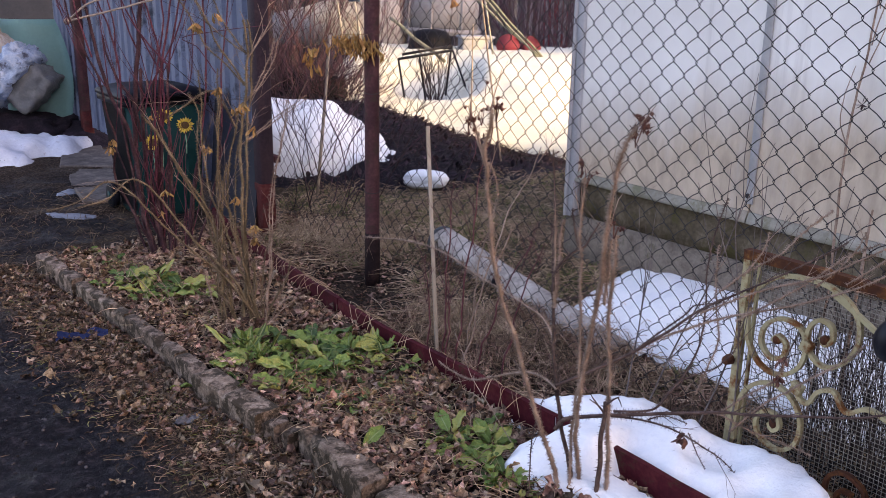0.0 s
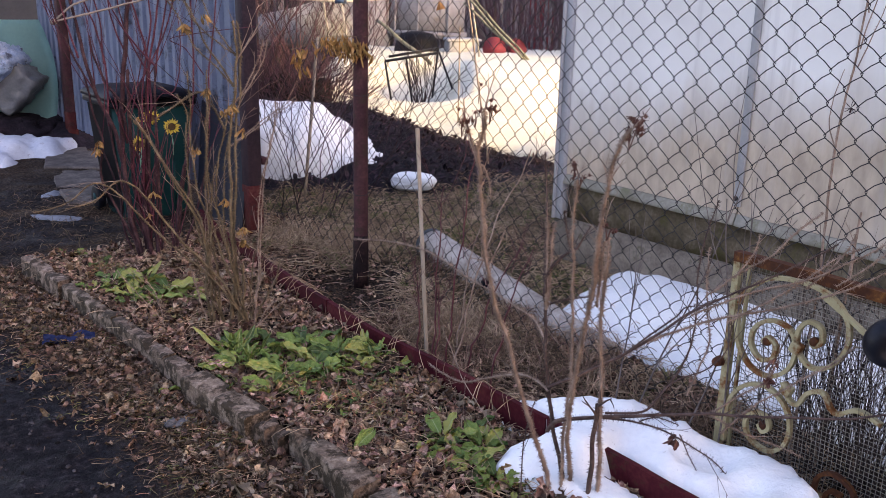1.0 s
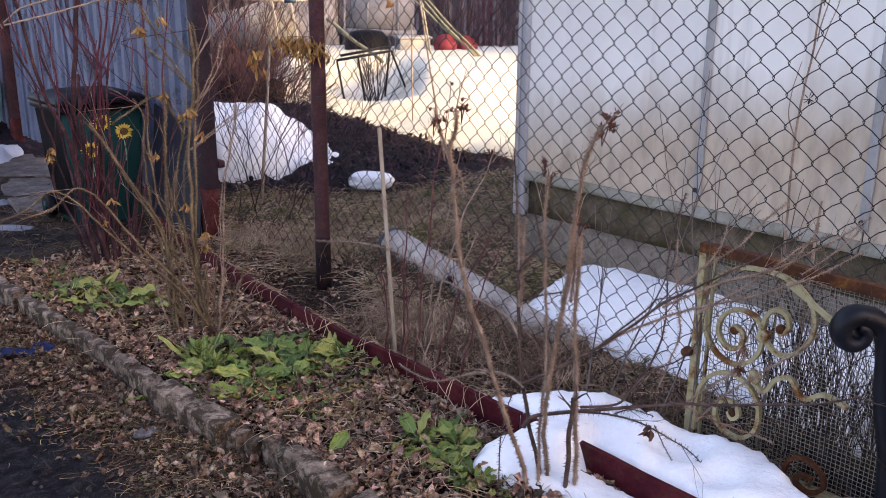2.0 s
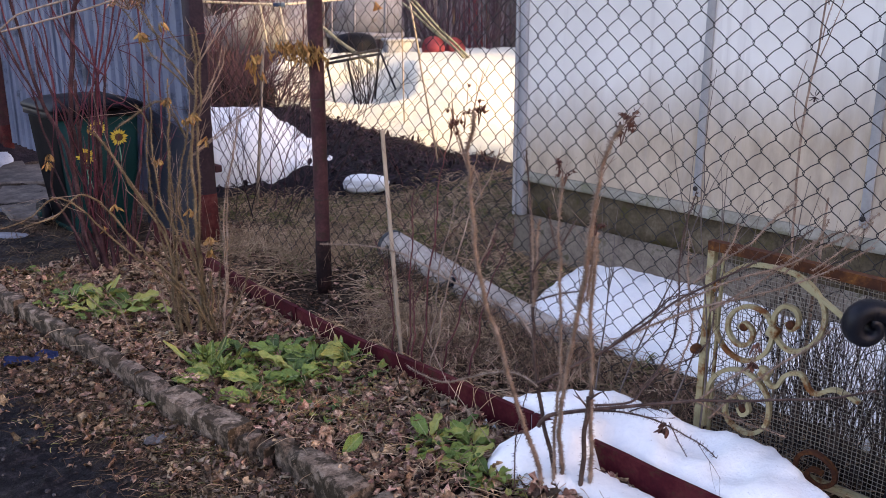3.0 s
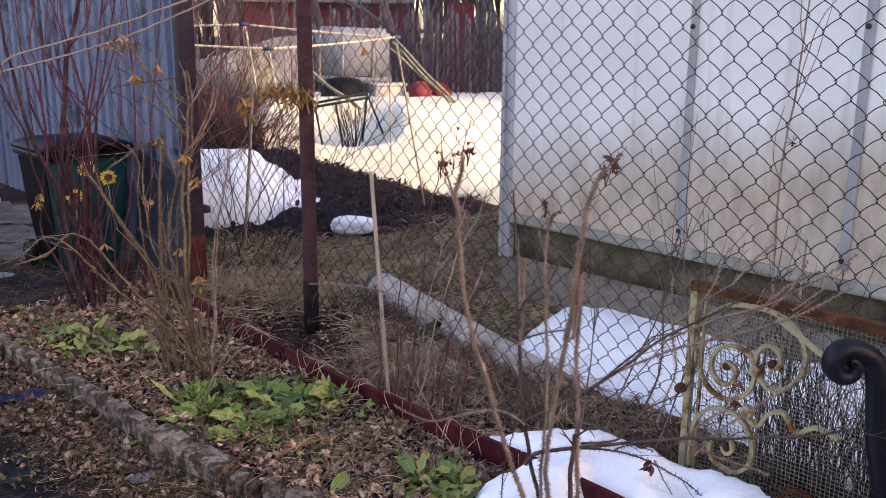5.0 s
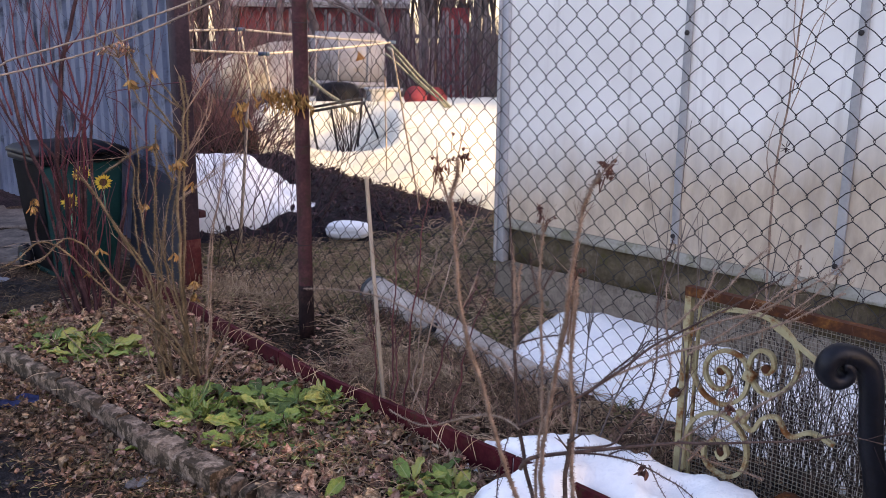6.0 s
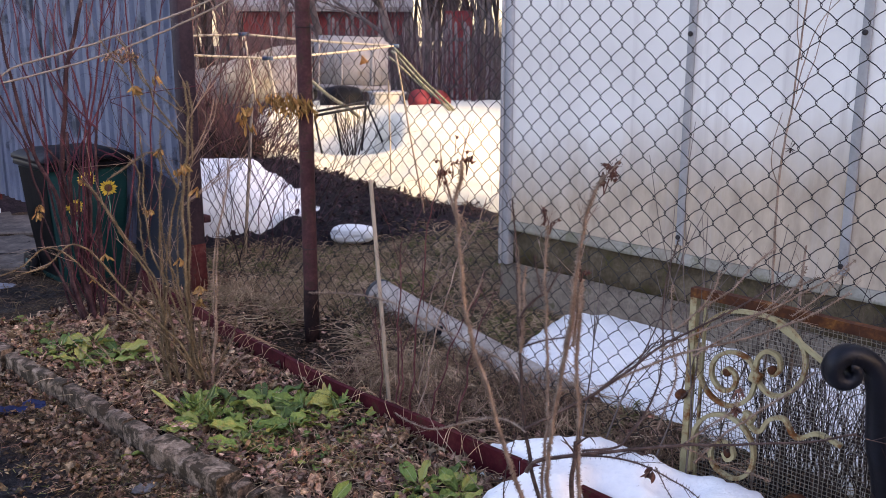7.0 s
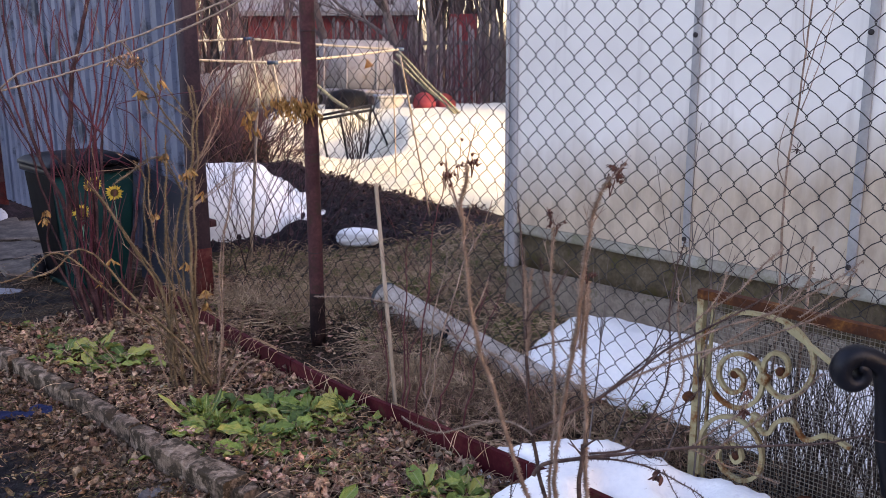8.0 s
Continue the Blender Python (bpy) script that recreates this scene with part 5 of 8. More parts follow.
BARK_TAN = surface("tan_bristly_cane", [(0.13, 0.086, 0.064), (0.255, 0.178, 0.134), (0.41, 0.305, 0.24)], 18, 120, 0.85, bump=0.4, bump_dist=0.002)
GOLD_LEAF = surface("golden_dry_leaf", [(0.13, 0.07, 0.026), (0.24, 0.135, 0.048), (0.34, 0.21, 0.085)], 30, 120, 0.85, bump=0.3, island=0.35)
BROWN_LEAF = surface("brown_dry_leaf", [(0.022, 0.011, 0.007), (0.165, 0.093, 0.060), (0.53, 0.37, 0.258)], 22, 120, 0.9, bump=0.3, island=0.75)


# ---- far side of the garden ----
PALE_BOX = surface("dirty_white_plastic", [(0.17, 0.17, 0.175), (0.25, 0.25, 0.255), (0.32, 0.32, 0.325)], 3, 40, 0.6, bump=0.15, spots=(0.22, 0.19, 0.16), spot_scale=4, spot_at=0.6)
ORANGE = surface("orange_patch", [(0.24, 0.11, 0.035), (0.31, 0.16, 0.06)], 8, 50, 0.6, bump=0.05)
WHITE_TUBE = surface("yellowed_white_tube", [(0.24, 0.225, 0.205), (0.33, 0.315, 0.285)], 5, 60, 0.45, bump=0.05)
BLUE_JOINT = surface("dark_blue_joint", [(0.02, 0.04, 0.09), (0.03, 0.06, 0.12)], 5, 60, 0.45, bump=0.05)
CANE = surface("yellow_green_cane", [(0.10, 0.105, 0.085), (0.15, 0.155, 0.125), (0.20, 0.205, 0.17)], 6, 60, 0.6, bump=0.2)
BRICK_RED = surface("faded_red_boards", [(0.15, 0.024, 0.028), (0.24, 0.042, 0.045), (0.29, 0.075, 0.07)], 4, 40, 0.85, bump=0.2)
OLD_BOARD = surface("dark_old_boards", [(0.055, 0.044, 0.048), (0.10, 0.083, 0.087), (0.15, 0.13, 0.13)], 5, 60, 0.9, bump=0.3, vary=0.3)


def pale_tank():
    ob = thing("storage_box", (-1.2, 13.6, 0.0), "large dirty white plastic storage box and covered cart", "box")
    bm = bmesh.new()
    box(bm, (1.05, 1.0, 0.74), pose(0.75, 0, 1.19, 0, 2, 0), 0.06, 3)
    body = part("body", bm, PALE_BOX, ob)
    bm = bmesh.new()
    box(bm, (1.12, 1.06, 0.10), pose(0.75, 0, 0.84, 0, 2, 0), 0.03, 2)
    part("base_rim", bm, PALE_BOX, ob)
    for x in (0.30, 0.62, 1.05):
        bm = bmesh.new()
        box(bm, (0.035, 0.03, 0.66), pose(x, -0.505, 1.19, 0, 2, 0), 0.008)
        part("rib", bm, PALE_BOX, body)
    bm = bmesh.new()
    tube(bm, [(0.93, -0.498, 1.22), (0.93, -0.506, 1.22)], [0.085, 0.08], 3)
    part("emblem", bm, ORANGE, body, "plain orange patch")
    # the long covered cart beside it
    bm = bmesh.new()
    prism(bm, [(-1.65, 0.62), (0.2, 0.62), (0.2, 1.45), (-0.3, 1.42), (-1.2, 1.14), (-1.65, 1.05)], -0.5, 0.5, Matrix.Rotation(radians(90), 4, "X"))
    bmesh.ops.bevel(bm, geom=bm.edges[:], offset=0.03, segments=2, affect="EDGES")
    part("cart_cover", bm, PALE_BOX, ob, "pale grey cover sloping down")
    for x in (-1.4, 0.0, 1.0):
        bm = bmesh.new()
        box(bm, (0.1, 0.8, 0.85), pose(x, 0, 0.40), 0.01)
        part("support", bm, OLD_BOARD, ob)


pale_tank()


def black_tub():
    ob = thing("black_tub", (-0.55, 12.3, 0.5), "upturned black plastic tub on snow", "tub")
    bm = bmesh.new()
    tube(bm, [(0, 0, 0), (0, 0, 0.03), (0, 0, 0.035), (0, 0, 0.28), (0, 0, 0.38), (0, 0, 0.41)], [0.36, 0.36, 0.33, 0.28, 0.22, 0.08], 22)
    part("shell", bm, BLACK_PLASTIC, ob)
    ob = thing("crate", (0.05, 12.4, 0.5), "dark grey plastic crate behind the snow", "crate")
    bm = bmesh.new()
    box(bm, (0.42, 0.35, 0.32), pose(0, 0, 0.16, 0, 0, 12), 0.02)
    part("shell", bm, STRIP, ob)
    bm = bmesh.new()
    box(bm, (0.46, 0.39, 0.04), pose(0, 0, 0.31, 0, 0, 12), 0.01)
    part("rim", bm, STRIP, ob)
    for i, (x, y, z, r) in enumerate(((0.48, 12.3, 0.55, 0.13), (0.72, 12.5, 0.54, 0.12))):
        ob = thing("red_bucket", (x, y, z), "faded red bucket lying behind the snow", "bucket", "red buckets")
        bm = bmesh.new()
        tube(bm, [(0, 0, 0), (0, 0, r), (0, 0, r + 0.01), (0, 0, r + 0.04), (0, 0, 0.06)], [r * 0.85, r * 1.1, r * 1.2, r * 1.2, r * 0.8], 18)
        part("shell", bm, BRICK_RED, ob, m=pose(0, 0, 0.10, 62, 0, 40 * i))
        bm = bmesh.new()
        tube(bm, [Vector((r * 1.15 * math.cos(a), r * 1.15 * math.sin(a), r + 0.03)) for a in (math.pi * k / 10 for k in range(11))], 0.004, 5)
        part("bail", bm, WIRE, ob, m=pose(0, 0, 0.12, 62, 0, 40 * i))


black_tub()


def tube_frame():
    ob = thing("tube_frame", (-1.0, 10.8, 0.6), "frame of yellowed white tubes with dark blue joints", "frame")
    o = Vector((-1.0, 10.8, 0.6))
    j = [Vector((-1.62, 11.0, 1.56)), Vector((0.14, 11.2, 1.43)), Vector((-1.22, 9.9, 1.30)), Vector((-3.2, 10.8, 1.53)), Vector((-3.0, 9.7, 1.40))]
    for a, b in ((0, 1), (1, 2), (0, 3), (2, 4)):
        bm = bmesh.new()
        tube(bm, bend([j[a] - o, (j[a] + j[b]) / 2 - o - Vector((0, 0, 0.012)), j[b] - o], 5), 0.0135, 8)
        part("rail", bm, WHITE_TUBE, ob)
    for q in j[:4]:
        bm = bmesh.new()
        tube(bm, [q - o - Vector((0.06, 0, 0)), q - o + Vector((0.06, 0, 0))], 0.022, 8)
        part("joint", bm, BLUE_JOINT, ob)
        bm = bmesh.new()
        foot = Vector((q.x + 0.14, q.y, gh(q.x, q.y) + max(0.0, snow_far(q.x + 0.14, q.y)) - 0.04))
        tube(bm, [q - o, (q + foot) / 2 - o, foot - o], 0.0125, 8)
        part("leg", bm, WHITE_TUBE, ob)


tube_frame()


def canes():
    for k, (a, b, r) in enumerate(((Vector((0.10, 10.9, 1.37)), Vector((0.80, 10.75, 0.66)), 0.014), (Vector((0.13, 10.95, 1.40)), Vector((0.86, 10.8, 0.66)), 0.014), (Vector((0.07, 10.85, 1.30)), Vector((0.83, 10.85, 0.66)), 0.0125),
                                   (Vector((-0.95, 11.0, 1.08)), Vector((-0.28, 10.6, 0.62)), 0.021), (Vector((0.12, 8.75, 1.36)), Vector((0.33, 7.55, 0.05)), 0.008),
                                   (Vector((-0.92, 6.55, 1.10)), Vector((-0.98, 6.25, 0.0)), 0.011), (Vector((0.05, 9.0, 1.1)), Vector((0.06, 8.5, 0.25)), 0.006))):
        ob = thing("garden_cane", b, "long yellow-green garden cane leaning over the snow" if r > 0.012 else "thin weathered cane stuck in the ground", "cane", "canes behind the fence")
        bm = bmesh.new()
        n = 9
        tube(bm, [(a - b) * (i / n) + Vector((0, 0, 0.01 * math.sin(i))) for i in range(n + 1)], [r * (1.0 + 0.03 * (i % 2)) for i in range(n + 1)], 8)
        part("shaft", bm, CANE if r > 0.012 else WOOD, ob)


canes()


def black_stand():
    ob = thing("folding_stand", (-0.35, 9.7, 0.3), "thin black metal stand on snow", "stand")
    o = Vector((-0.35, 9.7, 0.3))
    a, b = Vector((-0.72, 9.55, 0.72)), Vector((-0.17, 9.85, 0.80))
    for u, v in ((a, b), (a + Vector((0.02, 0.25, 0.03)), b + Vector((-0.02, 0.25, 0.03)))):
        bm = bmesh.new()
        tube(bm, [u - o, (u + v) / 2 - o, v - o], 0.014, 8)
        part("rail", bm, IRON, ob)
    for p, q in ((b, Vector((0.08, 9.6, 0.32))), (b + Vector((-0.02, 0.25, 0.03)), Vector((-0.25, 10.2, 0.4))), (a, Vector((-0.60, 9.4, 0.22))), (a + Vector((0.2, 0.25, 0.03)), Vector((-0.45, 9.9, 0.35)))):
        bm = bmesh.new()
        tube(bm, [p - o, q - Vector((0, 0, 0.12)) - o], 0.011, 8)
        part("leg", bm, IRON, ob)


black_stand()


PICKET = surface("grey_weathered_pickets", [(0.13, 0.108, 0.112), (0.24, 0.205, 0.205), (0.34, 0.295, 0.29)], 5, 60, 0.9, bump=0.3, vary=0.35)


def far_fence():
    ob = thing("picket_fence", (1.0, 19, 0), "dark weathered picket fence far behind the garden", "fence", kind="structure")
    rng = random.Random(7)
    share = []
    for k in range(4):
        bm = bmesh.new()
        h = 1.86 + 0.08 * k
        prism(bm, [(-0.030, 0), (0.030, 0), (0.030, h - 0.05), (0, h), (-0.030, h - 0.05)], -0.012, 0.012, Matrix.Rotation(radians(90), 4, "X"))
        share.append(finish("picket", bm, PICKET, False))
    for i in range(64):
        p = new("picket", share[rng.randrange(4)])
        p.parent = ob
        p.matrix_basis = pose(-3.2 + 0.118 * i + rng.uniform(-0.01, 0.01), rng.uniform(-0.02, 0.02), -0.02, 0, rng.uniform(-2, 2), 0)
    for z in (0.6, 1.55):
        bm = bmesh.new()
        box(bm, (7.8, 0.05, 0.08), pose(0.5, 0.04, z), 0.006)
        part("rail", bm, OLD_BOARD, ob, smooth=False)


far_fence()


def red_house():
    ob = thing("red_house", (-1.0, 21, 0), "low dark house with a faded red board band", "house")
    for z0, z1, mat, name in ((-0.1, 1.66, OLD_BOARD, "wall"), (1.66, 2.16, BRICK_RED, "red_band")):
        bm = bmesh.new()
        box(bm, (3.6, 3, z1 - z0), pose(-0.3, 1.5 - (0.02 if z0 > 1 else 0), (z0 + z1) / 2))
        part(name, bm, mat, ob, smooth=False)
    bm = bmesh.new()
    prism(bm, [(-1.9, 0), (1.9, 0), (1.9, 0.10), (0, 1.1), (-1.9, 0.10)], -2.0, 2.0, Matrix.Translation((-0.3, 1.5, 2.16)) @ axes((0, 0, 0), (0, 1, 0), (1, 0, 0)))
    part("roof", bm, PALE_BOX, ob, smooth=False)
    bm = bmesh.new()
    box(bm, (0.6, 0.4, 2.2), pose(2.75, 0.2, 1.1))
    part("red_shed_end", bm, BRICK_RED, ob, smooth=False)


red_house()


def far_tree(x, y, h, r, seed, bark=FAR_BARK, forks=6):
    rng = random.Random(seed)
    ob = thing("bare_tree", (x, y, gh(x, y) - 0.03), "leafless grey-barked tree in early spring", "tree", "bare trees behind the garden")
    net = Net()
    pts, d = [Vector((0, 0, 0))], Vector((rng.uniform(-0.1, 0.1), 0, 1))
    for i in range(8):
        d = (d + any_way(rng) * 0.10 + Vector((0, 0, 0.08))).normalized()
        pts.append(pts[-1] + d * h / 8)
    net.rod(pts, [r * (1.25 if i == 0 else 1) * (1 - 0.09 * i) for i in range(9)], 9)
    net.part("trunk", bark, ob)
    net = Net()
    for _ in range(forks):
        i = rng.randrange(2, 8)
        w = any_way(rng)
        w.z = abs(w.z) + 0.5
        branch(net, pts[i], w, h * rng.uniform(0.3, 0.5), r * 0.42, 3, rng, 0.6, 4, 0.25, 5)
    tagged(net.part("crown", bark, ob), kind="stuff")


for k, (x, y, h, r) in enumerate(((0.45, 15.2, 4.2, 0.10), (0.80, 16.4, 4.5, 0.06), (-0.9, 17.5, 4.5, 0.10), (-2.6, 16.5, 4.2, 0.09), (2.2, 18.0, 5.0, 0.10), (-4.6, 18, 5.0, 0.11), (1.6, 15.0, 3.2, 0.045), (-1.9, 20.5, 5, 0.1), (0.1, 21.5, 5, 0.12), (-3.6, 22, 5, 0.12))):
    far_tree(x, y, h, r, 100 + k)


def shrub(x, y, z0, h, stems, r, wide, seed, bark, label, depth=2, kids=4, lean=(0, 0), jitter=0.14):
    rng = random.Random(seed)
    ob = thing("bare_shrub", (x, y, z0), label, "shrub", "bare shrubs behind the fence")
    net = Net()
    for _ in range(stems):
        a = rng.uniform(0, 2 * math.pi)
        q = Vector((math.cos(a), math.sin(a), 0)) * rng.uniform(0, 0.14)
        d = Vector((math.cos(a) * wide * rng.uniform(0.2, 1) + lean[0], math.sin(a) * wide * rng.uniform(0.2, 1) + lean[1], 1))
        branch(net, q - Vector((0, 0, 0.04)), d, h * rng.uniform(0.6, 1), r * rng.uniform(0.7, 1.1), depth, rng, 0.55, kids, 0.12, 4, jitter)
    tagged(net.part("crown", bark, ob), kind="stuff")
    return ob


PURPLE, GREYT = "tangled purple-brown leafless shrub", "tangled grey-brown leafless shrub"
shrub(-0.78, 5.75, 0, 1.5, 4, 0.005, 0.7, 1, BARK_DARK, PURPLE, 2, 4, (0.2, 0), 0.26)
shrub(-0.95, 6.5, 0, 1.7, 5, 0.005, 0.7, 2, BARK_PURPLE, PURPLE, 2, 4, (0, 0), 0.26)
shrub(-0.85, 6.1, 0, 1.3, 4, 0.0045, 1.1, 21, BARK_PURPLE, PURPLE, 2, 4, (0.1, 0), 0.3)
shrub(-1.10, 5.9, 0, 1.5, 4, 0.0048, 0.9, 22, BARK_DARK, PURPLE, 2, 4, (0.3, 0), 0.3)
shrub(-1.75, 9.0, 0.15, 1.1, 10, 0.0065, 1.2, 3, BARK_DARK, PURPLE, 3, 4, (0, 0), 0.3)
shrub(-2.4, 10.3, 0.5, 1.6, 13, 0.010, 0.8, 4, BARK_PURPLE, PURPLE, 3, 4)
shrub(-0.32, 9.8, 0.32, 0.55, 24, 0.006, 0.45, 5, BARK_DARK, "low dense leafless shrub in snow", 1, 3)
shrub(-1.5, 15.2, 0.2, 2.0, 9, 0.010, 0.7, 6, BARK_PURPLE, PURPLE, 3, 4)
shrub(1.5, 13.9, 0.4, 1.4, 18, 0.010, 0.9, 7, BARK_GREY, GREYT, 3, 4)
shrub(0.9, 14.3, 0.3, 1.6, 16, 0.010, 0.8, 8, BARK_PURPLE, PURPLE, 3, 4)
shrub(2.3, 15.5, 0.3, 1.8, 9, 0.010, 0.8, 9, BARK_GREY, GREYT, 3, 4)
shrub(-3.3, 14.0, 0.2, 2.2, 11, 0.011, 0.7, 10, BARK_GREY, GREYT, 3, 4)
shrub(-0.2, 16.5, 0.2, 2.2, 9, 0.011, 0.7, 11, BARK_PURPLE, PURPLE, 3, 4)
shrub(-2.2, 12.6, 0.4, 1.7, 10, 0.009, 0.8, 12, BARK_PURPLE, PURPLE, 3, 4)
shrub(-1.55, 8.7, 0.15, 1.2, 5, 0.0055, 1.2, 13, BARK_PURPLE, PURPLE, 3, 4, (0, 0), 0.3)
shrub(-1.2, 11.6, 0.55, 1.5, 9, 0.007, 0.9, 14, BARK_PURPLE, PURPLE, 3, 4)
shrub(-1.9, 11.2, 0.5, 1.7, 9, 0.007, 0.8, 15, BARK_PURPLE, PURPLE, 3, 4)
shrub(1.2, 12.9, 0.62, 0.75, 26, 0.006, 1.2, 16, BARK_PURPLE, PURPLE, 3, 3)
shrub(0.7, 13.1, 0.62, 0.8, 20, 0.006, 1.2, 17, BARK_PURPLE, PURPLE, 3, 3)


for k, x in enumerate((-0.2, 0.7)):
    shrub(x + 0.3 * math.sin(k * 2.1), 17.4 + 0.5 * math.cos(k * 1.7), 0.0, 2.6, 12, 0.012, 0.55, 30 + k, BARK_PURPLE if k % 2 else FAR_BARK, "tall dense leafless hedge shrub", 3, 4)


PRUNINGS = surface("dark_packed_prunings", [(0.004, 0.0022, 0.0035), (0.009, 0.005, 0.007), (0.024, 0.014, 0.018)], 14, 60, 0.95, bump=1.0, bump_dist=0.05)


def brush_pile():
    """A dark pile of prunings in the snow."""
    rng = random.Random(77)
    ob = thing("brush_pile", (-1.62, 9.15, 0.1), "dark pile of prunings half buried in snow", "brush pile")
    bm = bmesh.new()
    bmesh.ops.create_icosphere(bm, subdivisions=4, radius=1.0)
    for v in bm.verts:
        d = v.co * (1 + 0.25 * fbm(v.co.x * 2, v.co.y * 2, v.co.z * 2))
        v.co = (d.x * 0.60, d.y * 0.44, d.z * 0.46)
    part("core", bm, PRUNINGS, ob)
    net = Net()
    for _ in range(420):
        d = any_way(rng)
        d.z = abs(d.z)
        branch(net, Vector((d.x * 0.6, d.y * 0.4, d.z * 0.46)), d + any_way(rng) * 0.9, rng.uniform(0.2, 0.6), 0.006, 1, rng, 0.6, 3, 0.1, 3)
    tagged(net.part("crown", BARK_PURPLE, ob), kind="stuff")


brush_pile()


def far_woods():
    rng = random.Random(5)
    net = Net()
    for _ in range(420):
        x, y = rng.uniform(-20, 18), rng.uniform(24, 40)
        h = rng.uniform(4, 8)
        branch(net, Vector((x, y, -0.1)), Vector((rng.uniform(-0.1, 0.1), 0, 1)), h, rng.uniform(0.05, 0.12), 2, rng, 0.5, 6, 0.25, 4, 0.06)
    tagged(net.part("far_woods", FAR_BARK), "distant leafless grey-brown woods", "woods", kind="stuff")


far_woods()


bench()


# ---- plants of the bed ----
def thorny(net, pts, r0, r1, rng, per_metre=0, length=0.008, sides=7, wobble=0.004):
    """A cane through points, with prickles."""
    line = bend(pts, 7)
    line = [p + Vector((fbm(p.z * 9, p.x * 9, r0 * 99), fbm(p.z * 9, p.y * 9, 5.0), 0)) * wobble for p in line]
    n = len(line) - 1
    radii = [r0 + (r1 - r0) * i / n for i in range(n + 1)]
    net.rod(line, radii, sides)
    for i in range(n):
        step = line[i + 1] - line[i]
        for _ in range(int(per_metre * step.length + rng.random())):
            p = line[i] + step * rng.random()
            o = any_way(rng)
            t = step.normalized()
            o = (o - t * o.dot(t)).normalized()
            net.thorn(p + o * radii[i] * 0.8, (o - t * 0.25).normalized(), length * rng.uniform(0.4, 1.4), 0.00095)
    return line


def dry_tuft(net, p, rng, n, size, way=Vector((0, 0, -1)), loose=0.8):
    for _ in range(n):
        d = (way + any_way(rng) * loose).normalized()
        net.leaf(p + any_way(rng) * size * 0.3, d, any_way(rng), size * rng.uniform(0.6, 1.2), size * rng.uniform(0.25, 0.45), rng.uniform(-0.6, 0.6), rng.uniform(0.1, 0.5))


HIP = surface("dried_rose_hip", [(0.05, 0.019, 0.016), (0.105, 0.042, 0.030), (0.19, 0.10, 0.072)], 40, 150, 0.7, bump=0.5)


ROSE_BARK = surface("dark_rose_bark", [(0.036, 0.022, 0.020), (0.080, 0.052, 0.044), (0.15, 0.105, 0.088)], 22, 110, 0.9, bump=0.6, bump_dist=0.003)


def canes_of(ob, rng, bristle=0.009, wobble=0.005, twigs=2.0, twig_long=(0.05, 0.13), twig_bark=None, twig_lift=0.1, doubled=False, fat=1.0):
    """Gives a function that adds one bristly cane with its side twigs to a bush."""
    def cane(bark, r0, r1, dense, *pts):
        pts = [Vector(p) for p in pts]
        if pts[0].z < 0.14:
            pts = [Vector((pts[0].x, pts[0].y, -0.03))] + pts
        net = Net()
        line = thorny(net, pts, r0 * fat, r1 * fat, rng, dense, bristle, 7, wobble)
        ob_cane = net.part("cane", bark, ob)
        long = sum((b - a).length for a, b in zip(line, line[1:]))
        count = int(twigs * long + rng.random())
        if count:
            twig = Net()
            for _ in range(count):
                i = rng.randrange(len(line) // 3, len(line) - 1)
                d = (line[i + 1] - line[i]).normalized() + any_way(rng) * 0.7 + Vector((0, 0, twig_lift))
                branch(twig, line[i], d, rng.uniform(*twig_long), max(0.0011, r1 * 0.7), 1, rng, 0.55, 2, twig_lift, 4, 0.10)
            tagged(twig.part("twiggy_crown", twig_bark or bark, ob_cane), kind="stuff")
        return line

    def clump(bark, r0, r1, dense, *pts):
        """A cane and a thinner one that rises beside it."""
        cane(bark, r0, r1, dense, *pts)
        a, b = any_way(rng) * 0.05, any_way(rng) * 0.07
        k = len(pts) - 1
        cane(bark, r0 * 0.75, r1 * 0.8, dense, *[Vector(p) + Vector((1, 1, 0.2)) * (a * min(1.0, 2 * i / k) + b * (i / k)) for i, p in enumerate(pts)])
    return clump if doubled else cane


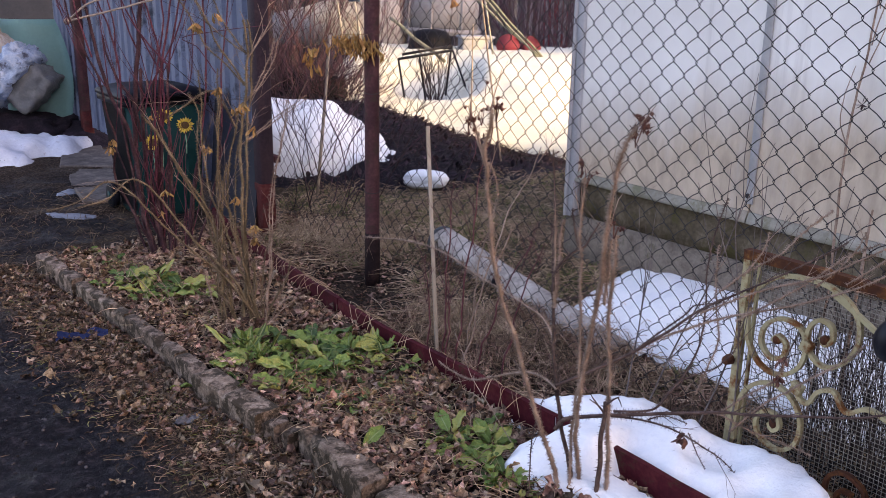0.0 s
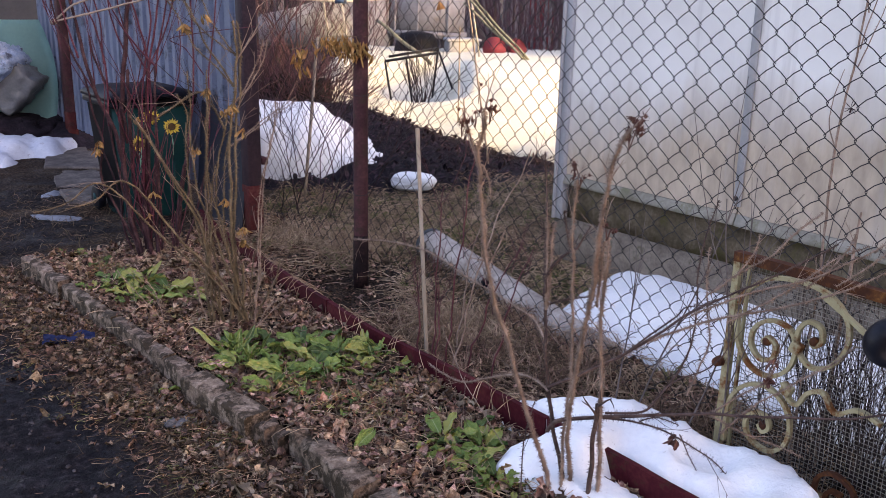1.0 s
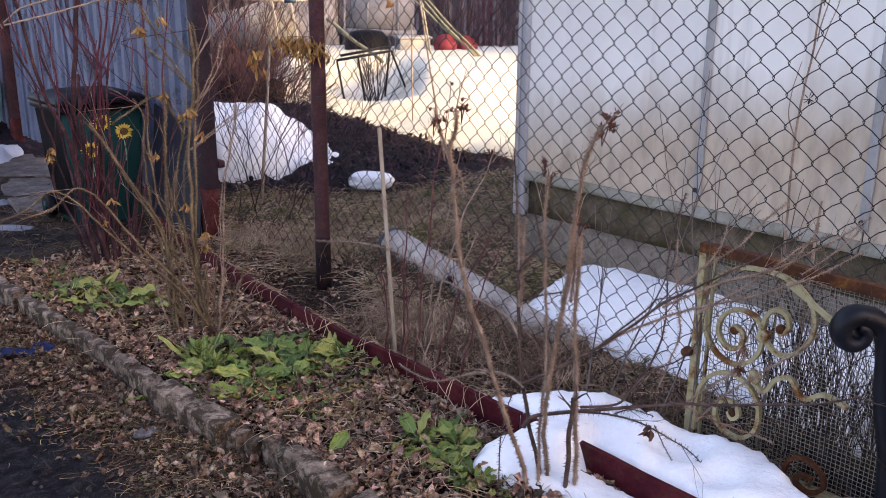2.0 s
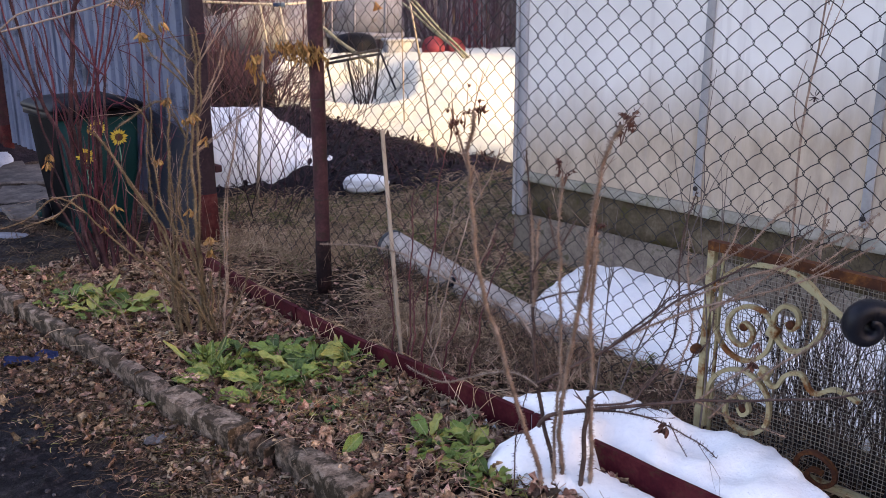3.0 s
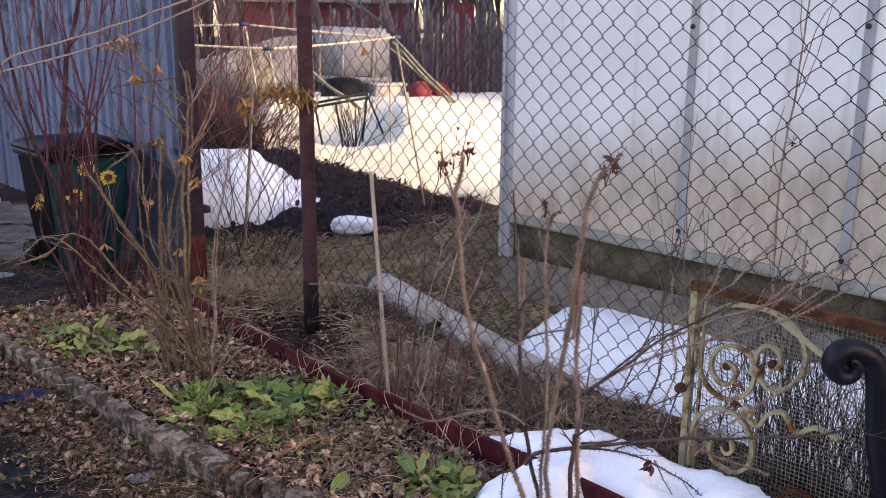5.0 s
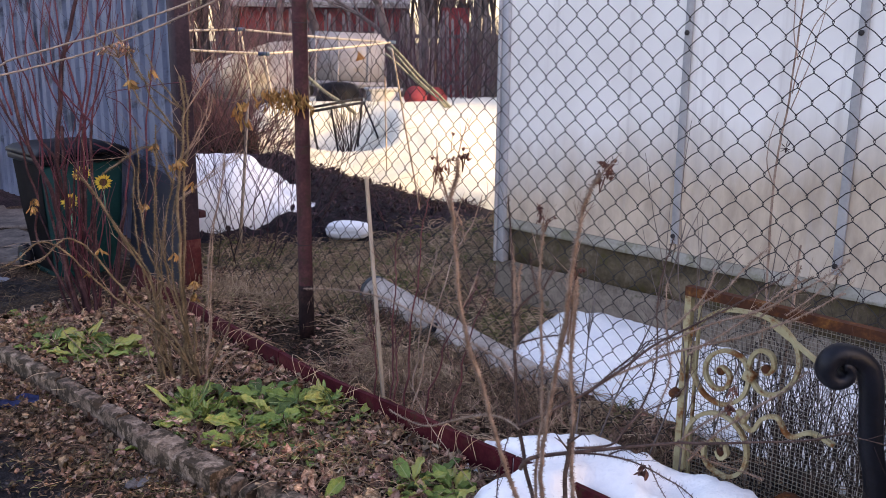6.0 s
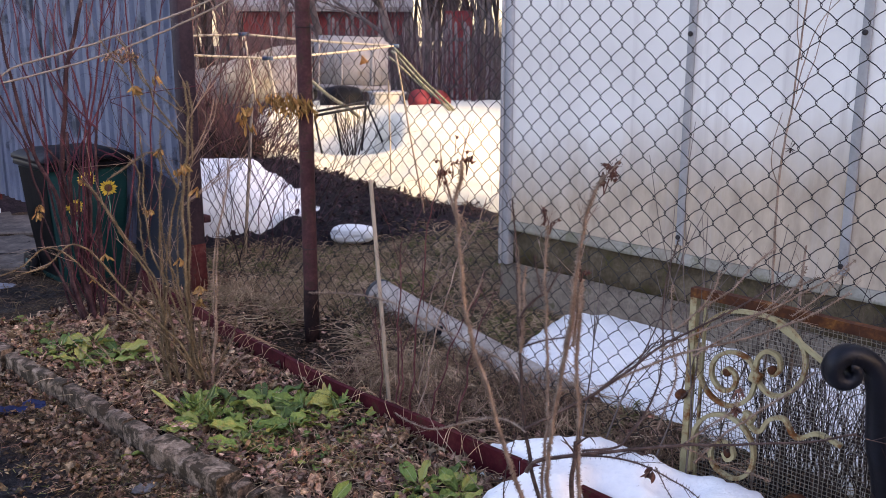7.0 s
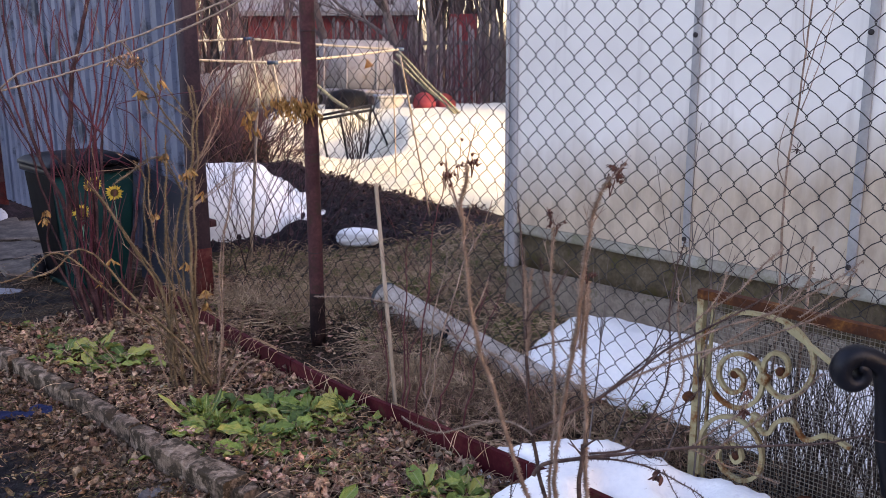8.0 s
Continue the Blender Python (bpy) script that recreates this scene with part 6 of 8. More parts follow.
def near_rose():
    """The bristly rose in front of the scroll panel."""
    rng = random.Random(11)
    ob = thing("rose_bush", (0, 0, 0), "leafless bristly rose bush with dried hips", "rose bush", "roses of the bed")
    cane = canes_of(ob, rng, 0.0085, 0.006, 4.5)
    cane(BARK_TAN, 0.0054, 0.0030, 3000, (0.397, 2.460, 0.094), (0.344, 2.433, 0.252), (0.296, 2.404, 0.420), (0.260, 2.381, 0.545), (0.222, 2.357, 0.665), (0.193, 2.335, 0.780), (0.177, 2.309, 0.905), (0.172, 2.287, 1.010), (0.165, 2.274, 1.068), (0.175, 2.262, 1.122), (0.175, 2.250, 1.173))
    cane(BARK_TAN, 0.0028, 0.0018, 900, (0.165, 2.280, 1.056), (0.146, 2.271, 1.107), (0.132, 2.264, 1.149), (0.130, 2.260, 1.176))
    cane(BARK_TAN, 0.0016, 0.001, 1500, (0.173, 2.300, 1.036), (0.184, 2.293, 1.020), (0.194, 2.281, 0.990), (0.199, 2.270, 0.960))
    cane(BARK_TAN, 0.0052, 0.0024, 3000, (0.460, 2.460, 0.092), (0.439, 2.412, 0.261), (0.436, 2.370, 0.400), (0.442, 2.333, 0.514), (0.448, 2.290, 0.641), (0.451, 2.248, 0.761), (0.450, 2.211, 0.858), (0.452, 2.181, 0.936), (0.456, 2.150, 1.011), (0.461, 2.119, 1.082), (0.467, 2.100, 1.124), (0.482, 2.080, 1.162))
    cane(BARK_TAN, 0.0026, 0.0016, 2600, (0.451, 2.300, 0.668), (0.457, 2.265, 0.770), (0.456, 2.230, 0.867), (0.455, 2.220, 0.895))
    cane(BARK_TAN, 0.0026, 0.0016, 2600, (0.474, 2.300, 0.683), (0.471, 2.265, 0.770), (0.468, 2.230, 0.853), (0.467, 2.220, 0.875))
    cane(BARK_TAN, 0.005, 0.0026, 3000, (0.533, 2.420, 0.114), (0.521, 2.392, 0.304), (0.508, 2.364, 0.484), (0.499, 2.350, 0.570), (0.492, 2.331, 0.687), (0.492, 2.314, 0.784), (0.490, 2.300, 0.862))
    cane(ROSE_BARK, 0.0075, 0.006, 700, (0.507, 2.420, 0.115), (0.506, 2.397, 0.267), (0.505, 2.380, 0.378))
    cane(ROSE_BARK, 0.007, 0.0016, 700, (0.442, 2.470, 0.087), (0.421, 2.473, 0.176), (0.400, 2.477, 0.272), (0.382, 2.481, 0.384), (0.371, 2.485, 0.502), (0.362, 2.489, 0.601), (0.360, 2.491, 0.666), (0.370, 2.493, 0.714), (0.400, 2.495, 0.754), (0.439, 2.497, 0.777), (0.461, 2.499, 0.817), (0.477, 2.500, 0.844))
    cane(ROSE_BARK, 0.0042, 0.0014, 900, (0.359, 2.480, 0.653), (0.359, 2.514, 0.757), (0.358, 2.544, 0.846), (0.356, 2.568, 0.921), (0.356, 2.600, 1.019))
    cane(BARK_TAN, 0.003, 0.0018, 2600, (0.365, 2.480, 0.621), (0.363, 2.498, 0.729), (0.361, 2.512, 0.806), (0.357, 2.520, 0.855))
    cane(BARK_TAN, 0.0026, 0.0016, 2400, (0.367, 2.480, 0.604), (0.373, 2.498, 0.713), (0.375, 2.511, 0.790), (0.378, 2.520, 0.844))
    cane(ROSE_BARK, 0.0018, 0.0012, 1800, (0.424, 2.500, 0.773), (0.414, 2.507, 0.807), (0.406, 2.516, 0.853), (0.405, 2.520, 0.876))
    cane(BARK_TAN, 0.004, 0.0018, 2200, (0.432, 2.450, 0.135), (0.433, 2.445, 0.296), (0.440, 2.441, 0.418), (0.437, 2.436, 0.554), (0.426, 2.431, 0.685), (0.417, 2.426, 0.813), (0.417, 2.423, 0.906), (0.421, 2.420, 0.980))
    cane(ROSE_BARK, 0.0066, 0.0022, 800, (0.385, 2.460, 0.251), (0.399, 2.452, 0.279), (0.424, 2.443, 0.297), (0.506, 2.418, 0.320), (0.594, 2.390, 0.341), (0.693, 2.358, 0.365), (0.790, 2.326, 0.386), (0.871, 2.298, 0.395), (1.002, 2.252, 0.418), (1.102, 2.215, 0.439), (1.190, 2.180, 0.475))
    cane(ROSE_BARK, 0.003, 0.0012, 900, (0.511, 2.440, 0.310), (0.596, 2.396, 0.325), (0.665, 2.358, 0.325), (0.719, 2.326, 0.311), (0.784, 2.284, 0.285), (0.828, 2.250, 0.254))
    cane(ROSE_BARK, 0.002, 0.001, 700, (0.626, 2.400, 0.322), (0.668, 2.374, 0.348), (0.720, 2.340, 0.344))
    cane(ROSE_BARK, 0.0018, 0.0009, 500, (0.729, 2.360, 0.307), (0.750, 2.341, 0.267), (0.773, 2.320, 0.222))
    cane(ROSE_BARK, 0.0048, 0.0016, 1000, (0.381, 2.470, 0.380), (0.465, 2.471, 0.418), (0.582, 2.473, 0.484), (0.682, 2.474, 0.553), (0.758, 2.475, 0.615), (0.850, 2.476, 0.663), (0.958, 2.478, 0.715), (1.064, 2.479, 0.775), (1.123, 2.480, 0.813))
    cane(BARK_TAN, 0.003, 0.0014, 1500, (0.584, 2.480, 0.481), (0.668, 2.477, 0.532), (0.761, 2.475, 0.572), (0.854, 2.472, 0.602), (0.963, 2.469, 0.627), (1.070, 2.467, 0.660), (1.176, 2.464, 0.701), (1.294, 2.460, 0.766))
    cane(ROSE_BARK, 0.0024, 0.0012, 900, (0.604, 2.470, 0.502), (0.686, 2.489, 0.564), (0.727, 2.499, 0.594), (0.751, 2.505, 0.616), (0.836, 2.520, 0.622))
    cane(ROSE_BARK, 0.0036, 0.0014, 900, (0.548, 2.460, 0.313), (0.648, 2.473, 0.314), (0.697, 2.482, 0.358), (0.760, 2.498, 0.454), (0.784, 2.514, 0.571), (0.777, 2.531, 0.699), (0.801, 2.548, 0.818), (0.824, 2.560, 0.905))
    cane(BARK_TAN, 0.0022, 0.0012, 1500, (0.776, 2.500, 0.352), (0.806, 2.508, 0.435), (0.823, 2.516, 0.518), (0.816, 2.523, 0.601), (0.803, 2.531, 0.683), (0.811, 2.540, 0.779))
    cane(ROSE_BARK, 0.002, 0.001, 900, (0.672, 2.400, 0.396), (0.720, 2.413, 0.440), (0.802, 2.429, 0.469), (0.853, 2.445, 0.529), (0.865, 2.460, 0.606))
    cane(ROSE_BARK, 0.0026, 0.0012, 1200, (0.364, 2.490, 0.614), (0.420, 2.494, 0.632), (0.502, 2.500, 0.642))
    cane(BARK_TAN, 0.002, 0.001, 1600, (0.789, 2.440, 0.679), (0.857, 2.445, 0.729), (0.940, 2.450, 0.787), (0.992, 2.455, 0.841), (1.061, 2.460, 0.903))
    cane(BARK_TAN, 0.002, 0.001, 1600, (0.846, 2.440, 0.597), (0.953, 2.452, 0.658), (1.046, 2.463, 0.719), (1.124, 2.472, 0.777), (1.203, 2.480, 0.810))
    cane(BARK_TAN, 0.0024, 0.0011, 1600, (0.747, 2.440, 0.615), (0.901, 2.446, 0.683), (1.056, 2.451, 0.725), (1.193, 2.456, 0.797), (1.298, 2.460, 0.862))
    cane(BARK_TAN, 0.0022, 0.0012, 1600, (0.835, 2.360, 0.315), (0.930, 2.372, 0.400), (1.039, 2.384, 0.465), (1.124, 2.393, 0.516), (1.181, 2.400, 0.559))
    cane(BARK_TAN, 0.002, 0.001, 1600, (0.802, 2.380, 0.356), (0.891, 2.397, 0.411), (0.955, 2.409, 0.450), (0.989, 2.420, 0.507))
    cane(BARK_TAN, 0.002, 0.001, 1200, (0.803, 2.360, 0.366), (0.905, 2.368, 0.310), (1.007, 2.375, 0.270), (1.068, 2.380, 0.241))
    cane(BARK_TAN, 0.0018, 0.0009, 1200, (0.856, 2.440, 0.727), (0.898, 2.463, 0.784), (0.916, 2.480, 0.835))
    cane(BARK_TAN, 0.0018, 0.0009, 1400, (1.043, 2.450, 0.698), (1.122, 2.466, 0.766), (1.168, 2.480, 0.842))
    cane(BARK_TAN, 0.0018, 0.0009, 1400, (1.121, 2.450, 0.706), (1.217, 2.466, 0.765), (1.293, 2.480, 0.833))
    cane(BARK_TAN, 0.0027, 0.0018, 1000, (0.380, 2.460, 0.373), (0.363, 2.531, 0.365), (0.340, 2.603, 0.351), (0.301, 2.701, 0.314), (0.244, 2.832, 0.243), (0.162, 2.996, 0.149), (0.108, 3.095, 0.116), (0.046, 3.209, 0.099), (0.005, 3.300, 0.105))
    cane(BARK_TAN, 0.0023, 0.0012, 900, (0.374, 2.500, 0.496), (0.349, 2.640, 0.511), (0.290, 2.795, 0.507), (0.213, 2.959, 0.501), (0.145, 3.090, 0.500), (0.061, 3.243, 0.510), (-0.031, 3.384, 0.508), (-0.166, 3.561, 0.481), (-0.327, 3.750, 0.433))
    cane(BARK_TAN, 0.0014, 0.0012, 0, (0.088, 3.000, 0.314), (0.137, 2.897, 0.223), (0.206, 2.794, 0.150), (0.285, 2.668, 0.073), (0.322, 2.600, 0.033))
    cane(ROSE_BARK, 0.002, 0.0012, 500, (0.317, 2.440, 0.125), (0.323, 2.449, 0.235), (0.338, 2.455, 0.310), (0.356, 2.460, 0.373))
    # dried hips at the tips
    for x, y, z, n, size in ((0.494, 2.07, 1.178, 11, 0.008), (0.482, 2.085, 1.145, 6, 0.007), (0.132, 2.25, 1.168, 3, 0.007), (0.188, 2.25, 1.168, 6, 0.008), (0.124, 2.25, 1.138, 4, 0.007),
                             (0.155, 2.25, 1.160, 4, 0.007), (0.160, 2.25, 1.215, 1, 0.007), (0.412, 2.42, 1.008, 6, 0.007), (0.426, 2.42, 0.985, 4, 0.006), (0.485, 2.30, 0.882, 5, 0.007)):
        p = Vector((x, y, z))
        for _ in range(n):
            q = p + Vector((rng.gauss(0, 0.009), rng.gauss(0, 0.008), rng.gauss(0, 0.012)))
            net = Net()
            net.rod([p - Vector((0, 0, 0.03)), p.lerp(q, 0.5) + Vector((0, 0, 0.005)), q], [0.0012, 0.0010, 0.0010], 4)
            for k in range(5):
                d = Vector((math.cos(k * 1.26), math.sin(k * 1.26), rng.uniform(-0.2, 0.9)))
                net.leaf(q, d, Vector((0, 0, 1)), size * rng.uniform(1.0, 2.2), size * 0.5, rng.uniform(-0.9, 0.9), 0.2, rng, 0.2)
            net.rod([q - Vector((0, 0, size * 0.6)), q - Vector((0, 0, size * 0.3)), q + Vector((0, 0, size * 0.2)), q + Vector((0, 0, size * 0.4))], [size * 0.2, size * 0.5, size * 0.5, size * 0.25], 7)
            net.part("hip", HIP, ob, "shrivelled red-brown rose hip")
    for x, y, z, n, size in ((0.708, 2.34, 0.31, 12, 0.035), (0.961, 2.38, 0.52, 8, 0.028), (0.95, 2.39, 0.46, 9, 0.030)):
        net = Net()
        dry_tuft(net, Vector((x, y, z)), rng, n, size)
        net.part("dried_leaf", HIP, ob, "hanging red-brown dried leaf")
    return ob


near_rose()


def tall_rose():
    """Tall thin stems against the pale wall, and their twigs."""
    rng = random.Random(12)
    ob = thing("thin_rose", (1.2, 2.74, 0), "tall thin leafless stem before the fence", "shrub")
    o = Vector((1.2, 2.74, 0))
    for pts, r0, r1 in (([(1.17, 2.72, -0.02), (1.2, 2.75, 0.62), (1.21, 2.8, 1.02), (1.23, 2.8, 1.24), (1.25, 2.8, 1.58), (1.27, 2.8, 1.8)], 0.0045, 0.002),
                        ([(1.21, 2.8, 1.02), (1.19, 2.82, 1.1), (1.22, 2.84, 1.24)], 0.002, 0.001), ([(1.25, 2.8, 1.4), (1.24, 2.83, 1.5), (1.25, 2.85, 1.7)], 0.002, 0.001),
                        ([(1.24, 2.8, 1.3), (1.30, 2.82, 1.5), (1.42, 2.84, 1.62)], 0.002, 0.0009), ([(1.24, 2.8, 1.25), (1.29, 2.8, 1.4), (1.34, 2.82, 1.6)], 0.0018, 0.0009),
                        ([(1.27, 2.74, 0.0), (1.28, 2.74, 0.6), (1.29, 2.74, 0.84)], 0.008, 0.003)):
        net = Net()
        thorny(net, [Vector(p) - o for p in pts], r0, r1, rng, 90, 0.005, 6)
        net.part("stem", BARK_TAN, ob)
    net = Net()
    for k in range(10):
        net.leaf(Vector((1.245, 2.81, 1.135)) - o, any_way(rng), Vector((0, 0, 1)), 0.028, 0.006, 0.5)
    net.part("bud", BARK_DARK, ob, "dark dried seed head")
    # thin twigs rising between the rose and the fence
    for k, (x, y, h) in enumerate(((0.72, 2.98, 0.95), (0.86, 2.84, 0.75), (0.95, 2.72, 0.9), (0.66, 3.0, 0.6), (1.05, 2.8, 0.72))):
        net = Net()
        branch(net, Vector((x, y, -0.02)) - o, Vector((rng.uniform(-0.15, 0.25), rng.uniform(-0.1, 0.1), 1)), h, 0.0038, 1, rng, 0.4, 5, 0.3, 5, 0.10)
        net.part("stem", BARK_GREY, ob)


tall_rose()


CANE_RED = surface("red_brown_cane", [(0.06, 0.018, 0.02), (0.11, 0.034, 0.036), (0.17, 0.075, 0.07)], 14, 90, 0.7, bump=0.3, bump_dist=0.002)


def red_canes():
    """Thin red canes that rise by the wooden stake."""
    rng = random.Random(13)
    for k, (x, y, lean, h) in enumerate(((0.08, 3.42, 0.12, 1.05), (0.03, 3.40, 0.03, 0.8), (0.10, 3.36, 0.28, 0.95), (0.16, 3.46, 0.2, 0.55), (-0.02, 3.47, -0.03, 0.5), (0.12, 3.6, 0.1, 0.7), (0.25, 3.3, 0.15, 0.6), (0.05, 3.37, 0.0, 0.45))):
        ob = thing("raspberry_cane", (x, y, gh(x, y) - 0.02), "thin red-brown leafless cane by the bed edging", "cane", "red canes of the bed")
        net = Net()
        thorny(net, [(0, 0, 0), (lean * 0.25, 0.02, h * 0.4), (lean * 0.6, 0.03, h * 0.75), (lean, 0.05, h)], 0.0042, 0.0016, rng, 200, 0.005, 6, 0.014)
        for _ in range(4):
            u = rng.uniform(0.4, 0.95)
            branch(net, Vector((lean * u, 0.03, h * u)), Vector((rng.uniform(-0.8, 0.8), rng.uniform(-0.3, 0.3), 1)), rng.uniform(0.1, 0.25), 0.0018, 1, rng, 0.5, 2, 0.2, 3)
        net.part("cane", CANE_RED if k % 3 < 2 else BARK_TAN, ob)


red_canes()


FERN_GOLD = surface("golden_fern", [(0.17, 0.085, 0.03), (0.31, 0.165, 0.055), (0.43, 0.26, 0.10)], 30, 120, 0.85, bump=0.3, island=0.3)


def middle_rose():
    """The olive stemmed rose of the bed."""
    rng = random.Random(21)
    ob = thing("rose_bush", (-0.85, 3.70, 0.03), "leafless thorny rose bush with olive stems and few golden leaves", "rose bush", "roses of the bed")
    cane = canes_of(ob, rng, 0.009, 0.008, 3.5, (0.06, 0.22), BARK_TAN, 0.15, True, 0.95)
    cane(BARK_OLIVE, 0.0088, 0.004, 1300, (0.017, 0.000, 0.035), (0.036, 0.013, 0.242), (0.026, 0.025, 0.433), (0.030, 0.037, 0.620), (0.030, 0.047, 0.780), (0.042, 0.055, 0.894), (0.061, 0.064, 1.028), (0.068, 0.074, 1.182), (0.056, 0.080, 1.270))
    cane(BARK_OLIVE, 0.006, 0.0026, 1300, (-0.053, 0.000, 0.036), (-0.054, -0.033, 0.258), (-0.064, -0.060, 0.433), (-0.097, -0.077, 0.531), (-0.167, -0.104, 0.674), (-0.224, -0.130, 0.812), (-0.280, -0.150, 0.902))
    cane(BARK_OLIVE, 0.0058, 0.002, 800, (0.078, 0.000, 0.035), (0.009, -0.041, 0.211), (-0.087, -0.080, 0.345), (-0.178, -0.119, 0.473), (-0.245, -0.154, 0.596), (-0.297, -0.175, 0.657), (-0.353, -0.192, 0.672), (-0.429, -0.220, 0.602), (-0.529, -0.250, 0.573))
    cane(BARK_OLIVE, 0.005, 0.002, 1200, (-0.020, 0.000, 0.036), (-0.031, 0.004, 0.245), (-0.057, 0.008, 0.438), (-0.057, 0.012, 0.625), (-0.054, 0.015, 0.786), (-0.037, 0.018, 0.921), (-0.064, 0.020, 0.997))
    cane(BARK_OLIVE, 0.0044, 0.002, 1200, (-0.067, 0.000, 0.036), (-0.078, -0.012, 0.251), (-0.053, -0.023, 0.446), (-0.056, -0.032, 0.589), (-0.036, -0.040, 0.728))
    cane(BARK_OLIVE, 0.005, 0.0018, 1100, (0.087, 0.000, 0.027), (0.047, -0.013, 0.177), (0.001, -0.027, 0.328), (-0.032, -0.041, 0.474), (-0.077, -0.053, 0.594), (-0.088, -0.068, 0.756), (-0.085, -0.083, 0.913), (-0.079, -0.100, 1.088))
    cane(BARK_OLIVE, 0.0046, 0.002, 1200, (0.050, 0.000, 0.027), (0.033, 0.013, 0.242), (-0.016, 0.026, 0.432), (-0.032, 0.035, 0.573), (-0.013, 0.046, 0.734), (0.015, 0.054, 0.848), (0.034, 0.060, 0.943))
    cane(BARK_TAN, 0.0034, 0.0014, 900, (0.111, 0.000, 0.034), (0.134, 0.032, 0.234), (0.142, 0.063, 0.421), (0.151, 0.093, 0.607), (0.179, 0.120, 0.767), (0.199, 0.150, 0.950))
    cane(BARK_OLIVE, 0.0034, 0.0016, 900, (0.101, 0.000, 0.022), (0.154, 0.020, 0.134), (0.207, 0.038, 0.232), (0.227, 0.050, 0.302))
    cane(BARK_TAN, 0.0032, 0.0016, 900, (0.124, 0.000, 0.022), (0.178, 0.013, 0.112), (0.230, 0.020, 0.143))
    cane(BARK_OLIVE, 0.0036, 0.0014, 900, (0.096, 0.000, 0.027), (0.093, 0.051, 0.229), (0.112, 0.076, 0.325), (0.154, 0.100, 0.411))
    cane(BARK_OLIVE, 0.0038, 0.0016, 900, (-0.011, 0.000, 0.028), (-0.054, -0.031, 0.160), (-0.089, -0.057, 0.266), (-0.094, -0.080, 0.368))
    cane(BARK_OLIVE, 0.0046, 0.0034, 900, (0.064, 0.000, 0.027), (0.078, -0.011, 0.176), (0.073, -0.020, 0.301))
    cane(BARK_TAN, 0.003, 0.0014, 700, (-0.085, 0.000, 0.037), (-0.118, 0.000, 0.174), (-0.145, 0.000, 0.284))
    cane(BARK_OLIVE, 0.004, 0.0016, 1000, (0.052, 0.080, 1.015), (0.006, 0.058, 1.095), (-0.035, 0.038, 1.163), (-0.068, 0.009, 1.272), (-0.113, -0.020, 1.373), (-0.149, -0.040, 1.439))
    cane(BARK_OLIVE, 0.0028, 0.0013, 1000, (0.062, 0.080, 1.138), (0.027, 0.089, 1.181), (-0.023, 0.101, 1.247), (-0.065, 0.116, 1.329), (-0.078, 0.120, 1.355))
    cane(BARK_TAN, 0.0026, 0.0011, 900, (0.038, 0.080, 0.931), (0.103, 0.113, 1.034), (0.136, 0.135, 1.111), (0.159, 0.160, 1.200))
    cane(BARK_TAN, 0.0024, 0.001, 900, (0.025, 0.080, 0.775), (0.103, 0.118, 0.838), (0.168, 0.150, 0.892), (0.280, 0.200, 0.967))
    cane(BARK_OLIVE, 0.0022, 0.001, 900, (0.018, 0.040, 0.850), (-0.029, 0.028, 0.954), (-0.068, 0.022, 0.999), (-0.168, 0.010, 0.945), (-0.246, 0.000, 0.890))
    cane(BARK_TAN, 0.0022, 0.0014, 200, (-0.243, -0.080, 0.045), (-0.322, -0.089, 0.159), (-0.419, -0.100, 0.283))
    leaves = Net()
    for x, z, n in ((-0.11, 1.25, 9), (-0.03, 1.29, 4), (-0.03, 1.01, 9), (0.06, 0.95, 11), (0.03, 0.93, 6), (-0.09, 0.78, 9), (0.09, 0.45, 10), (0.09, 0.40, 8), (-0.27, 0.59, 4), (0.02, 0.57, 6), (0.10, 0.86, 3)):
        dry_tuft(leaves, Vector((x, -0.02, z)), rng, int(n * 1.7), 0.034)
    tagged(leaves.part("dry_foliage", GOLD_LEAF, ob, "few golden-brown dried leaves"), kind="stuff")
    umbel = Net()
    for k in range(26):
        a = k * 2.4
        r = 0.07 * math.sqrt((k + 1) / 26)
        q = Vector((-0.14 + r * math.cos(a), -0.04 + 0.5 * r * math.sin(a), 1.40 - 0.03 * r / 0.07 + 0.01 * math.sin(k)))
        umbel.rod([Vector((-0.14, -0.04, 1.34)), q], [0.0012, 0.0010], 4)
        dry_tuft(umbel, q, rng, 2, 0.022)
    tagged(umbel.part("seed_head", BROWN_LEAF, ob, "brown dried seed head"), kind="stuff")


def caught_fern():
    """Golden dead leaves hooked on the fence beside the post."""
    rng = random.Random(22)
    ob2 = thing("fern_frond", (-0.43, 4.66, 1.12), "golden dried fern-like leaves caught on the post", "dry plant")
    net = Net()
    for x, z, n, drop in ((-0.25, 0.03, 26, 0.10), (-0.18, 0.07, 9, 0.06), (-0.10, 0.10, 44, 0.07), (-0.02, 0.09, 60, 0.09), (0.05, 0.07, 30, 0.07)):
        for _ in range(n):
            p = Vector((x + rng.gauss(0, 0.022), -0.07 + rng.gauss(0, 0.015), z - drop * rng.random()))
            net.leaf(p, Vector((rng.gauss(0, 0.45), rng.gauss(0, 0.3), -1)), any_way(rng), rng.uniform(0.03, 0.07), rng.uniform(0.008, 0.018), rng.uniform(-0.6, 0.6), 0.3, rng, 0.12)
    tagged(net.part("dry_foliage", FERN_GOLD, ob2), kind="stuff")
    net = Net()
    net.rod([Vector((-0.3, -0.04, 0.02)), Vector((-0.1, -0.05, 0.09)), Vector((0.1, -0.04, 0.09)), Vector((0.02, 0.0, -0.02))], [0.002] * 4, 4)
    net.part("stalk", BARK_OLIVE, ob2)


middle_rose()
caught_fern()


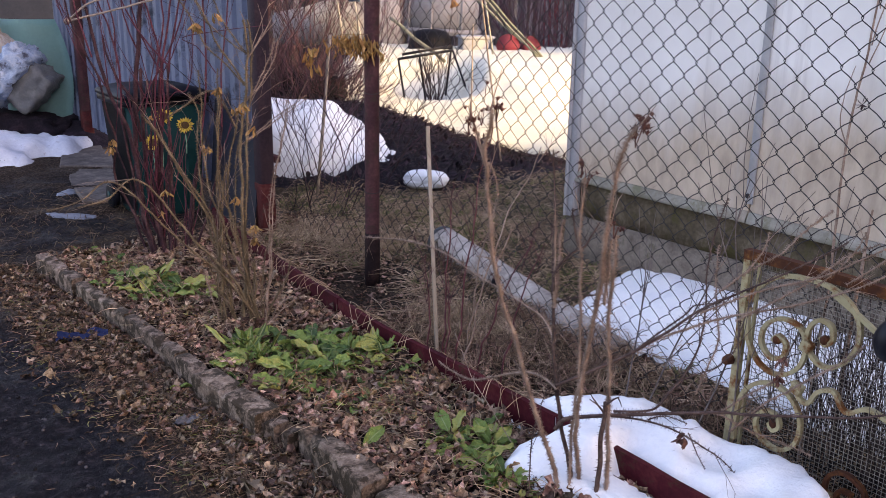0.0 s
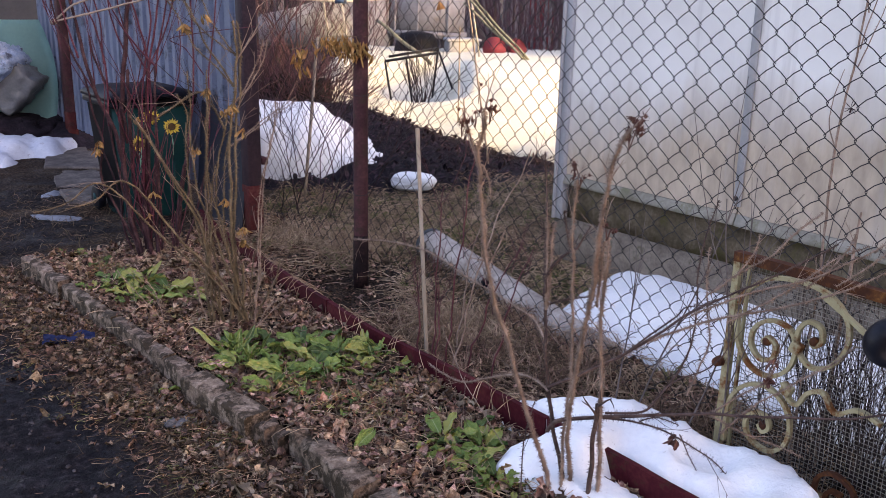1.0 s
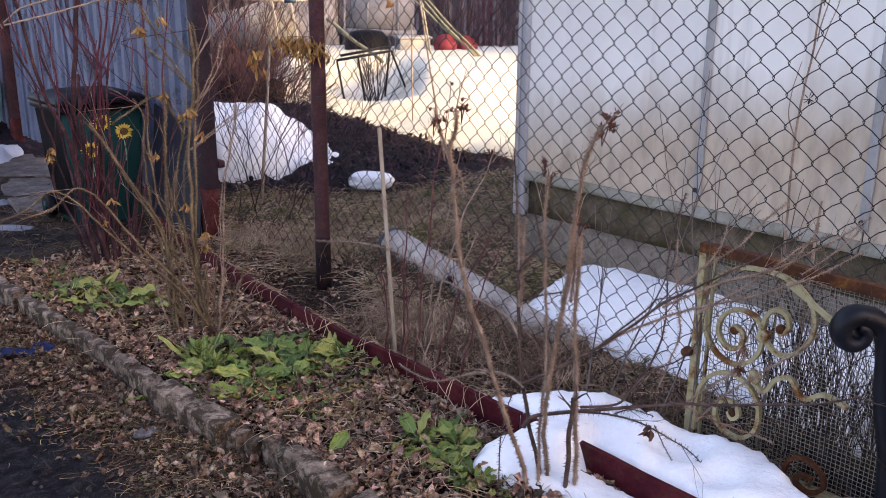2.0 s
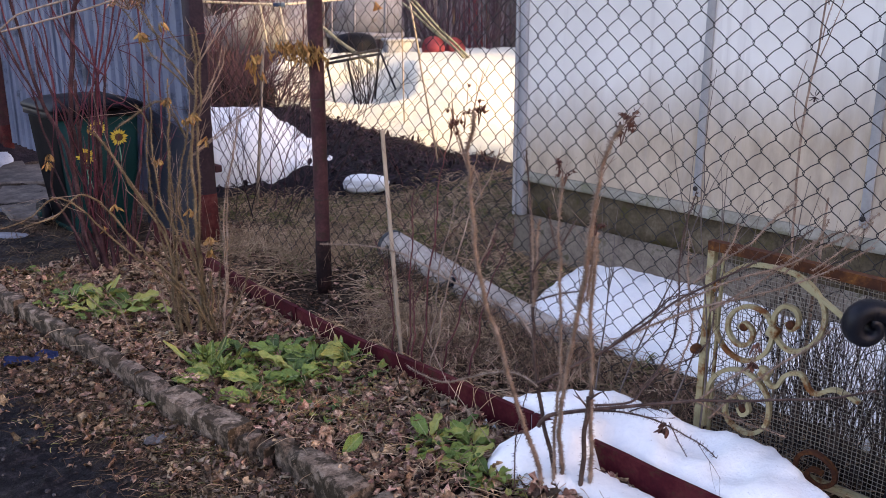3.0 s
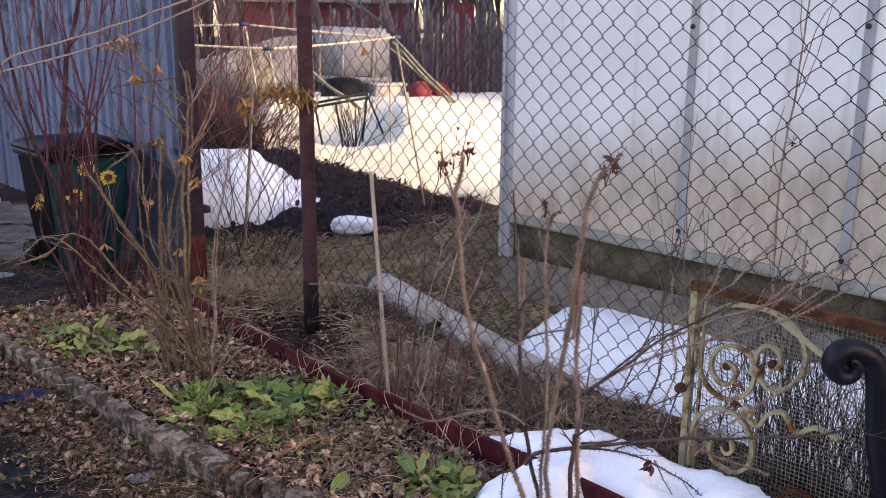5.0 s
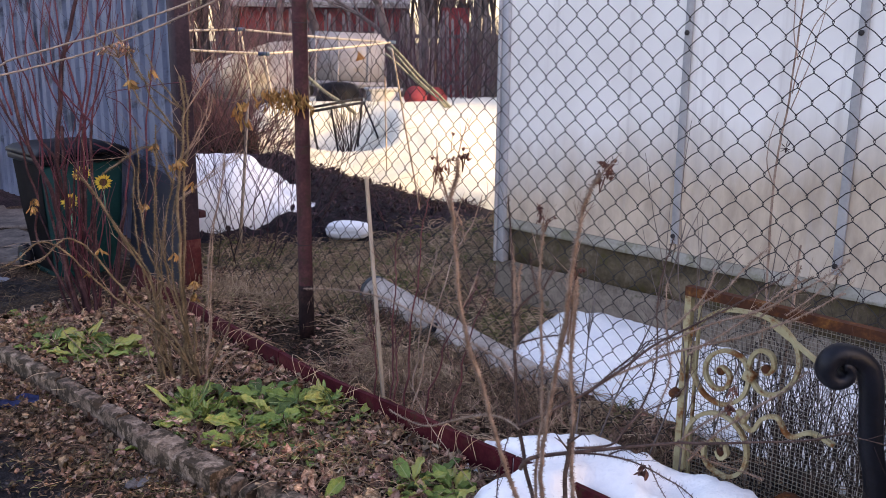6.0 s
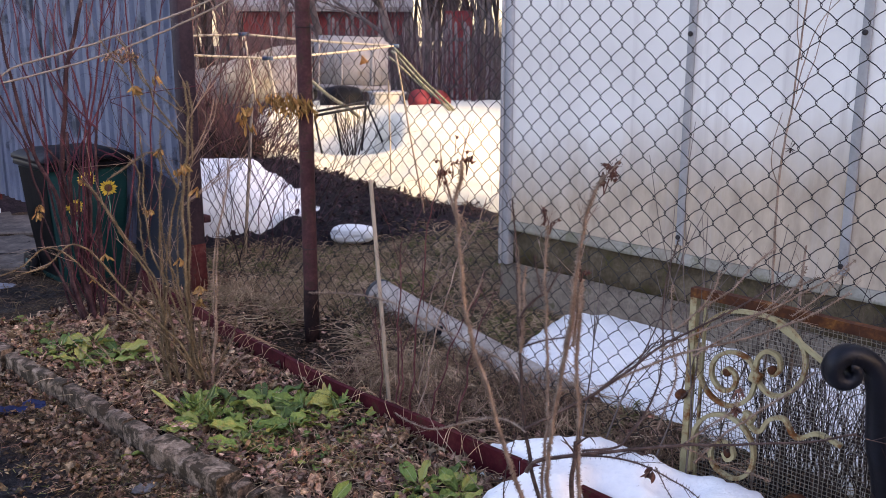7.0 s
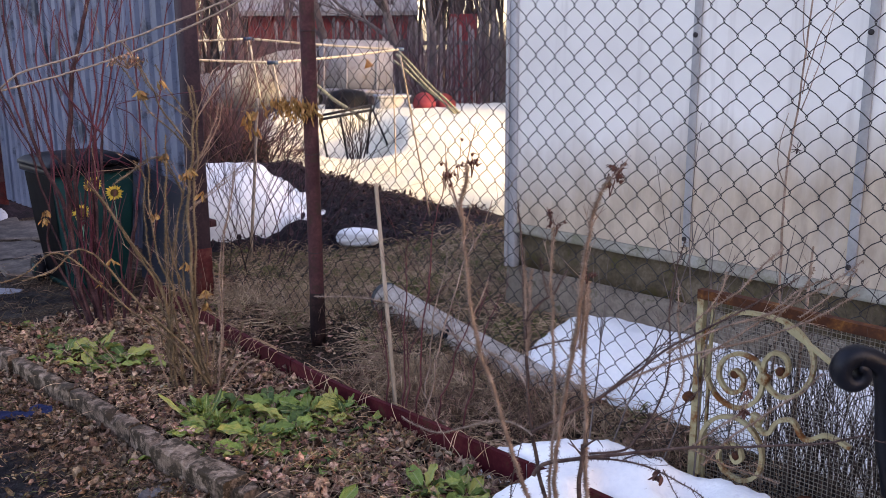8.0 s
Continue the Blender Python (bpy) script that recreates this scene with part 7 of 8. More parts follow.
def dogwood():
    """The many stemmed shrub in front of the bin."""
    rng = random.Random(31)
    ob = thing("red_stem_shrub", (-1.50, 4.65, 0.02), "many-stemmed leafless shrub with dark bases and red shoots", "shrub")
    cane = canes_of(ob, rng, 0.010, 0.005, 2.6, (0.15, 0.5), BARK_RED, 0.5, fat=1.05)

    def shoot(r0, r1, *pts):
        """A red young stem; where it rises from the ground, its foot is dark old wood."""
        if pts[0][2] < 0.1:
            cane(BARK_MAROON, r0 * 1.25, r0, 450, *pts[:3])
            pts = pts[2:]
        cane(BARK_RED, r0 * 0.9, r1, 120, *pts)

    cane(BARK_MAROON, 0.015, 0.008, 500, (-0.035, 0.000, -0.015), (-0.091, 0.006, 0.190), (-0.115, 0.012, 0.427), (-0.117, 0.021, 0.715), (-0.096, 0.027, 0.940), (-0.070, 0.033, 1.133), (-0.052, 0.038, 1.296), (-0.023, 0.040, 1.389), (0.028, 0.046, 1.562), (0.065, 0.050, 1.692))
    cane(BARK_MAROON, 0.014, 0.0075, 500, (0.011, 0.000, -0.016), (-0.039, 0.020, 0.186), (-0.078, 0.038, 0.362), (-0.092, 0.063, 0.621), (-0.097, 0.086, 0.849), (-0.094, 0.100, 0.989))
    cane(BARK_MAROON, 0.0125, 0.005, 500, (-0.052, 0.000, -0.009), (-0.093, -0.020, 0.227), (-0.093, -0.041, 0.468), (-0.120, -0.062, 0.700), (-0.185, -0.079, 0.869), (-0.222, -0.095, 1.034), (-0.242, -0.111, 1.194), (-0.262, -0.124, 1.324), (-0.266, -0.137, 1.452), (-0.273, -0.150, 1.577))
    cane(BARK_MAROON, 0.007, 0.0035, 400, (-0.097, 0.030, 0.627), (-0.102, -0.003, 0.826), (-0.165, -0.028, 0.940), (-0.199, -0.050, 1.057), (-0.207, -0.070, 1.165))
    cane(BARK_MAROON, 0.007, 0.003, 400, (0.027, 0.000, -0.037), (-0.050, -0.019, 0.076), (-0.156, -0.058, 0.326), (-0.203, -0.081, 0.476), (-0.169, -0.105, 0.651), (-0.196, -0.127, 0.793), (-0.210, -0.152, 0.959), (-0.253, -0.175, 1.093), (-0.302, -0.202, 1.249), (-0.318, -0.223, 1.376), (-0.352, -0.250, 1.524))
    cane(BARK_MAROON, 0.012, 0.0085, 500, (-0.012, 0.000, -0.016), (-0.026, 0.031, 0.213), (-0.041, 0.060, 0.416), (-0.021, 0.088, 0.617), (-0.007, 0.100, 0.702))
    cane(BARK_MAROON, 0.01, 0.006, 500, (0.040, 0.000, -0.016), (0.010, 0.047, 0.178), (-0.003, 0.088, 0.349), (0.013, 0.150, 0.606))
    cane(BARK_MAROON, 0.0075, 0.0035, 500, (-0.069, 0.000, -0.009), (-0.142, 0.021, 0.156), (-0.162, 0.041, 0.331), (-0.186, 0.052, 0.418), (-0.236, 0.070, 0.562))
    cane(BARK_MAROON, 0.0085, 0.005, 400, (0.099, 0.000, -0.007), (0.116, 0.060, 0.174), (0.132, 0.134, 0.399), (0.164, 0.200, 0.597))
    shoot(0.0065, 0.0034, (-0.011, 0.050, -0.032), (-0.014, 0.054, 0.298), (0.007, 0.058, 0.709), (0.027, 0.061, 0.993), (0.075, 0.064, 1.214), (0.104, 0.066, 1.377), (0.136, 0.069, 1.590), (0.155, 0.070, 1.694))
    shoot(0.0068, 0.003, (-0.022, 0.050, -0.025), (-0.028, 0.058, 0.357), (-0.002, 0.064, 0.621), (0.027, 0.069, 0.822), (0.019, 0.074, 1.047), (-0.012, 0.078, 1.213), (-0.054, 0.083, 1.376), (-0.068, 0.087, 1.536), (-0.079, 0.090, 1.667))
    shoot(0.006, 0.003, (-0.028, 0.030, -0.025), (-0.039, 0.030, 0.183), (-0.031, 0.030, 0.423), (-0.014, 0.030, 0.713), (0.015, 0.030, 0.996), (0.063, 0.030, 1.215), (0.061, 0.030, 1.377), (0.075, 0.030, 1.613))
    shoot(0.0062, 0.003, (0.022, 0.110, -0.051), (0.019, 0.118, 0.312), (0.021, 0.125, 0.610), (0.038, 0.133, 0.986), (0.100, 0.140, 1.266), (0.164, 0.147, 1.539), (0.189, 0.150, 1.673))
    shoot(0.006, 0.003, (0.064, 0.150, -0.055), (0.125, 0.163, 0.331), (0.172, 0.172, 0.602), (0.218, 0.185, 0.982), (0.216, 0.195, 1.265), (0.214, 0.205, 1.541), (0.211, 0.210, 1.677))
    shoot(0.005, 0.0026, (0.070, 0.190, -0.068), (0.211, 0.203, 0.322), (0.277, 0.215, 0.684), (0.288, 0.226, 0.978), (0.328, 0.236, 1.264), (0.366, 0.246, 1.544), (0.384, 0.250, 1.653))
    shoot(0.0056, 0.0026, (-0.030, -0.030, 0.000), (-0.106, -0.034, 0.349), (-0.159, -0.038, 0.724), (-0.151, -0.042, 1.029), (-0.183, -0.044, 1.191), (-0.222, -0.046, 1.323), (-0.232, -0.048, 1.531), (-0.239, -0.050, 1.658))
    shoot(0.0044, 0.0022, (-0.153, -0.050, 1.030), (-0.159, -0.044, 1.218), (-0.182, -0.039, 1.376), (-0.153, -0.034, 1.532), (-0.137, -0.030, 1.660))
    shoot(0.0048, 0.0024, (-0.226, -0.170, 1.066), (-0.271, -0.178, 1.249), (-0.293, -0.185, 1.401), (-0.308, -0.190, 1.526))
    shoot(0.005, 0.0024, (0.007, 0.050, -0.032), (0.039, 0.039, 0.479), (0.071, 0.026, 1.024), (-0.028, 0.022, 1.134), (-0.115, 0.018, 1.290), (-0.160, 0.014, 1.428), (-0.175, 0.010, 1.584))
    shoot(0.0046, 0.0022, (-0.040, 0.050, -0.025), (-0.063, 0.056, 0.476), (-0.017, 0.062, 0.936), (0.095, 0.064, 1.132), (0.170, 0.067, 1.323), (0.229, 0.070, 1.538))
    shoot(0.0044, 0.0022, (-0.074, 0.030, 1.078), (-0.127, 0.024, 1.242), (-0.132, 0.018, 1.402), (-0.093, 0.010, 1.611))
    shoot(0.0036, 0.0018, (0.052, 0.110, 0.903), (0.132, 0.114, 0.888), (0.174, 0.122, 1.072), (0.170, 0.130, 1.267))
    shoot(0.003, 0.0016, (0.284, 0.150, 0.971), (0.198, 0.136, 1.099), (0.140, 0.128, 1.156), (0.566, 0.090, 1.221))
    shoot(0.0044, 0.0024, (-0.056, 0.050, 1.295), (-0.081, 0.094, 1.429), (-0.140, 0.150, 1.590))
    shoot(0.0044, 0.0024, (-0.035, 0.050, 1.349), (0.048, 0.089, 1.483), (0.079, 0.130, 1.645))
    shoot(0.003, 0.0014, (0.015, 0.050, 0.768), (0.104, 0.016, 0.885), (0.206, -0.010, 0.861))
    shoot(0.0046, 0.0022, (-0.052, 0.070, -0.032), (-0.031, 0.064, 0.474), (0.020, 0.058, 0.993), (-0.064, 0.056, 1.159), (-0.104, 0.053, 1.375), (-0.075, 0.050, 1.613))
    gold = Net()
    for x, z, n in ((-0.17, 0.66, 9), (-0.18, 0.62, 8), (0.03, 0.79, 2), (0.05, 0.30, 3)):
        dry_tuft(gold, Vector((x, -0.15, z)), rng, int(n * 1.7), 0.034)
    tagged(gold.part("dry_foliage", GOLD_LEAF, ob, "hanging golden dried leaves"), kind="stuff")


dogwood()

BRUSH = surface("brown_cut_twigs", [(0.022, 0.014, 0.013), (0.048, 0.032, 0.028), (0.10, 0.07, 0.06)], 9, 60, 0.9, bump=0.2, island=0.5)


def brushwood():
    """Dark cut twigs heaped behind the scroll panel."""
    rng = random.Random(71)
    ob = thing("brushwood", F(2.9, 2.66), "heap of dark thin cut twigs behind the iron panel", "brushwood")
    net = Net()
    for _ in range(430):
        p = D * rng.uniform(-0.42, 0.75) + N * rng.uniform(-0.06, 0.16) + Vector((0, 0, -0.02))
        branch(net, p, Vector((rng.gauss(0, 0.25), rng.gauss(0, 0.15), 1)), rng.uniform(0.25, 0.55), rng.uniform(0.0018, 0.0035), 1, rng, 0.4, 3, 0.2, 3, 0.12)
    tagged(net.part("twiggy_crown", BRUSH, ob), kind="stuff")


brushwood()

# ---- leafy rosettes ----

def leaf_material():
    mat, nt, bs = node_material("primrose_leaf")
    L, nn = nt.links.new, nt.nodes.new
    co = nn("ShaderNodeTexCoord")
    n1 = nn("ShaderNodeTexNoise")
    n1.inputs["Scale"].default_value, n1.inputs["Detail"].default_value = 55, 5
    L(co.outputs["Object"], n1.inputs["Vector"])
    info = nn("ShaderNodeObjectInfo")
    add = nn("ShaderNodeMath")
    add.operation = "MULTIPLY_ADD"
    L(n1.outputs["Fac"], add.inputs[0])
    add.inputs[1].default_value = 0.45
    L(info.outputs["Random"], add.inputs[2])
    r = nn("ShaderNodeValToRGB")
    r.color_ramp.elements.new(0.5)
    r.color_ramp.elements.new(0.5)
    for e, (p, c) in zip(r.color_ramp.elements, ((0.2, (0.050, 0.085, 0.030)), (0.5, (0.125, 0.190, 0.050)), (0.9, (0.205, 0.270, 0.068)), (1.0, (0.30, 0.31, 0.09)))):
        e.position, e.color = min(1, p), (*c, 1)
    L(add.outputs[0], r.inputs[0])
    sep, ab, rib = nn("ShaderNodeSeparateXYZ"), nn("ShaderNodeMath"), nn("ShaderNodeMapRange")
    L(co.outputs["Object"], sep.inputs[0])
    ab.operation = "ABSOLUTE"
    L(sep.outputs["Y"], ab.inputs[0])
    L(ab.outputs[0], rib.inputs["Value"])
    rib.inputs["From Min"].default_value, rib.inputs["From Max"].default_value = 0.001, 0.0035
    rib.inputs["To Min"].default_value, rib.inputs["To Max"].default_value = 0.55, 0.0
    mx = nn("ShaderNodeMix")
    mx.data_type = "RGBA"
    L(rib.outputs[0], mx.inputs["Factor"])
    L(r.outputs[0], mx.inputs["A"])
    mx.inputs["B"].default_value = (0.30, 0.34, 0.17, 1)
    L(mx.outputs["Result"], bs.inputs["Base Color"])
    bs.inputs["Roughness"].default_value = 0.7
    bs.inputs["Specular IOR Level"].default_value = 0.15
    v = nn("ShaderNodeTexVoronoi")
    v.inputs["Scale"].default_value = 160
    L(co.outputs["Object"], v.inputs["Vector"])
    b = nn("ShaderNodeBump")
    b.inputs["Strength"].default_value, b.inputs["Distance"].default_value = 0.9, 0.005
    L(v.outputs["Distance"], b.inputs["Height"])
    L(b.outputs[0], bs.inputs["Normal"])
    bs.inputs["Subsurface Weight"].default_value = 0.15
    bs.inputs["Subsurface Scale"].default_value = 0.005
    return mat


PRIMROSE = leaf_material()


def leaf_blade(length, wide, arch, wave, seed):
    """A long crinkled leaf blade, narrow at the stalk, rounded at the tip, with a sunken midrib."""
    bm = bmesh.new()
    rows = []
    n, m = 9, 7
    for i in range(n + 1):
        u = i / n
        w = wide * (0.14 + 0.86 * math.sin(math.pi * min(1, (0.06 + 0.94 * u) ** 1.35)) ** 0.7) if 0 < i < n else wide * (0.12 if i == 0 else 0.14)
        row = []
        for j in range(m):
            v = 2 * j / (m - 1) - 1
            z = arch * math.sin(u * 2.4) * length + 0.22 * wide * abs(v) - wave * math.sin(u * 15 + seed) * abs(v) ** 2 * wide + 0.11 * wide * fbm(u * 9, v * 4, seed)
            row.append(bm.verts.new((u * length, v * w * 0.5, z)))
        rows.append(row)
    for a, b in zip(rows, rows[1:]):
        for j in range(m - 1):
            bm.faces.new((a[j], a[j + 1], b[j + 1], b[j]))
    return finish("leaf", bm, PRIMROSE)


BLADES = [leaf_blade(0.13, 0.060, 0.08, 0.12, 1.0), leaf_blade(0.15, 0.066, 0.12, 0.14, 2.0), leaf_blade(0.10, 0.052, 0.05, 0.12, 3.0), leaf_blade(0.17, 0.070, 0.13, 0.12, 4.0), leaf_blade(0.08, 0.056, 0.03, 0.10, 5.0)]


def rosette(x, y, count, size, seed, label):
    rng = random.Random(seed)
    ob = thing("leafy_plant", (x, y, gh(x, y)), label, "plant", "green plants of the bed")
    for k in range(int(count * 1.7)):
        a = k * 2.4 + rng.uniform(-0.3, 0.3)
        u = k / (count * 1.7)
        out = 0.01 + 0.055 * (1 - u) * rng.random()
        leaf = new("leaf", BLADES[rng.randrange(len(BLADES))])
        leaf.parent = ob
        tilt = -(1 + 17 * u * rng.uniform(0.0, 1.3))
        leaf.matrix_basis = pose(out * math.cos(a), out * math.sin(a), 0.006 + 0.016 * u, rng.uniform(-32, 32), tilt, math.degrees(a) + rng.uniform(-25, 25)) @ Matrix.Diagonal((*(Vector((1, 1, 1)) * 0.80 * size * rng.uniform(0.45, 1.15)), 1))
    return ob


GREEN_LABEL = "low rosette of yellow-green crinkled leaves"
PLANTS = [(-0.81, 3.17, 6, 0.8), (-0.78, 3.47, 9, 0.95), (-0.70, 3.28, 9, 1.05), (-0.67, 3.10, 5, 0.8), (-0.59, 3.37, 12, 1.1), (-0.51, 3.20, 11, 1.15), (-0.52, 3.07, 6, 0.9), (-0.48, 3.45, 11, 1.1), (-0.40, 3.27, 11, 1.1),
          (-0.34, 3.16, 6, 0.9), (-0.33, 3.40, 11, 1.0), (-0.25, 3.29, 8, 0.9), (-0.19, 3.19, 4, 0.8), (-0.18, 3.42, 8, 0.9), (-0.11, 3.31, 4, 0.8)]
PLANTS += [(-1.57, 4.07, 6, 0.9), (-1.50, 4.16, 10, 1.05), (-1.37, 3.99, 8, 1.0), (-1.37, 4.17, 10, 1.1), (-1.26, 3.95, 6, 0.9), (-1.23, 4.10, 9, 1.05), (-1.12, 4.03, 7, 0.9)]
PLANTS += [(0.09, 2.74, 11, 0.8), (0.16, 2.78, 8, 0.75), (0.13, 2.65, 11, 0.85), (0.22, 2.70, 11, 0.8), (0.19, 2.56, 10, 0.8), (0.25, 2.49, 8, 0.75), (0.31, 2.45, 5, 0.7)]
PLANTS += [(-0.26, 2.94, 3, 0.75), (-0.20, 2.63, 3, 0.8), (-1.92, 4.62, 4, 0.7), (-1.72, 4.5, 4, 0.7)]
for k, (x, y, c, size) in enumerate(PLANTS):
    rosette(x, y, c, size, 300 + k, GREEN_LABEL)


def shoots(x, y, count, seed):
    """A tuft of narrow young blades."""
    rng = random.Random(seed)
    ob = thing("young_shoots", (x, y, gh(x, y)), "tuft of narrow bright yellow-green young blades", "plant", "green plants of the bed")
    for k in range(count):
        a = rng.uniform(0, 360)
        leaf = new("leaf", NARROW[k % 2])
        leaf.parent = ob
        leaf.matrix_basis = pose(rng.gauss(0, 0.03), rng.gauss(0, 0.025), 0.004, rng.uniform(-30, 30), -rng.uniform(15, 62), a) @ Matrix.Scale(rng.uniform(0.6, 1.15), 4)


NARROW = [leaf_blade(0.13, 0.022, 0.06, 0.08, 7.0), leaf_blade(0.10, 0.028, 0.10, 0.12, 8.0)]
for k, (x, y, c) in enumerate(((-0.75, 3.41, 24), (-0.68, 3.34, 16), (-0.20, 3.39, 14), (-1.40, 4.22, 10))):
    shoots(x, y, c, 360 + k)


# ---- litter, grass and debris ----
def in_bed(x, y):
    return zones(x, y)[1] > 0.5


def at_post(x, y):
    """Trodden bare ground round the post's foot."""
    return abs(x - P0.x - 0.01) < 0.20 and -0.50 < y - P0.y < 0.05


def leaf_litter(name, count, seed, where, label, sizes=(0.010, 0.040), material=None, torn=0.17):
    rng = random.Random(seed)
    net = Net()
    made = 0
    while made < count:
        q = where(rng)
        if q is None:
            continue
        x, y = q
        if at_post(x, y) and rng.random() < 0.8:
            continue
        d = Vector((rng.gauss(0, 1), rng.gauss(0, 1), rng.gauss(0, 0.25)))
        up = Vector((rng.gauss(0, 0.45), rng.gauss(0, 0.45), 1))
        size = sizes[0] + (sizes[1] - sizes[0]) * rng.random() ** 1.8
        net.leaf(Vector((x, y, gh(x, y) + rng.uniform(0.002, 0.02))), d, up, size, size * rng.uniform(0.25, 0.9), rng.uniform(-0.9, 0.9), rng.uniform(-0.4, 0.5), rng, torn)
        made += 1
    return tagged(net.part(name, material or BROWN_LEAF), label, "leaf litter", kind="stuff")


def bed_place(rng):
    u, v = rng.uniform(0.0, 3.4), rng.uniform(0.05, 1.0)
    p = KERB_A + KERB_D * u + KERB_N * v
    return (p.x, p.y) if in_bed(p.x, p.y) else None


def verge_place(rng):
    u = rng.uniform(-0.15, 3.4)
    v = -abs(rng.gauss(0, 0.17 - 0.07 * smooth(1.2, 0.0, u))) - 0.005
    if v < -0.5:
        return None
    p = KERB_A + KERB_D * u + KERB_N * v
    return (p.x, p.y)


def behind_place(rng):
    p = F(rng.uniform(-1.2, 2.6), rng.uniform(2.12, 2.9))
    return (p.x, p.y)


VERGE_LEAF = surface("rotting_verge_leaf", [(0.024, 0.014, 0.009), (0.105, 0.067, 0.044), (0.31, 0.217, 0.15)], 22, 120, 0.95, bump=0.3, island=0.7)
leaf_litter("bed_leaf_litter", 11000, 41, bed_place, "layer of brown dry leaves over the flower bed", (0.010, 0.058))
leaf_litter("verge_leaf_litter", 6000, 42, verge_place, "brown rotting leaves and crumbs on the verge", (0.006, 0.042), VERGE_LEAF, 0.24)
leaf_litter("fence_leaf_litter", 8000, 43, behind_place, "scattered brown leaves by the fence foot", (0.015, 0.04))

PALE_LEAF = surface("pale_dry_leaf", [(0.14, 0.10, 0.068), (0.24, 0.178, 0.122), (0.36, 0.28, 0.20)], 22, 120, 0.9, bump=0.3, island=0.5)
leaf_litter("pale_leaf_litter", 1300, 44, lambda r: bed_place(r) if r.random() < 0.75 else verge_place(r), "scattered pale grey-tan dry leaves", (0.012, 0.05), PALE_LEAF)


def kerb_litter():
    rng = random.Random(45)
    net = Net()
    for _ in range(700):
        p = KERB_A + KERB_D * rng.uniform(0, 3.3) + KERB_N * min(0.10, abs(rng.gauss(0.072, 0.018)))
        size = rng.uniform(0.012, 0.035)
        net.leaf(p + Vector((0, 0, 0.084 + rng.uniform(0, 0.012))), Vector((rng.gauss(0, 1), rng.gauss(0, 1), rng.gauss(0, 0.15))), Vector((rng.gauss(0, 0.3), rng.gauss(0, 0.3), 1)), size, size * rng.uniform(0.25, 0.7), rng.uniform(-0.7, 0.7), 0.2)
    tagged(net.part("kerb_leaf_litter", BROWN_LEAF), "dry leaves lying over the kerb's inner edge", "leaf litter", kind="stuff")


kerb_litter()
SPRIG = surface("reddish_green_sprig", [(0.09, 0.12, 0.04), (0.19, 0.15, 0.06), (0.34, 0.11, 0.065)], 30, 120, 0.7, bump=0.2, island=0.6)


def creeping_plant(x, y, n, seed):
    """A low mat of small reddish-green leaves."""
    rng = random.Random(seed)
    ob = thing("creeping_plant", (x, y, gh(x, y)), "low mat of small reddish-green leaves", "plant", "creeping plants of the bed")
    net = Net()
    for _ in range(n):
        a, r = rng.uniform(0, 6.28), 0.09 * math.sqrt(rng.random())
        q = Vector((r * math.cos(a) * 1.4, r * math.sin(a), rng.uniform(0.0, 0.03)))
        for k in range(5):
            net.leaf(q, Vector((math.cos(k * 1.3 + a), math.sin(k * 1.3 + a), rng.uniform(0.2, 1.0))), Vector((0, 0, 1)), rng.uniform(0.012, 0.026), 0.008, rng.uniform(-0.4, 0.4))
    tagged(net.part("foliage", SPRIG, ob), kind="stuff")


for k, (x, y, n) in enumerate(((-0.36, 3.06, 45), (-0.26, 2.98, 50), (-0.46, 3.10, 30), (-0.16, 2.94, 35), (-0.40, 2.96, 30), (-0.12, 3.06, 25), (-0.02, 2.92, 20), (0.02, 2.82, 20), (-1.62, 4.34, 40), (-1.75, 4.46, 40), (-1.05, 3.75, 25), (-0.05, 3.12, 25))):
    creeping_plant(x, y, n, 600 + k)

STRAW = surface("dry_grass", [(0.15, 0.098, 0.060), (0.36, 0.245, 0.155), (0.62, 0.455, 0.31)], 6, 50, 0.9, bump=0.0, island=0.45)
DULL_STRAW = surface("dull_matted_straw", [(0.060, 0.034, 0.023), (0.22, 0.134, 0.090), (0.56, 0.385, 0.27)], 6, 50, 0.95, bump=0.0, island=0.7)
BROWN_GRASS = surface("brown_dead_grass", [(0.04, 0.026, 0.015), (0.10, 0.068, 0.041), (0.22, 0.155, 0.098)], 6, 50, 0.95, bump=0.0, island=0.8)
OLIVE_GRASS = surface("olive_moss_grass", [(0.06, 0.075, 0.022), (0.14, 0.145, 0.05), (0.24, 0.22, 0.09)], 6, 50, 0.9, bump=0.0, island=0.45)


def dry_grass(name, count, seed, where, label, reach=(0.06, 0.2), rise=0.5, wide=0.0013, material=None):
    rng = random.Random(seed)
    net = Net()
    made = 0
    while made < count:
        q = where(rng)
        if q is None:
            continue
        x, y = q
        if at_post(x, y):
            continue
        z = gh(x, y)
        length = rng.uniform(*reach)
        a, turn = rng.uniform(0, 6.28), rng.gauss(0, 0.13)
        up = rise * rng.random()
        q, pts = Vector((x, y, z)), []
        for i in range(6):
            pts.append(q + Vector((0, 0, 0.004 + length * up * math.sin(i * 0.46))))
            a += turn + rng.gauss(0, 0.12)
            q = q + Vector((math.cos(a), math.sin(a), 0)) * length * (1 - 0.35 * up) / 5
        net.rod(pts, [wide, wide, wide, wide * 0.9, wide * 0.7, wide * 0.4], 3)
        made += 1
    return tagged(net.part(name, material or STRAW), label, "dry grass", kind="stuff")


def clumped(q):
    return q if q and fbm(q[0] * 3.1, q[1] * 3.1, 31.0) > 0.05 else None


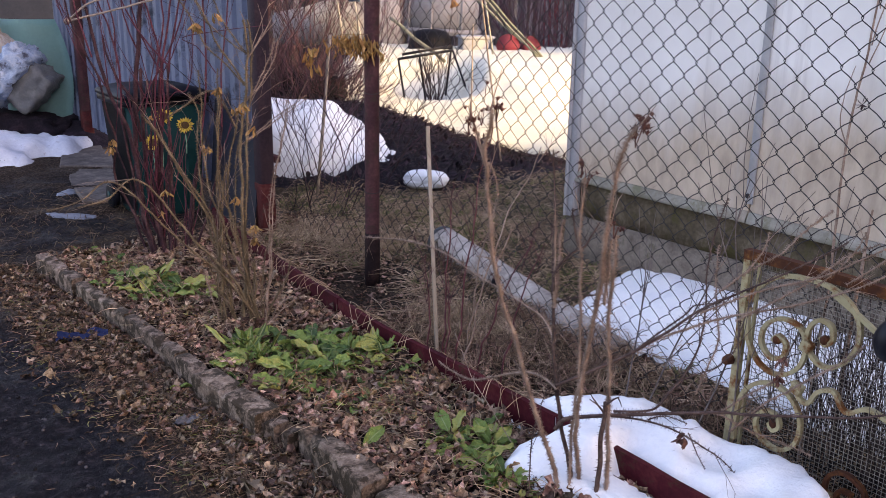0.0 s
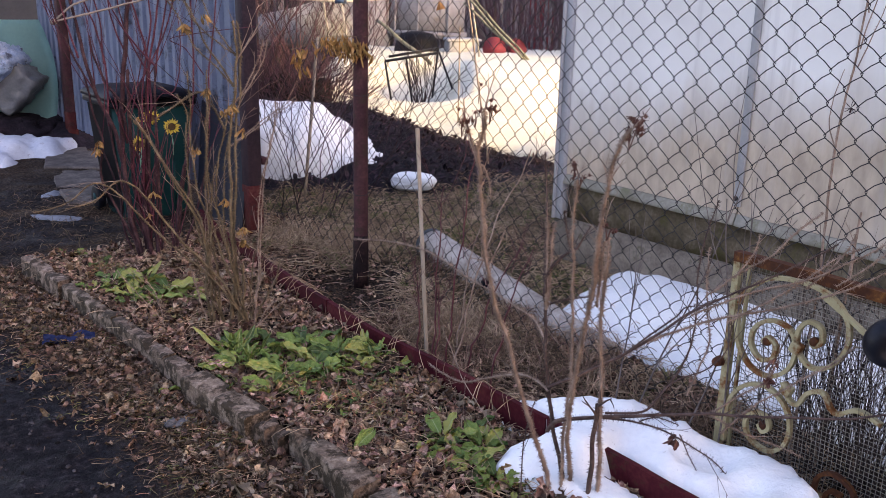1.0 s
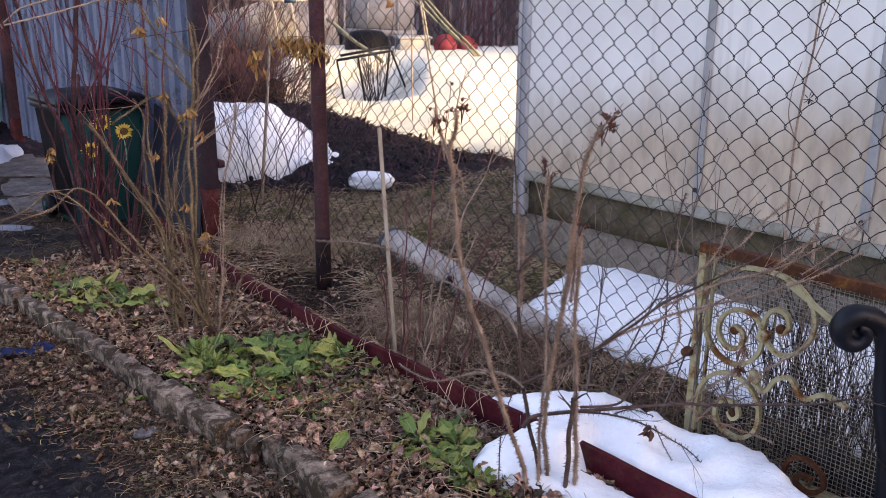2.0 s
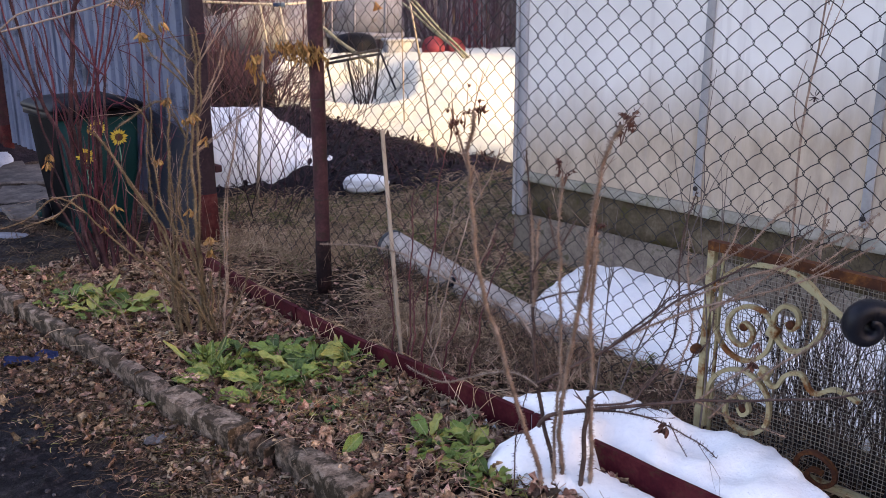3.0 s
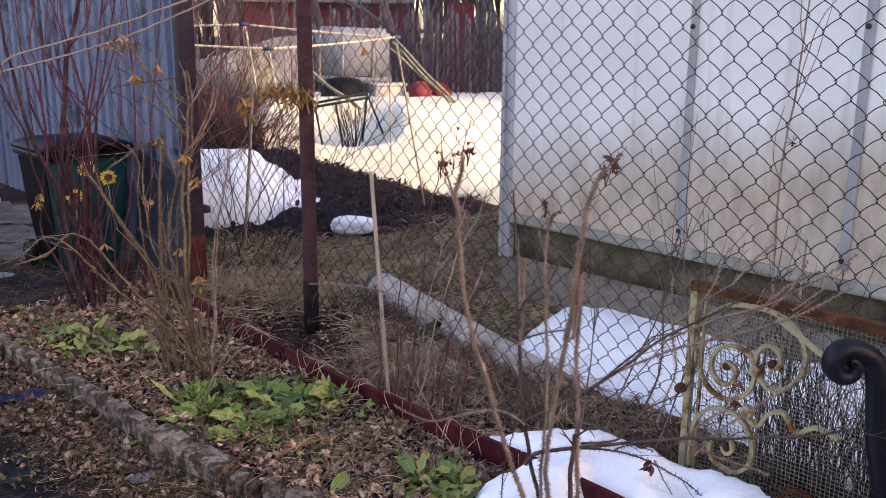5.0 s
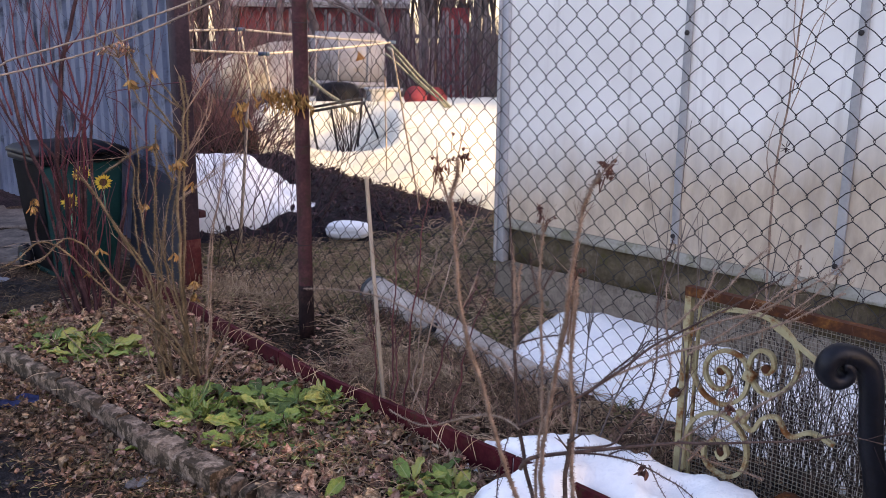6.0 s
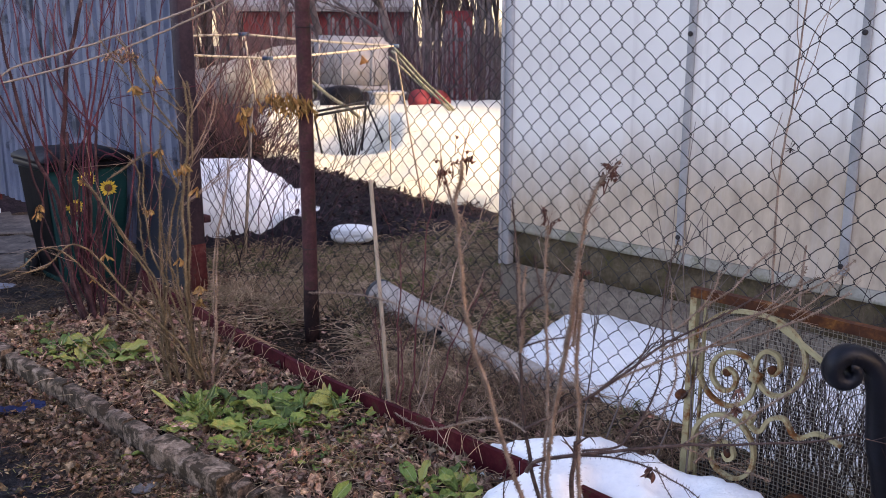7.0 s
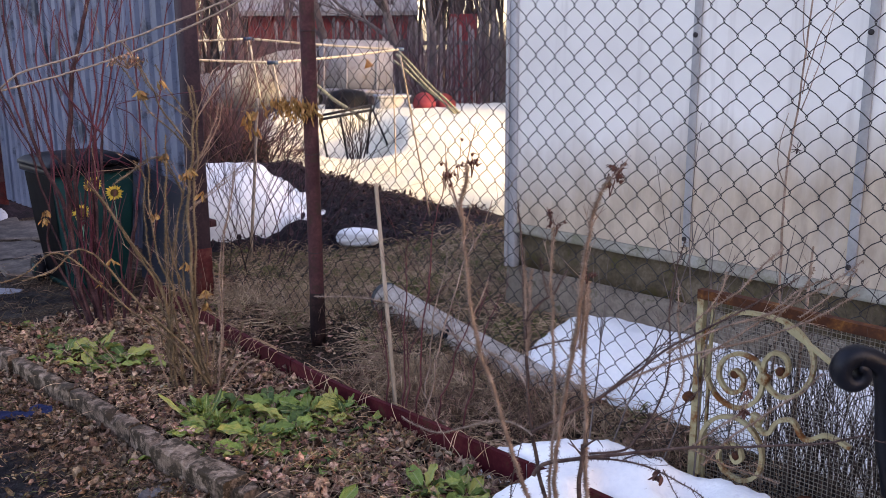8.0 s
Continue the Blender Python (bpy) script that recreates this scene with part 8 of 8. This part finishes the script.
def fence_foot(rng):
    s = rng.uniform(-1.2, 2.9)
    n = rng.gauss(2.62, 0.16)
    p = F(s, n)
    return (p.x, p.y)


def strip_place(rng):
    """Anywhere between the iron edging and the pipe."""
    s = rng.uniform(-1.1, 2.5)
    if s < 0.45 and rng.random() < 0.5:
        return None
    p = F(s, edge_n(s) + 0.03 + 0.60 * rng.random() ** 0.8)
    return (p.x, p.y)


def lawn_place(rng):
    p = F(rng.uniform(-0.9, 1.9), rng.uniform(2.6, 3.7)) if rng.random() < 0.5 else Vector((rng.uniform(-1.2, 1.0), rng.uniform(5.0, 7.3), 0))
    s, n = sn(p.x, p.y)
    return (p.x, p.y) if (s < 0.5 or n < 3.45) else None


def left_place(rng):
    p = Vector((rng.uniform(-3.6, -1.6), rng.uniform(4.3, 6.2), 0))
    return (p.x, p.y) if zones(p.x, p.y)[1] < 0.3 else None


def moss_place(rng):
    q = verge_place(rng)
    return q if q and fbm(q[0] * 2.6, q[1] * 2.6, 21.0) > 0.12 else None


def path_place(rng):
    p = KERB_A + KERB_D * rng.uniform(-0.5, 3.2) + KERB_N * rng.uniform(-1.2, -0.2)
    return (p.x, p.y)


dry_grass("verge_grass", 5200, 51, verge_place, "matted brown dry grass on the verge", (0.03, 0.09), 0.14, 0.0011, BROWN_GRASS)
dry_grass("verge_straw", 1500, 64, verge_place, "scattered paler straw on the verge", (0.03, 0.09), 0.15, 0.0010, DULL_STRAW)
dry_grass("verge_moss", 1800, 58, moss_place, "patches of olive moss and grass on the verge", (0.012, 0.035), 0.35, 0.0014, OLIVE_GRASS)
dry_grass("fence_grass", 1300, 52, strip_place, "tangled dry grass along the fence foot", (0.05, 0.20), 0.2, 0.0015)
dry_grass("fence_straw", 1200, 59, lambda r: clumped(fence_foot(r)), "long pale dry stems along the fence foot", (0.12, 0.32), 0.30, 0.0014)
dry_grass("lawn_grass", 9000, 53, lawn_place, "thin straw grass behind the fence", (0.03, 0.14), 0.5, 0.0018)
dry_grass("moss_grass", 4500, 54, lambda r: clumped(lawn_place(r)), "short mossy green grass behind the fence", (0.02, 0.06), 0.8, 0.0026, OLIVE_GRASS)
dry_grass("path_side_grass", 1300, 55, left_place, "thin brown grass beside the garden path", (0.03, 0.10), 0.6, 0.0015, BROWN_GRASS)
dry_grass("bed_straw", 2600, 56, bed_place, "dry stems lying in the flower bed", (0.05, 0.16), 0.3)
dry_grass("path_straw", 70, 57, path_place, "few dry stems trodden into the path", (0.02, 0.06), 0.05, 0.0009)


def scrap_place(rng):
    p = KERB_A + KERB_D * rng.gauss(2.35, 0.16) + KERB_N * rng.gauss(-0.16, 0.06)
    return (p.x, p.y)


def leaf_place(rng):
    p = KERB_A + KERB_D * rng.uniform(2.3, 3.1) + KERB_N * rng.uniform(-0.3, -0.03)
    return (p.x, p.y)


dry_grass("straw_patch", 190, 60, scrap_place, "patch of bleached grass by the kerb", (0.03, 0.08), 0.25, 0.0012)
leaf_litter("broad_leaf_litter", 34, 61, leaf_place, "broad tan fallen leaves at the path's edge", (0.06, 0.10), PALE_LEAF, 0.06)


def edging_strands():
    """Dry stems that hang over the bed edging."""
    rng = random.Random(63)
    net = Net()
    for _ in range(46):
        s = rng.uniform(-0.9, 1.9)
        e = edge_n(s)
        a = F(s, e + rng.uniform(0.05, 0.14), 0.03 + rng.uniform(0, 0.06))
        b = F(s + rng.gauss(0, 0.03), e + rng.uniform(0.0, 0.02), 0.125 + rng.uniform(0.0, 0.02))
        c = F(s + rng.gauss(0, 0.06), e - rng.uniform(0.02, 0.05), rng.uniform(0.05, 0.11))
        net.rod(bend([a, b, c], 4), [0.0013] * 8 + [0.0008], 3)
    tagged(net.part("edging_strands", STRAW), "thin dry stems hanging over the bed edging", "dry grass", kind="stuff")


edging_strands()


def tussock(s, n, count, size, seed):
    rng = random.Random(seed)
    p = F(s, n)
    ob = thing("grass_tussock", (p.x, p.y, gh(p.x, p.y)), "drooping tussock of straw-coloured dead grass", "grass", "tussocks by the fence")
    net = Net()
    for _ in range(count):
        a = rng.uniform(0, 6.28)
        d = Vector((math.cos(a), math.sin(a), 0))
        out, h = size * rng.uniform(0.4, 1.1), size * rng.uniform(0.3, 0.8)
        q = Vector((rng.gauss(0, 0.10), rng.gauss(0, 0.07), 0))
        j = lambda k: Vector((rng.gauss(0, k), rng.gauss(0, k), rng.gauss(0, k * 0.6)))
        pts = [q, q + d * out * 0.25 + Vector((0, 0, h * 0.7)) + j(0.02), q + d * out * 0.6 + Vector((0, 0, h * 0.5)) + j(0.035), q + d * out * 0.8 + Vector((0, 0, 0.012)) + j(0.01)]
        net.rod(pts, [0.0015, 0.0014, 0.0012, 0.0007], 3)
    tagged(net.part("tuft", STRAW if seed in (500, 501, 503) else DULL_STRAW, ob), kind="stuff")


for k, (s, n, c, z) in enumerate(((0.95, 2.55, 620, 0.24), (-0.7, 2.6, 200, 0.2), (1.25, 2.55, 180, 0.2), (-0.35, 2.80, 220, 0.2), (1.65, 2.60, 220, 0.2), (1.1, 2.75, 140, 0.2),
                                  (2.1, 2.68, 220, 0.18), (1.45, 2.72, 220, 0.2), (0.7, 2.40, 120, 0.16), (1.15, 2.35, 160, 0.16))):
    tussock(s, n, c, z, 500 + k)


def hanging_grass():
    """Brown dead grass that grows up against the pipe and droops from it towards the bed."""
    rng = random.Random(72)
    net = Net()
    for _ in range(550):
        u = rng.random()
        s, n, z = 0.03 + 1.45 * u, 3.07 - 0.20 * u - 0.085, 0.105 - 0.115 * u
        clump = 0.6 + 0.5 * fbm(s * 6, 3.0)
        a = F(s + rng.gauss(0, 0.02), n + rng.uniform(-0.02, 0.03), max(0.0, z + rng.uniform(-0.07, 0.01)))
        out = rng.uniform(0.05, 0.30) * clump
        lean = rng.gauss(0.03, 0.08)
        b = a - N * (0.4 * out) + D * (0.5 * lean) + Vector((0, 0, rng.uniform(-0.015, 0.03)))
        c = a - N * out + D * lean
        c.z = gh(c.x, c.y) + rng.uniform(0.004, 0.03)
        net.rod(bend([a, b, c], 3), [0.0016] * 5 + [0.0012, 0.0008], 3)
    tagged(net.part("hanging_grass", BROWN_GRASS), "brown dead grass drooping from the old pipe", "dry grass", kind="stuff")


hanging_grass()


DEBRIS = surface("rotting_stalks", [(0.009, 0.005, 0.008), (0.030, 0.018, 0.024), (0.11, 0.072, 0.078)], 15, 80, 0.95, bump=0.2, island=0.8)


def heap_litter():
    rng = random.Random(61)
    net = Net()
    for _ in range(3800):
        x, y = rng.uniform(-1.9, 1.2), rng.uniform(6.5, 8.8)
        h = heap(x, y)
        if h < 0.01 or snow_left(x, y) > h:
            continue
        d = any_way(rng)
        d.z = abs(d.z) * 0.5
        length = rng.uniform(0.03, 0.14)
        p = Vector((x, y, gh(x, y) + h))
        net.rod([p, p + d * length * 0.5 + Vector((0, 0, 0.012)), p + d * length], [0.003, 0.0025, 0.0015], 3)
    for _ in range(2600):
        x, y = rng.uniform(-1.9, 1.2), rng.uniform(6.5, 8.8)
        h = heap(x, y)
        if h > 0.01 and snow_left(x, y) < h:
            net.leaf(Vector((x, y, gh(x, y) + h + 0.01)), any_way(rng), Vector((0, 0, 1)), rng.uniform(0.03, 0.08), rng.uniform(0.01, 0.04), rng.uniform(-0.8, 0.8))
    tagged(net.part("heap_debris", DEBRIS), "dark rotting stalks over the soil heap", "plant waste", kind="stuff")


heap_litter()


def path_grit():
    """Clods and grit that roughen the dark path."""
    rng = random.Random(62)
    net = Net()
    for _ in range(6000):
        p = KERB_A + KERB_D * rng.uniform(-1.5, 3.4) + KERB_N * rng.uniform(-1.6, -0.15)
        z = gh(p.x, p.y)
        r = 0.0015 + 0.008 * rng.random() ** 3
        a = rng.uniform(0, 3)
        d = Vector((math.cos(a), math.sin(a), 0.2)) * r
        q = Vector((p.x, p.y, z + 0.2 * r))
        net.rod([q - d, q - d * 0.4, q + d * 0.5, q + d], [r * 0.3, r * 0.9, r * 0.8, r * 0.2], 5)
    tagged(net.part("path_grit", CLOD), "dark clods and grit of the muddy path", "grit", kind="stuff")


CLOD = surface("dark_clod", [(0.005, 0.005, 0.007), (0.018, 0.017, 0.020), (0.06, 0.055, 0.056)], 20, 90, 0.95, bump=0.3, island=0.85)
path_grit()
